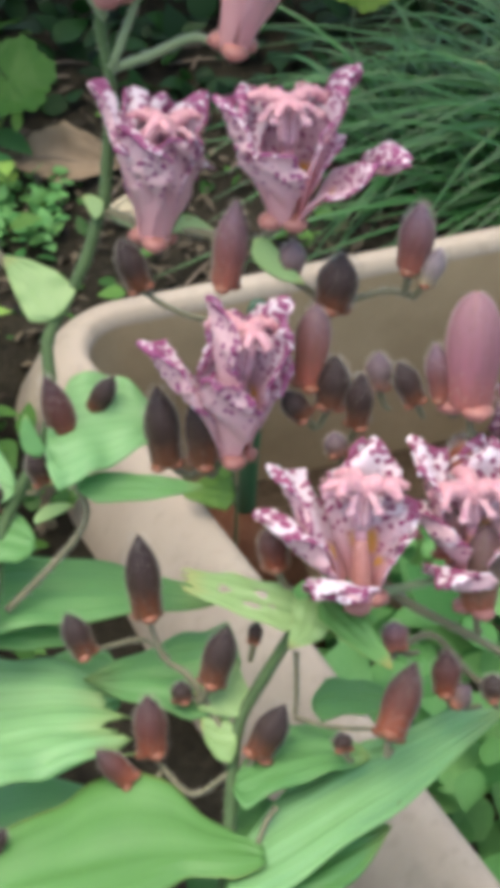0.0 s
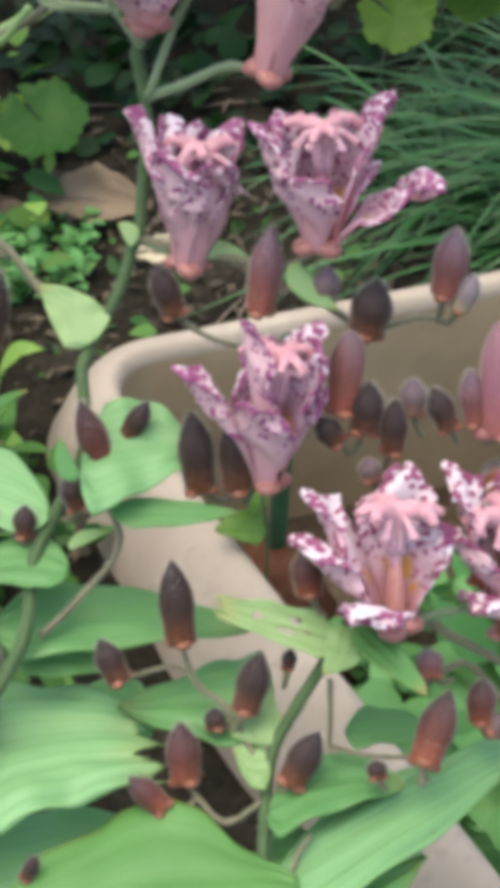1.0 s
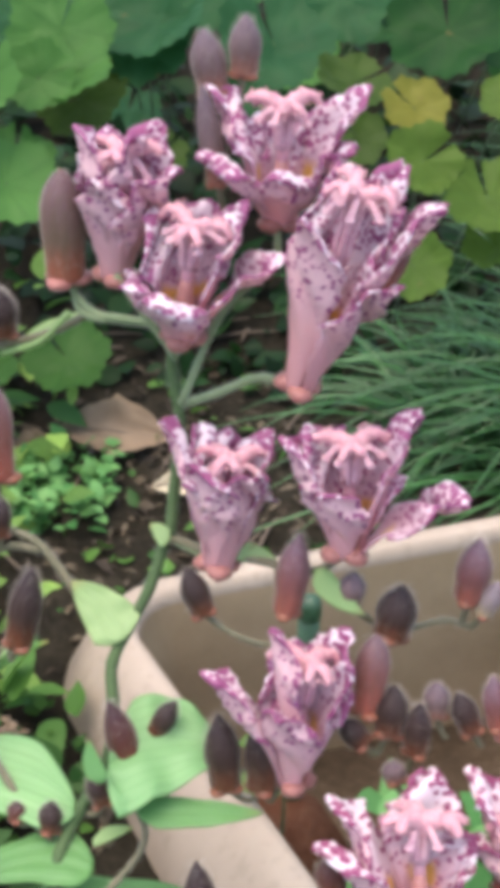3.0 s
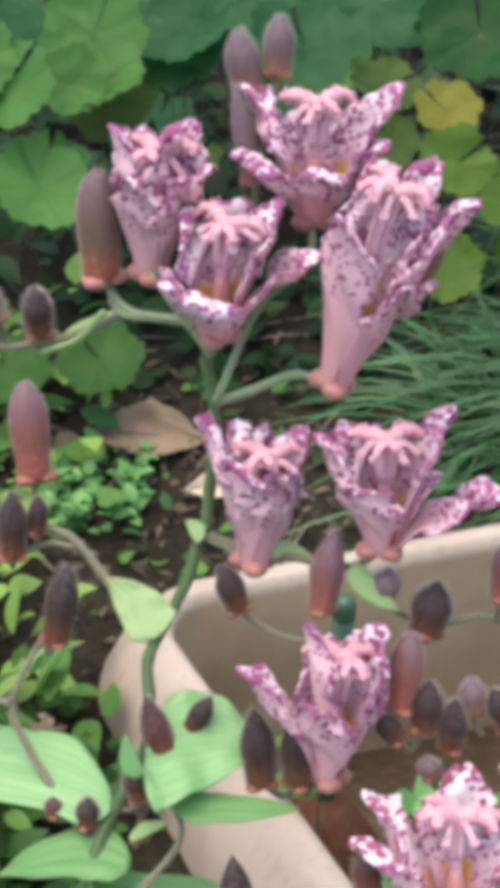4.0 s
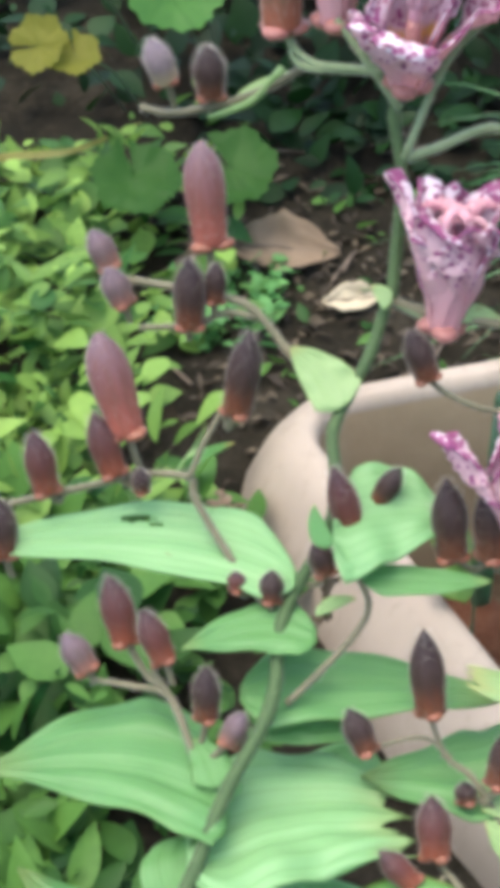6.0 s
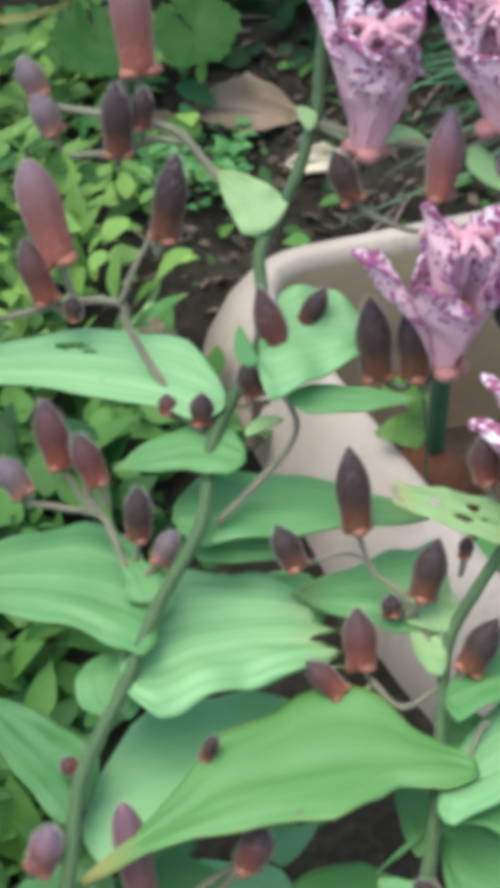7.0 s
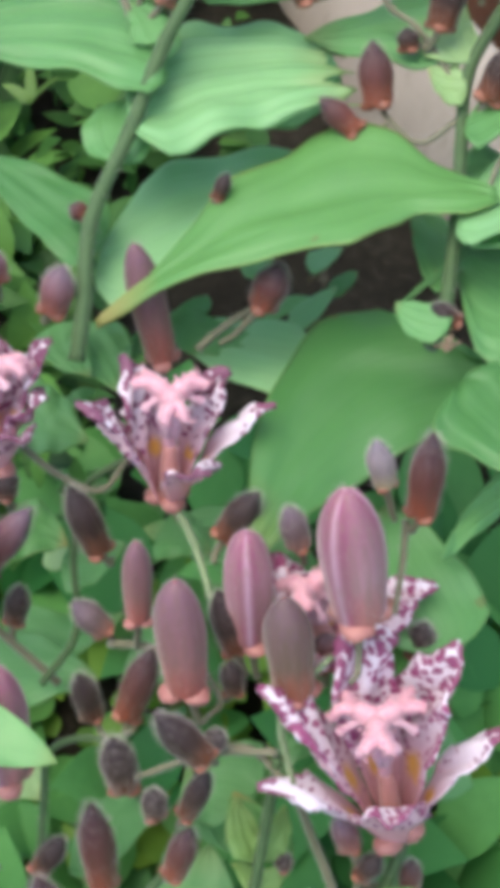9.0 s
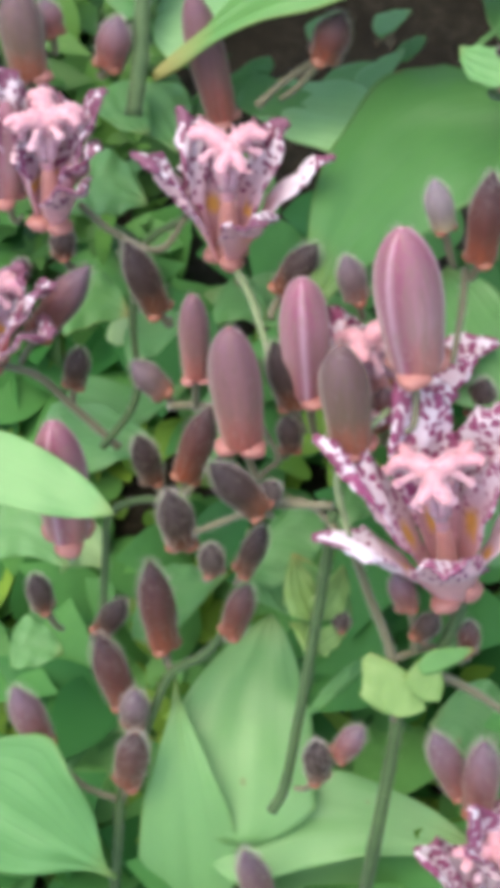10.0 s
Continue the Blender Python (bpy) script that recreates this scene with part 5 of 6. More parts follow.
bud(lily_a, "dark", (-0.0523, 0.2189, 0.1585), (-0.0518, 0.222, 0.1648), 0.00262, (-0.0517, 0.2186, 0.1556))
bud(lily_a, "dark", (-0.0408, 0.2223, 0.1638), (-0.0431, 0.225, 0.1706), 0.00272, (-0.0456, 0.2231, 0.1597))
bud(lily_a, "dark", (-0.1093, 0.2268, 0.1626), (-0.11, 0.2317, 0.1751), 0.00345, (-0.1077, 0.2262, 0.1578))
bud(lily_a, "dark", (-0.049, 0.1598, 0.1228), (-0.0465, 0.162, 0.1276), 0.00170, (-0.0517, 0.1593, 0.1191))
bud(lily_a, "rust", (-0.0751, 0.1568, 0.1215), (-0.0782, 0.1576, 0.1237), 0.00198, (-0.0744, 0.1573, 0.1182))
bud(lily_a, "mauverust", (0.0158, 0.2892, 0.2496), (0.0213, 0.2934, 0.2636), 0.00320, (0.0118, 0.2903, 0.2415))
flower(lily_a, (-0.0057, 0.2925, 0.2633), (-0.0047, 0.2981, 0.2899), 0.995, (0.0116, 0.3043, 0.2892), (-0.0195, 0.3019, 0.2898), (-0.0214, 0.2899, 0.2802), (0.0088, 0.2925, 0.2809), (-0.0056, 0.2822, 0.2796), (-0.0038, 0.3103, 0.2806))
flower(lily_a, (-0.0398, 0.2885, 0.2524), (-0.0371, 0.2938, 0.2815), 0.995, (-0.046, 0.294, 0.2848), (-0.0407, 0.3032, 0.2793), (-0.0302, 0.3019, 0.2819), (-0.0264, 0.2874, 0.2787), (-0.0408, 0.283, 0.2775), (-0.0335, 0.2923, 0.2836))
flower(lily_a, (-0.0255, 0.277, 0.2447), (-0.0226, 0.2804, 0.2722), 0.997, (-0.0355, 0.271, 0.2616), (-0.0121, 0.2827, 0.2737), (-0.0039, 0.2758, 0.2661), (-0.03, 0.2874, 0.2696), (-0.0193, 0.2897, 0.2704), (-0.0305, 0.2664, 0.2603))
flower(lily_a, (-0.0013, 0.2699, 0.2378), (0.011, 0.2757, 0.2854), 0.998, (-0.0003, 0.2665, 0.2793), (0.0185, 0.2813, 0.2833), (0.0181, 0.2762, 0.2767), (0.0255, 0.2712, 0.2801), (0.017, 0.2633, 0.2664), (0.0073, 0.2864, 0.2807))
flower(lily_a, (-0.0177, 0.2538, 0.2027), (-0.0139, 0.2609, 0.229), 1.012, (-0.0283, 0.2632, 0.2343), (-0.0215, 0.2681, 0.2295), (-0.0072, 0.2654, 0.2307), (-0.0154, 0.2698, 0.2271), (-0.0219, 0.2534, 0.2307), (-0.0103, 0.2534, 0.2279))
flower(lily_a, (0.0091, 0.2503, 0.2102), (0.0098, 0.2572, 0.2366), 1.012, (-0.0041, 0.2582, 0.2345), (0.0014, 0.2638, 0.2334), (0.0226, 0.2595, 0.2398), (0.0322, 0.2483, 0.2264), (0.004, 0.2461, 0.2295), (0.0163, 0.2649, 0.2318))
flower(lily_a, (-0.0013, 0.2234, 0.1703), (0.0016, 0.2331, 0.2001), 1.009, (-0.0053, 0.2329, 0.2056), (0.0096, 0.2376, 0.2008), (-0.0192, 0.2294, 0.197), (0.0051, 0.2406, 0.1931), (-0.0039, 0.2195, 0.1944), (-0.0007, 0.2394, 0.1959))
stalk("stem", lily_b, 0.00218, (-0.0074, 0.1308, 0.1131), (-0.0045, 0.1408, 0.1138), (-0.0026, 0.1563, 0.1193), (-0.0017, 0.1696, 0.1255), (-0.0005, 0.183, 0.1312), (0.0051, 0.1916, 0.1376), (0.0135, 0.2002, 0.1482), (0.0159, 0.2017, 0.1533))
stalk("flower_stalk", lily_b, 0.00178, (0.0154, 0.2006, 0.1544), (0.0199, 0.2032, 0.1574), (0.0245, 0.1983, 0.1541))
stalk("branch", lily_b, 0.00097, (0.0116, 0.1948, 0.1419), (0.0117, 0.1893, 0.1355), (0.0114, 0.186, 0.1319))
stalk("branch", lily_b, 0.00159, (0.0154, 0.2012, 0.1544), (0.0271, 0.2037, 0.1533), (0.0371, 0.2032, 0.1454), (0.0485, 0.2022, 0.1378), (0.057, 0.1991, 0.1343))
stalk("branch", lily_b, 0.00120, (0.0298, 0.1957, 0.1369), (0.0401, 0.2025, 0.1376), (0.0487, 0.197, 0.131), (0.0559, 0.1935, 0.1278))
stalk("flower_stalk", lily_b, 0.00139, (0.0246, 0.1991, 0.1531), (0.032, 0.2035, 0.1515), (0.048, 0.2088, 0.15))
stalk("branch", lily_b, 0.00108, (-0.0027, 0.1815, 0.1304), (-0.0103, 0.1931, 0.1347), (-0.0161, 0.197, 0.1372), (-0.0194, 0.2035, 0.1425))
stalk("branch", lily_b, 0.00079, (-0.0149, 0.197, 0.1363), (-0.0208, 0.2003, 0.1387), (-0.0323, 0.1972, 0.1381))
stalk("branch", lily_b, 0.00095, (-0.0019, 0.1748, 0.1281), (-0.0094, 0.1714, 0.125), (-0.0151, 0.1765, 0.1254), (-0.0181, 0.1813, 0.1256))
stalk("branch", lily_b, 0.00094, (0.0074, 0.1671, 0.1275), (0.0052, 0.164, 0.1262), (0.0035, 0.1602, 0.1241))
stalk("branch", lily_b, 0.00087, (0.0113, 0.1852, 0.1321), (0.0194, 0.1819, 0.1335), (0.0304, 0.1821, 0.1326))
leaf(lily_b, "leaf_light", (0.0052, 0.157, 0.1255), (-0.0343, 0.1543, 0.1249), (-0.0723, 0.1369, 0.1125), (-0.0026, 0.0163, -0.002), fold=0.12, ragged=0, lance=2, pleat=0.3)
leaf(lily_b, "leaf_mint", (-0.0015, 0.1554, 0.1238), (0.0253, 0.1729, 0.1234), (0.0598, 0.2015, 0.1127), (0.0051, 0.0148, -0.0018), fold=0.12, ragged=0)
leaf(lily_b, "leaf", (-0.0008, 0.1711, 0.1297), (0.0122, 0.1783, 0.1294), (0.0265, 0.1774, 0.1293), (0.0015, 0.0088, -0.0017), fold=0.12, ragged=0)
leaf(lily_b, "leaf_light", (0.0168, 0.1975, 0.1555), (0.0235, 0.1905, 0.1535), (0.0301, 0.1838, 0.1509), (0.0027, 0.0025, -0.0004), fold=0.12, ragged=0)
leaf(lily_b, "bract", (0.0129, 0.1971, 0.1514), (-0.0007, 0.2025, 0.151), (-0.0182, 0.2087, 0.1509), (0.0001, 0.0049, 0.0001), fold=0.12, ragged=1, holes=((0.35, 0.4, 0.2, 0.06), (-0.3, 0.5, 0.18, 0.08), (0.1, 0.72, 0.25, 0.05), (-0.1, 0.3, 0.12, 0.04)))
leaf(lily_b, "bract", (-0.0012, 0.1846, 0.1332), (-0.004, 0.1924, 0.1333), (-0.0011, 0.1988, 0.1345), (-0.0051, -0.0003, -0.0005), fold=0.12, ragged=0)
leaf(lily_b, "bract", (-0.0007, 0.1805, 0.1317), (-0.0053, 0.181, 0.1313), (-0.0081, 0.1853, 0.131), (-0.0005, 0.0049, 0), fold=0.12, ragged=0)
leaf(lily_b, "bract", (0.0147, 0.1987, 0.1539), (0.0139, 0.1926, 0.1526), (0.0098, 0.1882, 0.1519), (0.0034, -0.0013, -0.0003), fold=0.12, ragged=0)
leaf(lily_b, "leaf", (0, 0.1986, 0.1307), (-0.0117, 0.1977, 0.13), (-0.0331, 0.1971, 0.1288), (-0.0002, 0.0112, -0.0008), fold=0.12, ragged=0)
leaf(lily_b, "leaf_deep", (0.0043, 0.135, 0.0996), (-0.0232, 0.1285, 0.099), (-0.0404, 0.0891, 0.1028), (-0.0109, 0.0131, -0.0007), fold=0.12, ragged=0, pleat=0.25)
leaf(lily_b, "leaf_mint_bright", (-0.0309, 0.1439, 0.0896), (-0.0458, 0.147, 0.0893), (-0.0629, 0.1522, 0.0891), (0, 0.0086, -0.0005), fold=0.12, ragged=0, pleat=0.4)
leaf(lily_b, "leaf", (-0.0003, 0.1513, 0.1079), (-0.0051, 0.1586, 0.1074), (-0.0115, 0.1723, 0.1063), (0.0043, 0.0051, -0.0006), fold=0.12, ragged=0, pleat=0.4)
leaf(lily_d, "seedling", (-0.0979, 0.2078, 0.1016), (-0.0979, 0.2122, 0.1038), (-0.0986, 0.2173, 0.1067), (0.0013, 0.0001, 0), fold=0.12, ragged=0, pleat=0.3)
leaf(lily_d, "seedling", (-0.0979, 0.2078, 0.1016), (-0.0947, 0.211, 0.1033), (-0.0912, 0.2129, 0.1041), (0.0007, 0.001, 0.0006), fold=0.12, ragged=0, pleat=0.3)
leaf(lily_d, "seedling", (-0.0981, 0.2077, 0.1017), (-0.1013, 0.2103, 0.103), (-0.1044, 0.2115, 0.1036), (0.0005, 0.001, 0.0005), fold=0.12, ragged=0, pleat=0.3)
leaf(lily_d, "bract", (-0.0934, 0.121, 0.0394), (-0.0928, 0.1257, 0.0404), (-0.0921, 0.1312, 0.0416), (0.0025, -0.0002, -0.0001), fold=0.12, ragged=0, pleat=0.3)
leaf(lily_b, "leaf_mint", (-0.0384, 0.1625, 0.078), (-0.0329, 0.1673, 0.0779), (-0.0281, 0.173, 0.0781), (-0.0011, 0.0025, 0.0002), fold=0.12, ragged=0, pleat=0.3)
leaf(lily_b, "leaf_pale", (-0.0469, 0.1674, 0.0705), (-0.0408, 0.173, 0.0707), (-0.0318, 0.1754, 0.0703), (-0.0006, 0.0023, 0.0002), fold=0.12, ragged=0, pleat=0.3)
leaf(lily_b, "leaf_pale", (-0.0491, 0.1755, 0.0797), (-0.0454, 0.1789, 0.0795), (-0.0425, 0.1836, 0.079), (-0.0017, 0.0024, 0), fold=0.12, ragged=0, pleat=0.3)
leaf(lily_b, "leaf_mint", (-0.035, 0.1774, 0.0799), (-0.0313, 0.1795, 0.0798), (-0.027, 0.1828, 0.0795), (-0.0007, 0.0028, -0.0001), fold=0.12, ragged=0, pleat=0.3)
leaf(lily_b, "leaf_deep", (-0.0304, 0.1748, 0.0733), (-0.0263, 0.1783, 0.0733), (-0.0241, 0.1809, 0.0733), (-0.0008, 0.002, 0), fold=0.12, ragged=0, pleat=0.3)
leaf(lily_b, "leaf", (-0.0032, 0.1672, 0.1185), (0.0125, 0.1586, 0.1203), (0.031, 0.168, 0.1179), (0.0007, 0.0127, -0.0016), fold=0.12, ragged=0)
leaf(lily_b, "leaf", (-0.0017, 0.1513, 0.1097), (0.0119, 0.1415, 0.1103), (0.0324, 0.142, 0.1073), (0.0008, 0.014, -0.0007), fold=0.12, ragged=0)
leaf(lily_b, "leaf", (-0.0038, 0.1306, 0.1203), (-0.0101, 0.1319, 0.1202), (-0.0138, 0.1354, 0.1206), (0.001, 0.0035, 0.0004), fold=0.12, ragged=0)
leaf(lily_b, "leaf_deep", (-0.0016, 0.1238, 0.1117), (0.0056, 0.1135, 0.113), (0.0164, 0.1027, 0.114), (0.0064, 0.008, -0.0015), fold=0.12, ragged=0)
leaf(lily_b, "leaf", (-0.0022, 0.1056, 0.0892), (0.0065, 0.114, 0.0877), (0.0179, 0.1229, 0.0859), (0.0046, 0.0097, -0.0016), fold=0.12, ragged=0)
leaf(lily_b, "leaf", (-0.0037, 0.1529, 0.1097), (-0.0098, 0.1482, 0.1089), (-0.0142, 0.1437, 0.108), (0.0033, 0.0035, 0.0007), fold=0.12, ragged=0)
leaf(lily_b, "leaf", (0.0151, 0.1914, 0.1283), (0.0252, 0.1936, 0.1273), (0.0377, 0.1926, 0.1249), (0.0004, 0.0052, -0.001), fold=0.12, ragged=0)
bud(lily_b, "dark", (-0.0191, 0.2015, 0.1452), (-0.0209, 0.2103, 0.161), 0.00378)
bud(lily_b, "dark", (-0.0318, 0.1952, 0.1402), (-0.0358, 0.2001, 0.1479), 0.00306)
bud(lily_b, "dark", (-0.0058, 0.1894, 0.1381), (-0.0024, 0.1965, 0.1487), 0.00341, (-0.0092, 0.1895, 0.1334))
bud(lily_b, "dark", (-0.0119, 0.1884, 0.1334), (-0.0123, 0.1911, 0.1369), 0.00234, (-0.0098, 0.1901, 0.1336))
bud(lily_b, "rust", (-0.0179, 0.1798, 0.1272), (-0.019, 0.1871, 0.1375), 0.00368)
bud(lily_b, "rust", (-0.0222, 0.1739, 0.126), (-0.0292, 0.1776, 0.1317), 0.00279, (-0.0162, 0.1766, 0.1253))
bud(lily_b, "dark", (0.0034, 0.177, 0.1308), (0.0093, 0.1833, 0.1396), 0.00353, (-0.0003, 0.1737, 0.1276))
bud(lily_b, "rust", (0.0302, 0.1791, 0.1346), (0.036, 0.1914, 0.1431), 0.00378, (0.0312, 0.1776, 0.1321))
bud(lily_b, "rust", (0.0432, 0.1925, 0.1307), (0.0433, 0.1973, 0.139), 0.00309, (0.046, 0.1917, 0.1272))
bud(lily_b, "rust", (0.0074, 0.206, 0.1554), (0.0062, 0.2107, 0.1636), 0.00327, (0.0109, 0.2035, 0.1516))
bud(lily_b, "mauverust", (0.0325, 0.1978, 0.1395), (0.032, 0.2007, 0.1444), 0.00288, (0.0376, 0.1998, 0.1352))
bud(lily_b, "dark", (0.0534, 0.1922, 0.1296), (0.0528, 0.1943, 0.1346), 0.00270, (0.0546, 0.1915, 0.1266))
bud(lily_b, "dark", (0.0209, 0.1756, 0.1349), (0.0203, 0.1779, 0.1377), 0.00219, (0.0226, 0.1746, 0.1324))
bud(lily_b, "taupe", (0.0496, 0.2045, 0.1442), (0.0507, 0.2118, 0.1621), 0.00460, (0.051, 0.2034, 0.1385))
bud(lily_b, "pinkrose", (0.0471, 0.23, 0.1783), (0.0474, 0.2385, 0.2015), 0.00600, (0.0486, 0.2278, 0.1731))
bud(lily_b, "redmauve", (0.0429, 0.2096, 0.155), (0.0425, 0.2141, 0.1657), 0.00300, (0.0445, 0.2093, 0.1499))
bud(lily_b, "mauve", (0.0446, 0.1908, 0.1294), (0.0483, 0.1934, 0.1319), 0.00279, (0.051, 0.192, 0.1266))
bud(lily_b, "mauve", (0.0202, 0.2237, 0.1706), (0.0191, 0.2259, 0.1749), 0.00261, (0.0227, 0.2223, 0.167))
flower(lily_b, (0.0244, 0.1972, 0.1556), (0.0238, 0.2101, 0.1793), 1.095, (0.0063, 0.214, 0.1779), (0.0037, 0.2046, 0.174), (0.0151, 0.1876, 0.1697), (0.0262, 0.221, 0.1783), (0.0351, 0.2081, 0.1699), (0.0302, 0.2153, 0.1719))
flower(lily_b, (0.0484, 0.2076, 0.15), (0.0466, 0.2159, 0.1705), 1.100, (0.0349, 0.2228, 0.177), (0.0511, 0.2265, 0.1731), (0.0409, 0.1986, 0.1597), (0.0584, 0.2139, 0.166), (0.0355, 0.2106, 0.168), (0.0555, 0.2235, 0.1709))
flower(lily_b, (0.0617, 0.2318, 0.167), (0.0628, 0.241, 0.1685), 0.95, (0.0566, 0.2424, 0.1734), (0.0685, 0.2435, 0.1712), (0.0542, 0.2308, 0.1752), (0.0701, 0.2347, 0.1701), (0.062, 0.225, 0.1775), (0.064, 0.2491, 0.1687))
bud(lily_b, "pinkrose", (0.0625, 0.2223, 0.1619), (0.0635, 0.2302, 0.165), 0.0034, (0.058, 0.2273, 0.1556))
bud(lily_b, "rust", (0.0465, 0.2246, 0.1683), (0.0481, 0.2364, 0.1604), 0.0036, (0.058, 0.2273, 0.1556))
bud(lily_b, "rust", (0.0545, 0.2244, 0.1678), (0.0557, 0.2361, 0.1598), 0.0034, (0.058, 0.2273, 0.1556))
stalk("branch", lily_b, 0.0016, (0.0617, 0.2318, 0.167), (0.058, 0.2273, 0.1556), (0.0484, 0.2076, 0.15))
bud(lily_b, "dark", (-0.0026, 0.1331, 0.1175), (-0.0074, 0.1343, 0.1215), 0.00216, (-0.0044, 0.1412, 0.1132))
bud(lily_b, "rust", (-0.0404, 0.1434, 0.1096), (-0.0361, 0.1467, 0.1184), 0.00353, (-0.0493, 0.1395, 0.1023))
stalk("branch", lily_b, 0.00121, (-0.0538, 0.1383, 0.1019), (-0.0482, 0.1421, 0.1048), (-0.0413, 0.1454, 0.1075))
stalk("stem", lily_c, 0.00213, (-0.0334, 0.009, -0.0097), (-0.0296, 0.0155, 0.0149), (-0.026, 0.0287, 0.031), (-0.0233, 0.0385, 0.0427), (-0.0182, 0.0447, 0.0444), (-0.0124, 0.0555, 0.0507), (-0.014, 0.0576, 0.0541))
stalk("branch", lily_c, 0.00149, (-0.0246, 0.0353, 0.04), (-0.0257, 0.0459, 0.0494), (-0.0298, 0.0539, 0.0612), (-0.0319, 0.0567, 0.0762))
stalk("branch", lily_c, 0.00133, (-0.0183, 0.0449, 0.0435), (-0.0094, 0.0428, 0.0372), (-0.0027, 0.04, 0.0324))
stalk("branch", lily_c, 0.00105, (-0.0116, 0.0937, 0.1122), (-0.012, 0.0887, 0.1076), (-0.0135, 0.0796, 0.1034))
stalk("flower_stalk", lily_c, 0.00107, (-0.0318, 0.0558, 0.0781), (-0.0341, 0.0679, 0.0863), (-0.0248, 0.0759, 0.0935))
stalk("branch", lily_c, 0.00108, (-0.0317, 0.0557, 0.0784), (-0.0401, 0.062, 0.0828), (-0.0491, 0.0598, 0.0848))
stalk("branch", lily_c, 0.00114, (-0.0248, 0.0453, 0.0481), (-0.0173, 0.0493, 0.0448), (-0.0107, 0.0493, 0.0388))
flower(lily_c, (-0.0139, 0.056, 0.0574), (-0.0168, 0.0669, 0.0935), 1.112, (-0.0367, 0.0678, 0.0979), (-0.037, 0.0539, 0.0865), (-0.0214, 0.0801, 0.0989), (-0.0028, 0.0772, 0.098), (0.0063, 0.0659, 0.0853), (-0.0139, 0.0488, 0.0845), pale=(1, 4))
flower(lily_c, (-0.0257, 0.0814, 0.0826), (-0.03, 0.0877, 0.0993), 0.895, (-0.0368, 0.0924, 0.1003), (-0.0069, 0.0942, 0.0872), (-0.0291, 0.0949, 0.0897), (-0.0208, 0.0947, 0.0861), (-0.0271, 0.0761, 0.0889), (-0.014, 0.0827, 0.088))
flower(lily_c, (-0.0018, 0.0095, -0.0139), (-0.0054, 0.0156, 0.0304), 0.979, (-0.0089, 0.0188, 0.0399), (-0.0033, 0.0205, 0.0288), (-0.0096, 0.0121, 0.0344), (0.0045, 0.0174, 0.0249), (-0.0198, 0.0139, 0.0241), (-0.0023, 0.024, 0.032))
leaf(lily_c, "bract_lime", (-0.0254, 0.035, 0.0445), (-0.0255, 0.0412, 0.0481), (-0.0294, 0.0451, 0.0509), (0.0055, -0.0007, -0.0014), fold=0.12, ragged=0, pleat=0.4)
leaf(lily_c, "bract_lime", (-0.02, 0.038, 0.0464), (-0.0184, 0.0421, 0.0481), (-0.017, 0.0462, 0.0498), (0.003, -0.0011, -0.0012), fold=0.12, ragged=0, pleat=0.4)
leaf(lily_c, "leaf_light", (-0.0413, 0.0519, 0.0492), (-0.0414, 0.0586, 0.052), (-0.0456, 0.0639, 0.0547), (0.0058, -0.0005, -0.0011), fold=0.12, ragged=0, pleat=0.4)
leaf(lily_c, "leaf_light", (-0.0201, 0.0436, 0.05), (-0.0148, 0.0452, 0.0495), (-0.0094, 0.0473, 0.0495), (0.0005, 0.002, 0.0009), fold=0.12, ragged=0, pleat=0.4)
bud(lily_c, "pink", (-0.0196, 0.0794, 0.1028), (-0.0214, 0.0891, 0.1302), 0.00571, (-0.021, 0.0684, 0.0991))
bud(lily_c, "pink", (-0.0402, 0.0806, 0.0906), (-0.0395, 0.0899, 0.1144), 0.00472, (-0.0392, 0.077, 0.0822))
bud(lily_c, "pinkmauve", (-0.0517, 0.071, 0.0886), (-0.0516, 0.0805, 0.113), 0.00508, (-0.048, 0.0681, 0.083))
bud(lily_c, "taupe", (-0.0319, 0.0712, 0.0873), (-0.0326, 0.0796, 0.1093), 0.00452, (-0.0297, 0.0642, 0.0849))
bud(lily_c, "dark", (-0.0431, 0.079, 0.0892), (-0.0455, 0.0843, 0.1027), 0.00304, (-0.0415, 0.0773, 0.0817))
bud(lily_c, "dark", (-0.0457, 0.0987, 0.097), (-0.0387, 0.1029, 0.1062), 0.00314, (-0.0475, 0.0938, 0.0953))
bud(lily_c, "mauve", (-0.0311, 0.0944, 0.1013), (-0.0328, 0.0973, 0.1107), 0.00267, (-0.0306, 0.0932, 0.0963))
bud(lily_c, "rust", (-0.0089, 0.0932, 0.1155), (-0.0068, 0.0997, 0.1316), 0.00327, (-0.0116, 0.0933, 0.1128))
bud(lily_c, "pale", (-0.015, 0.0951, 0.1218), (-0.0165, 0.0985, 0.131), 0.00241, (-0.0135, 0.0927, 0.1138))
bud(lily_c, "mauverust", (-0.0222, 0.0527, 0.057), (-0.0242, 0.0558, 0.0663), 0.00260, (-0.0205, 0.05, 0.0486))
bud(lily_c, "dark", (-0.0205, 0.0488, 0.0516), (-0.0163, 0.0514, 0.0568), 0.00243, (-0.0204, 0.0468, 0.0477))
bud(lily_c, "dark", (-0.0095, 0.0831, 0.0794), (-0.0081, 0.0861, 0.0872), 0.00281, (-0.0094, 0.077, 0.073))
bud(lily_c, "rust", (-0.0111, 0.0499, 0.042), (-0.0105, 0.0529, 0.0499), 0.00236, (-0.013, 0.0486, 0.0387))
bud(lily_c, "dark", (-0.0403, 0.0258, 0.0312), (-0.0398, 0.0293, 0.0426), 0.00290, (-0.0456, 0.0245, 0.0255))
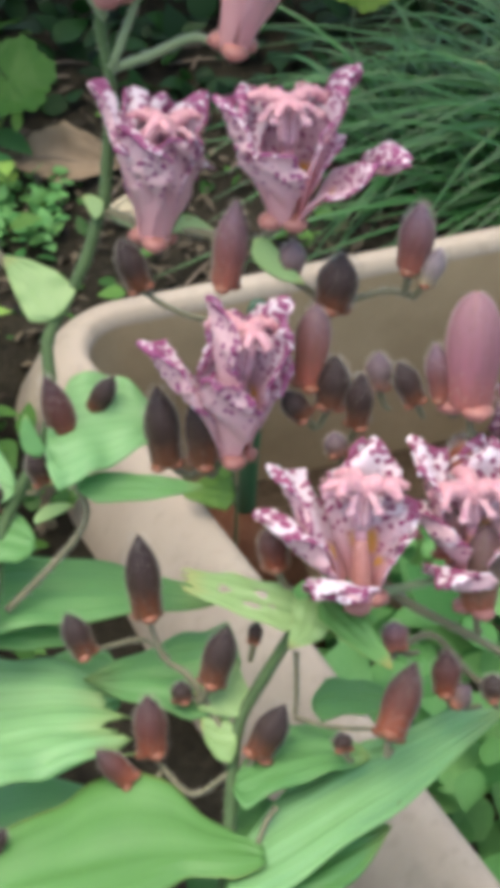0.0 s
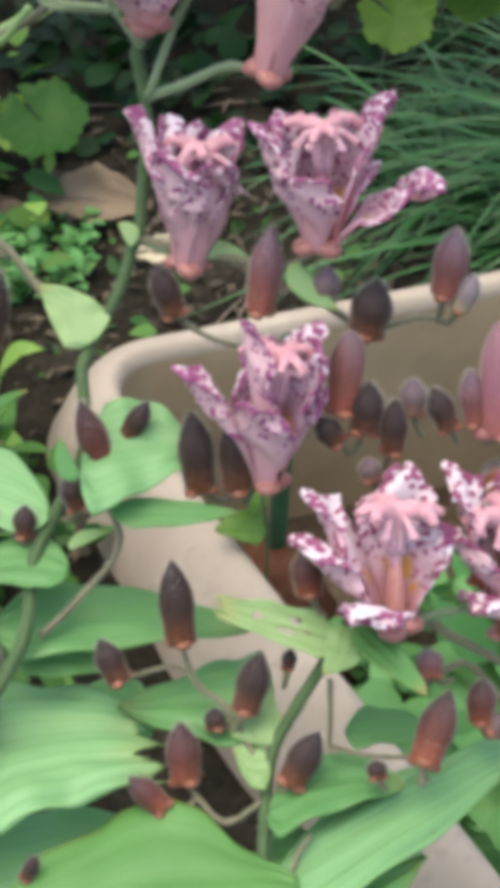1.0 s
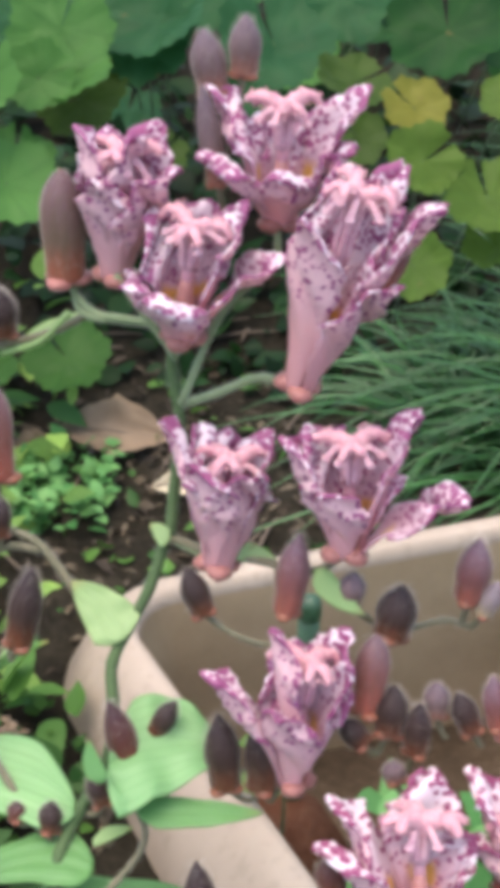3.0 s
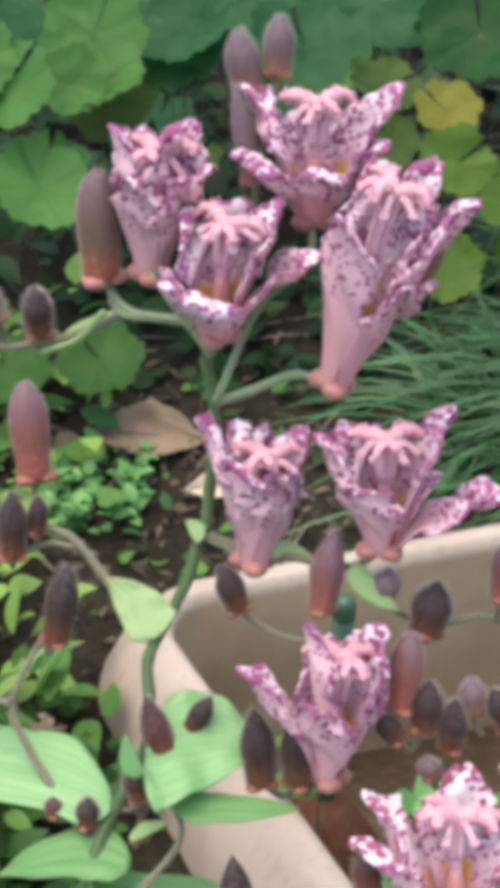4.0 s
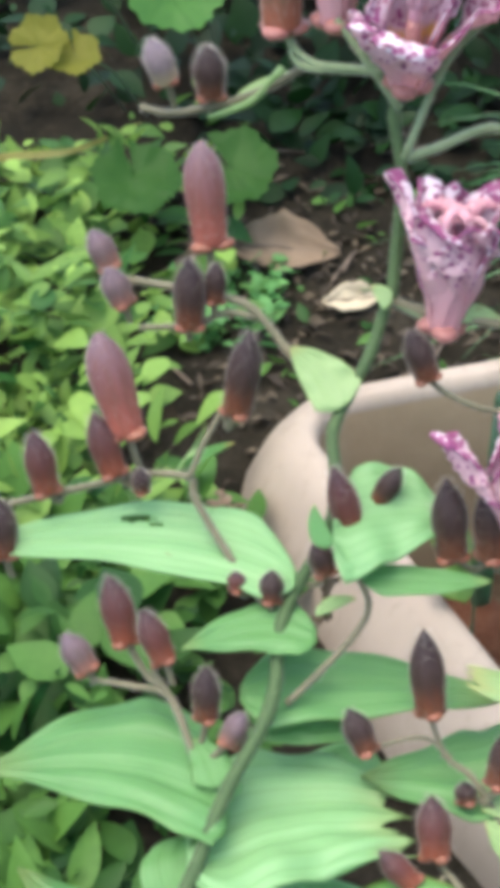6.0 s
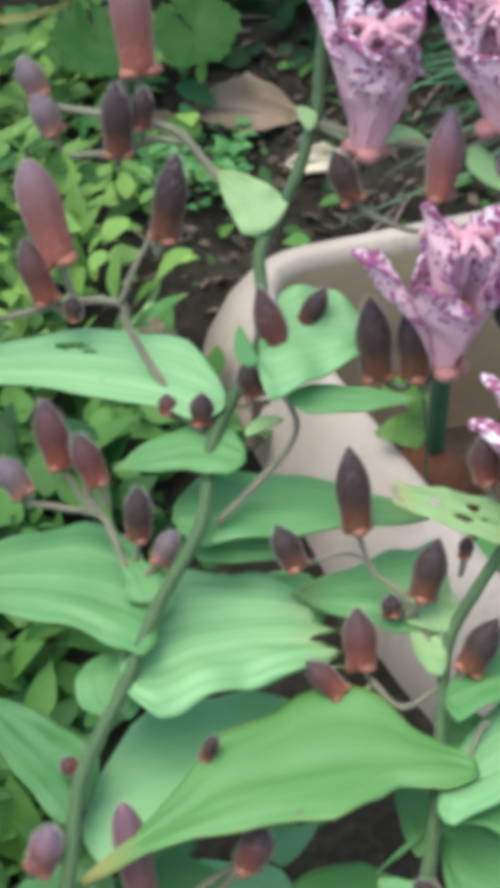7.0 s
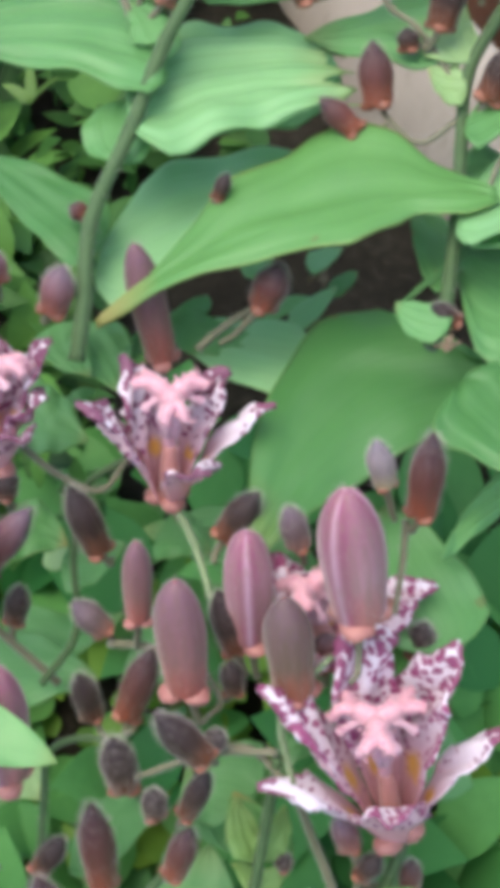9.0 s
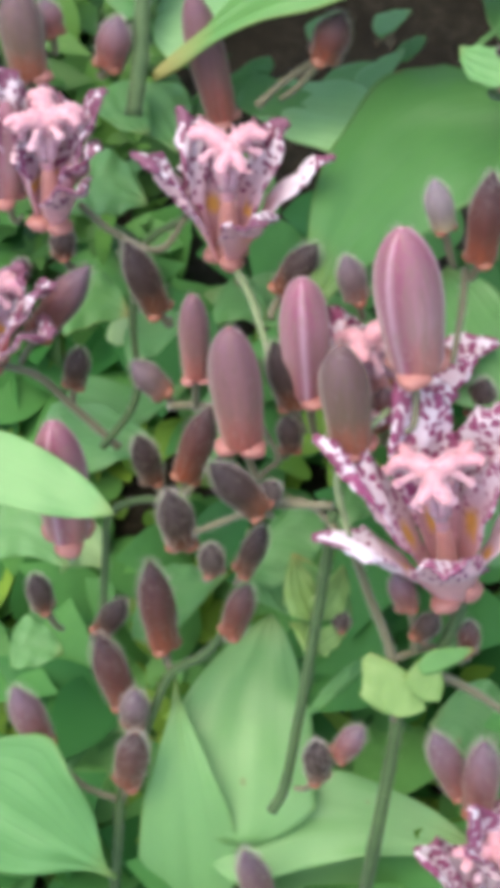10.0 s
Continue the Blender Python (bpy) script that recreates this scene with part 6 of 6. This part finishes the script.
bud(lily_c, "mauverust", (-0.0355, 0.0291, 0.036), (-0.0308, 0.0322, 0.0442), 0.00269, (-0.0384, 0.0282, 0.0306))
bud(lily_c, "mauverust", (-0.0121, 0.0256, 0.0277), (-0.0169, 0.0314, 0.0456), 0.00328, (-0.0078, 0.0186, 0.017))
bud(lily_c, "mauverust", (-0.0083, 0.023, 0.0248), (-0.007, 0.0308, 0.0443), 0.00388, (-0.0054, 0.0172, 0.0144))
bud(lily_c, "redmauve", (-0.0267, 0.0791, 0.0817), (-0.0265, 0.0823, 0.0898), 0.00243, (-0.027, 0.0777, 0.0765))
bud(lily_c, "dark", (-0.0354, 0.0505, 0.0503), (-0.0358, 0.0519, 0.0542), 0.00187, (-0.034, 0.0528, 0.0489))
stalk("stem", lily_d, 0.00171, (-0.0504, 0.0206, 0.0215), (-0.0474, 0.0255, 0.0259), (-0.0425, 0.0408, 0.0449), (-0.0375, 0.056, 0.0668), (-0.0347, 0.0601, 0.0834))
stalk("branch", lily_d, 0.00108, (-0.0347, 0.0606, 0.0849), (-0.0474, 0.0612, 0.0819), (-0.0625, 0.0592, 0.0736))
stalk("branch", lily_d, 0.00090, (-0.0482, 0.0688, 0.0815), (-0.0464, 0.0726, 0.0812), (-0.0529, 0.0811, 0.0875))
stalk("branch", lily_d, 0.00129, (-0.0708, 0.088, 0.0713), (-0.0612, 0.0841, 0.078), (-0.0566, 0.0774, 0.0809))
stalk("stem", lily_d, 0.00158, (-0.0887, 0.0049, -0.0092), (-0.0845, 0.0131, 0.0102), (-0.0835, 0.0234, 0.0173), (-0.0775, 0.0355, 0.027), (-0.0722, 0.0443, 0.0349), (-0.0641, 0.0464, 0.042), (-0.0587, 0.0494, 0.0491))
stalk("branch", lily_d, 0.00119, (-0.0848, 0.0223, 0.0164), (-0.0927, 0.0248, 0.0187), (-0.1002, 0.0317, 0.0276))
stalk("branch", lily_d, 0.00106, (-0.0727, 0.045, 0.0325), (-0.0733, 0.049, 0.0355), (-0.0743, 0.051, 0.0367))
stalk("stem", lily_d, 0.00123, (-0.0875, 0.0528, 0.0371), (-0.0852, 0.0637, 0.0509), (-0.0836, 0.0703, 0.0575), (-0.0755, 0.0724, 0.0603), (-0.0674, 0.0683, 0.0641))
stalk("branch", lily_d, 0.00131, (-0.0835, 0.0848, 0.0585), (-0.0931, 0.0904, 0.0675), (-0.099, 0.093, 0.0744), (-0.1072, 0.0928, 0.079))
stalk("stem", lily_d, 0.00121, (-0.0866, 0.0837, 0.0605), (-0.0795, 0.0929, 0.0659), (-0.0793, 0.1046, 0.0777), (-0.0761, 0.1132, 0.0894), (-0.0668, 0.1182, 0.0936))
stalk("branch", lily_d, 0.00111, (-0.0877, 0.1182, 0.0977), (-0.0811, 0.1142, 0.0938), (-0.0723, 0.1121, 0.0908), (-0.0668, 0.1182, 0.0936))
stalk("flower_stalk", lily_d, 0.00119, (-0.0588, 0.1114, 0.0899), (-0.0529, 0.1008, 0.0922), (-0.0473, 0.086, 0.0918))
flower(lily_d, (-0.0584, 0.1109, 0.0902), (-0.0556, 0.1207, 0.1155), 0.912, (-0.072, 0.1156, 0.1173), (-0.0654, 0.1275, 0.1151), (-0.0459, 0.1266, 0.1122), (-0.0372, 0.121, 0.1087), (-0.048, 0.1038, 0.1121), (-0.0647, 0.1272, 0.1051), pale=(3,))
flower(lily_d, (-0.092, 0.1129, 0.099), (-0.0889, 0.1217, 0.1224), 0.904, (-0.0785, 0.1262, 0.1224), (-0.079, 0.1163, 0.1182), (-0.091, 0.131, 0.1179), (-0.1007, 0.1295, 0.1277), (-0.082, 0.109, 0.1152), (-0.0962, 0.1226, 0.12))
flower(lily_d, (-0.1058, 0.0906, 0.0826), (-0.1031, 0.0979, 0.1), 0.917, (-0.0888, 0.0969, 0.1017), (-0.0892, 0.0899, 0.0964), (-0.1091, 0.104, 0.0949), (-0.0965, 0.103, 0.0984), (-0.1163, 0.1004, 0.0922), (-0.1106, 0.0896, 0.0927))
leaf(lily_d, "leaf", (-0.124, 0.0273, 0.0257), (-0.0998, 0.0146, 0.0281), (-0.0819, 0.0058, 0.0175), (0.0099, 0.01, 0.0083), fold=0.12, ragged=0, lance=1, pleat=0.2)
leaf(lily_d, "leaf_pale", (-0.1063, 0.0668, 0.0919), (-0.0885, 0.0612, 0.0898), (-0.0747, 0.0569, 0.0864), (0.0016, 0.0054, 0.0011), fold=0.12, ragged=0, pleat=0.3)
leaf(lily_d, "leaf_pale", (-0.0588, 0.0168, 0.0064), (-0.0597, 0.042, 0.0137), (-0.0553, 0.0658, 0.0157), (0.0142, 0.0008, -0.0025), fold=0.12, ragged=0, pleat=0.3)
leaf(lily_d, "leaf_pale", (-0.0712, -0.0038, -0.022), (-0.0703, 0.0208, 0.0118), (-0.0734, 0.0466, 0.0245), (0.0097, 0.0008, -0.0009), fold=0.12, ragged=0, lance=1, pleat=0.2)
leaf(lily_d, "leaf_pale", (-0.0657, 0.0156, 0.0044), (-0.0396, 0.025, 0.0031), (-0.008, 0.0203, 0.0004), (-0.0006, 0.0098, 0.0007), fold=0.12, ragged=0, pleat=0.3)
leaf(lily_d, "leaf_pale", (-0.0646, 0.0104, -0.0155), (-0.0392, 0.0158, -0.0126), (-0.0081, 0.0171, -0.017), (0.0002, 0.0083, 0.0086), fold=0.12, ragged=0, pleat=0.3)
leaf(lily_d, "leaf", (-0.0824, 0.0645, 0.0279), (-0.0736, 0.0639, 0.0268), (-0.0649, 0.0721, 0.024), (0.0025, 0.0088, -0.0018), fold=0.12, ragged=0, pleat=0.4)
leaf(lily_d, "leaf", (-0.0493, 0.0657, 0.0432), (-0.0533, 0.0579, 0.0437), (-0.057, 0.0738, 0.0448), (0.0047, -0.0019, -0.0007), fold=0.12, ragged=0, pleat=0.4)
leaf(lily_d, "leaf", (-0.1032, 0.0853, 0.054), (-0.0918, 0.0907, 0.0523), (-0.0773, 0.0893, 0.0504), (-0.0013, 0.0085, -0.0004), fold=0.12, ragged=0, pleat=0.4)
leaf(lily_d, "leaf", (-0.1, 0.1039, 0.0482), (-0.087, 0.1009, 0.0464), (-0.0746, 0.1084, 0.0438), (0.0002, 0.0062, -0.0009), fold=0.12, ragged=0, pleat=0.4)
leaf(lily_d, "leaf", (-0.1133, 0.0684, 0.0438), (-0.1067, 0.0731, 0.0428), (-0.0958, 0.0651, 0.0408), (0.0002, 0.0067, 0.0003), fold=0.12, ragged=0, pleat=0.4)
leaf(lily_d, "leaf", (-0.0909, 0.1306, 0.0871), (-0.0852, 0.1312, 0.0862), (-0.0778, 0.1275, 0.0852), (0, 0.0078, -0.0004), fold=0.12, ragged=0, pleat=0.4)
leaf(lily_d, "leaf", (-0.0633, 0.1091, 0.0751), (-0.0577, 0.1112, 0.0743), (-0.0517, 0.1075, 0.0735), (0.0007, 0.0051, -0.0003), fold=0.12, ragged=0, pleat=0.4)
leaf(lily_d, "leaf", (-0.0883, 0.1169, 0.0514), (-0.081, 0.1176, 0.0503), (-0.0753, 0.1227, 0.0494), (0.0005, 0.0061, -0.0001), fold=0.12, ragged=0, pleat=0.4)
leaf(lily_d, "leaf", (-0.1111, 0.054, 0.0246), (-0.1059, 0.0533, 0.0237), (-0.0997, 0.0526, 0.0226), (0.0005, 0.0054, 0), fold=0.12, ragged=0, pleat=0.4)
leaf(lily_d, "leaf", (-0.1068, 0.026, -0.0063), (-0.0982, 0.042, -0.0047), (-0.0893, 0.0442, -0.0062), (0.0046, 0.0058, -0.0002), fold=0.12, ragged=0, pleat=0.4)
leaf(lily_d, "leaf", (-0.0833, 0.1466, 0.0999), (-0.081, 0.1393, 0.0997), (-0.0758, 0.1339, 0.0989), (0.0043, 0.002, -0.0007), fold=0.12, ragged=0, pleat=0.4)
leaf(lily_d, "leaf", (-0.0604, 0.1523, 0.0909), (-0.0531, 0.15, 0.09), (-0.039, 0.1483, 0.088), (0.0008, 0.0045, 0.0001), fold=0.12, ragged=0, pleat=0.4)
leaf(lily_d, "bract_lime", (-0.0403, 0.0507, 0.0529), (-0.0432, 0.055, 0.0568), (-0.045, 0.0619, 0.0573), (0.0028, 0.0016, -0.002))
leaf(lily_d, "bract_lime", (-0.0399, 0.0505, 0.055), (-0.0366, 0.0544, 0.0575), (-0.0353, 0.0606, 0.057), (0.0022, -0.0002, -0.0028))
leaf(lily_d, "bract_lime", (-0.0412, 0.0461, 0.0478), (-0.0424, 0.0486, 0.0505), (-0.046, 0.0513, 0.0492), (0.0008, 0.0022, -0.0013))
leaf(lily_d, "bract_lime", (-0.0406, 0.0463, 0.049), (-0.0374, 0.0482, 0.0505), (-0.0348, 0.0509, 0.0479), (0.0007, -0.001, -0.0029))
leaf(lily_d, "leaf", (-0.0427, 0.0446, 0.0238), (-0.0371, 0.0487, 0.0235), (-0.0314, 0.0542, 0.0232), (0.0033, 0.0051, 0.0002), fold=0.12, ragged=0, pleat=0.4)
leaf(lily_d, "leaf", (-0.0414, 0.0651, 0.0514), (-0.0518, 0.0665, 0.0532), (-0.0557, 0.06, 0.0532), (0.0039, 0.0077, 0), fold=0.12, ragged=0, pleat=0.4)
bud(lily_d, "pinkmauve", (-0.0627, 0.0864, 0.0856), (-0.0612, 0.0934, 0.1037), 0.00308, (-0.0654, 0.0862, 0.0746))
bud(lily_d, "dark", (-0.0721, 0.1012, 0.0861), (-0.0757, 0.1062, 0.1021), 0.00340, (-0.07, 0.101, 0.0835))
bud(lily_d, "mauve", (-0.0717, 0.0899, 0.0732), (-0.0773, 0.0923, 0.0809), 0.00297, (-0.0716, 0.0898, 0.068))
bud(lily_d, "rust", (-0.0668, 0.075, 0.0664), (-0.0599, 0.0817, 0.0829), 0.00341, (-0.0641, 0.07, 0.0711))
bud(lily_d, "dark", (-0.0758, 0.0788, 0.0564), (-0.0774, 0.0827, 0.0683), 0.00300, (-0.0724, 0.0731, 0.0591))
bud(lily_d, "dark", (-0.0439, 0.0741, 0.0811), (-0.044, 0.0767, 0.0888), 0.00243, (-0.0468, 0.0735, 0.0795))
bud(lily_d, "dark", (-0.0651, 0.0591, 0.0693), (-0.0659, 0.0634, 0.083), 0.00348, (-0.0646, 0.0608, 0.0686))
bud(lily_d, "dark", (-0.0475, 0.0582, 0.0876), (-0.0549, 0.061, 0.0997), 0.00331, (-0.0472, 0.0605, 0.0835))
bud(lily_d, "rust", (-0.0735, 0.0495, 0.0387), (-0.073, 0.0583, 0.0619), 0.00381, (-0.0736, 0.0482, 0.0342))
bud(lily_d, "rust", (-0.057, 0.0477, 0.0524), (-0.0523, 0.053, 0.0647), 0.00290, (-0.0585, 0.0489, 0.0501))
bud(lily_d, "dark", (-0.0876, 0.0523, 0.0373), (-0.0813, 0.0565, 0.0454), 0.00269, (-0.0873, 0.051, 0.0316))
bud(lily_d, "rust", (-0.0829, 0.0403, 0.0287), (-0.0851, 0.0474, 0.0484), 0.00367, (-0.0817, 0.0339, 0.0238))
bud(lily_d, "mauve", (-0.0803, 0.0354, 0.0277), (-0.0784, 0.0395, 0.0382), 0.00311, (-0.079, 0.0338, 0.0244))
bud(lily_d, "rust", (-0.0812, 0.0251, 0.0221), (-0.0769, 0.0304, 0.0386), 0.00364, (-0.084, 0.0211, 0.0165))
bud(lily_d, "mauverust", (-0.0992, 0.0304, 0.0289), (-0.1014, 0.0361, 0.0467), 0.00348)
bud(lily_d, "dark", (-0.0977, 0.0534, 0.0466), (-0.0981, 0.057, 0.056), 0.00268, (-0.0959, 0.0523, 0.0375))
bud(lily_d, "mauverust", (-0.0809, 0.1392, 0.1137), (-0.0777, 0.1429, 0.123), 0.00344, (-0.0839, 0.1397, 0.111))
bud(lily_d, "pinkmauve", (-0.062, 0.1412, 0.0945), (-0.0648, 0.1493, 0.1218), 0.00395, (-0.0637, 0.1413, 0.0912))
bud(lily_d, "dark", (-0.0916, 0.0931, 0.0704), (-0.0888, 0.0968, 0.0789), 0.00263, (-0.092, 0.0905, 0.0673))
bud(lily_d, "pink", (-0.0907, 0.0638, 0.0603), (-0.0881, 0.0738, 0.0898), 0.00521, (-0.0906, 0.0638, 0.0561))
bud(lily_d, "taupe", (-0.0956, 0.135, 0.1158), (-0.095, 0.1413, 0.1326), 0.00417, (-0.0961, 0.1341, 0.1113))
bud(lily_d, "pink", (-0.1007, 0.1163, 0.1031), (-0.0965, 0.1229, 0.1229), 0.00391, (-0.0986, 0.1152, 0.098))
bud(lily_d, "mauverust", (-0.0971, 0.099, 0.0809), (-0.0846, 0.106, 0.0946), 0.00353, (-0.1011, 0.0945, 0.0763))
bud(lily_d, "mauverust", (-0.0542, 0.007, -0.0071), (-0.0551, 0.0116, 0.0241), 0.00353, (-0.054, 0.0041, -0.0175))
bud(lily_d, "dark", (-0.0903, 0.1086, 0.0942), (-0.0893, 0.1109, 0.1004), 0.00259, (-0.0894, 0.109, 0.0895))
bud(lily_d, "dark", (-0.0467, 0.0604, 0.0869), (-0.0444, 0.062, 0.0907), 0.00224, (-0.0479, 0.0597, 0.0852))
bud(lily_d, "dark", (-0.0591, 0.0544, 0.0672), (-0.0586, 0.0569, 0.0739), 0.00258, (-0.0619, 0.0551, 0.0613))
bud(lily_d, "dark", (-0.0531, 0.0546, 0.0674), (-0.0477, 0.059, 0.0788), 0.00248, (-0.055, 0.055, 0.0621))
bud(lily_d, "mauverust", (-0.0916, 0.1427, 0.119), (-0.092, 0.1452, 0.1255), 0.00280, (-0.0919, 0.1412, 0.1144))
bud(lily_d, "dark", (-0.0992, 0.1046, 0.0919), (-0.0977, 0.1065, 0.0962), 0.00202, (-0.1021, 0.1038, 0.0872))
withered(lily_a, (-0.0627, 0.2412, 0.1635), 0.00477)
withered(lily_a, (-0.042, 0.2244, 0.1479), 0.00462)
withered(lily_a, (-0.0408, 0.2235, 0.1586), 0.00382)
bud(lily_b, "dark", (0.0029, 0.197, 0.1422), (0.0035, 0.1995, 0.1459), 0.00168, (0.002, 0.1951, 0.1382))
withered(lily_b, (-0.0041, 0.1251, 0.1208), 0.00246)
withered(lily_b, (-0.0319, 0.1758, 0.079), 0.00335)
leaf(lily_c, "leaf", (-0.0039, 0.0819, 0.0833), (-0.0115, 0.0994, 0.0828), (-0.0164, 0.1135, 0.0831), (0.0096, 0.0033, -0.0011), fold=0.12, ragged=0, pleat=0.4)
leaf(lily_c, "leaf", (-0.0327, 0.0991, 0.0743), (-0.0377, 0.1069, 0.0746), (-0.0426, 0.112, 0.0751), (0.0042, 0.003, -0.0005), fold=0.12, ragged=0, pleat=0.4)
leaf(lily_c, "leaf", (-0.0053, 0.0673, 0.0435), (-0.0083, 0.0784, 0.0467), (-0.0132, 0.092, 0.0504), (0.0067, 0.0006, -0.001), fold=0.12, ragged=0, pleat=0.4)
leaf(lily_c, "leaf", (-0.0046, 0.0403, 0.0047), (-0.0113, 0.0482, 0.0066), (-0.0196, 0.045, 0.0076), (0.0022, 0.0077, 0.0007), fold=0.12, ragged=0, pleat=0.4)
leaf(lily_c, "leaf", (-0.0363, 0.0699, 0.0628), (-0.0321, 0.0738, 0.0626), (-0.0255, 0.0732, 0.0615), (0.0007, 0.0061, 0.0003), fold=0.12, ragged=0, pleat=0.4)
leaf(lily_d, "leaf", (-0.0747, 0.098, 0.0364), (-0.0668, 0.105, 0.0344), (-0.0577, 0.1028, 0.0336), (0.0012, 0.0111, -0.0014), fold=0.12, ragged=0, pleat=0.4)
leaf(lily_d, "leaf_light", (-0.1005, 0.1163, 0.0592), (-0.0941, 0.1219, 0.0576), (-0.0862, 0.1182, 0.0564), (0.0002, 0.0069, -0.0001), fold=0.12, ragged=0, pleat=0.4)
leaf(lily_d, "bract", (-0.0985, 0.0709, 0.0337), (-0.0952, 0.0739, 0.0333), (-0.0896, 0.069, 0.0324), (0.0017, 0.0056, -0.0002), fold=0.12, ragged=0, pleat=0.4)
leaf(lily_d, "leaf", (-0.1041, 0.1352, 0.0811), (-0.095, 0.139, 0.0803), (-0.0841, 0.1371, 0.0785), (-0.0002, 0.0094, -0.0002), fold=0.12, ragged=0, pleat=0.4)
leaf(lily_b, "leaf", (-0.0284, 0.2154, 0.0956), (-0.0498, 0.2156, 0.0953), (-0.0703, 0.2013, 0.0929), (0.0024, 0.0096, 0.0019), fold=0.12, ragged=0)
leaf(lily_b, "leaf", (-0.0549, 0.156, 0.09), (-0.0665, 0.15, 0.0904), (-0.0772, 0.1406, 0.0916), (0.003, 0.0062, -0.0004), fold=0.12, ragged=0)
leaf(lily_b, "leaf", (-0.0429, 0.1147, 0.0714), (-0.0533, 0.1131, 0.0716), (-0.0665, 0.1142, 0.0715), (0.0004, 0.0071, -0.0011), fold=0.12, ragged=0)
leaf(lily_a, "leaf", (-0.0837, 0.1408, 0.082), (-0.086, 0.1314, 0.0834), (-0.0969, 0.1265, 0.0843), (0.0039, 0.0049, -0.0011), fold=0.12, ragged=0)
leaf(lily_a, "leaf", (-0.0817, 0.1504, 0.0937), (-0.0747, 0.143, 0.0943), (-0.0698, 0.1329, 0.0953), (0.0055, 0.0031, -0.0004), fold=0.12, ragged=0)
leaf(lily_a, "leaf", (-0.0594, 0.1747, 0.0972), (-0.0679, 0.1717, 0.097), (-0.0768, 0.1638, 0.0975), (0.0017, 0.0066, -0.0004), fold=0.12, ragged=0)

# ---- a seedling on the mound inside the planter
seedling = thing("seedling", (-0.003, 0.337, 0.006), "small lime green seedling on the soil in the planter", "seedling")
stalk("stem", seedling, 0.0008, (-0.003, 0.337, 0.004), (-0.0025, 0.336, 0.030), (-0.0040, 0.335, 0.056))
leaf(seedling, "seedling", (-0.0040, 0.335, 0.0540), (-0.0100, 0.3345, 0.0575), (-0.0166, 0.3335, 0.0575), (0.0002, 0.0035, 0.0024))
leaf(seedling, "seedling", (-0.0030, 0.335, 0.0370), (-0.0105, 0.3335, 0.0405), (-0.0188, 0.3320, 0.0400), (0.0004, 0.0042, 0.0026))
leaf(seedling, "seedling", (-0.0030, 0.336, 0.0460), (-0.0070, 0.3390, 0.0485), (-0.0115, 0.3415, 0.0480), (0.0018, 0.0026, 0.0016))
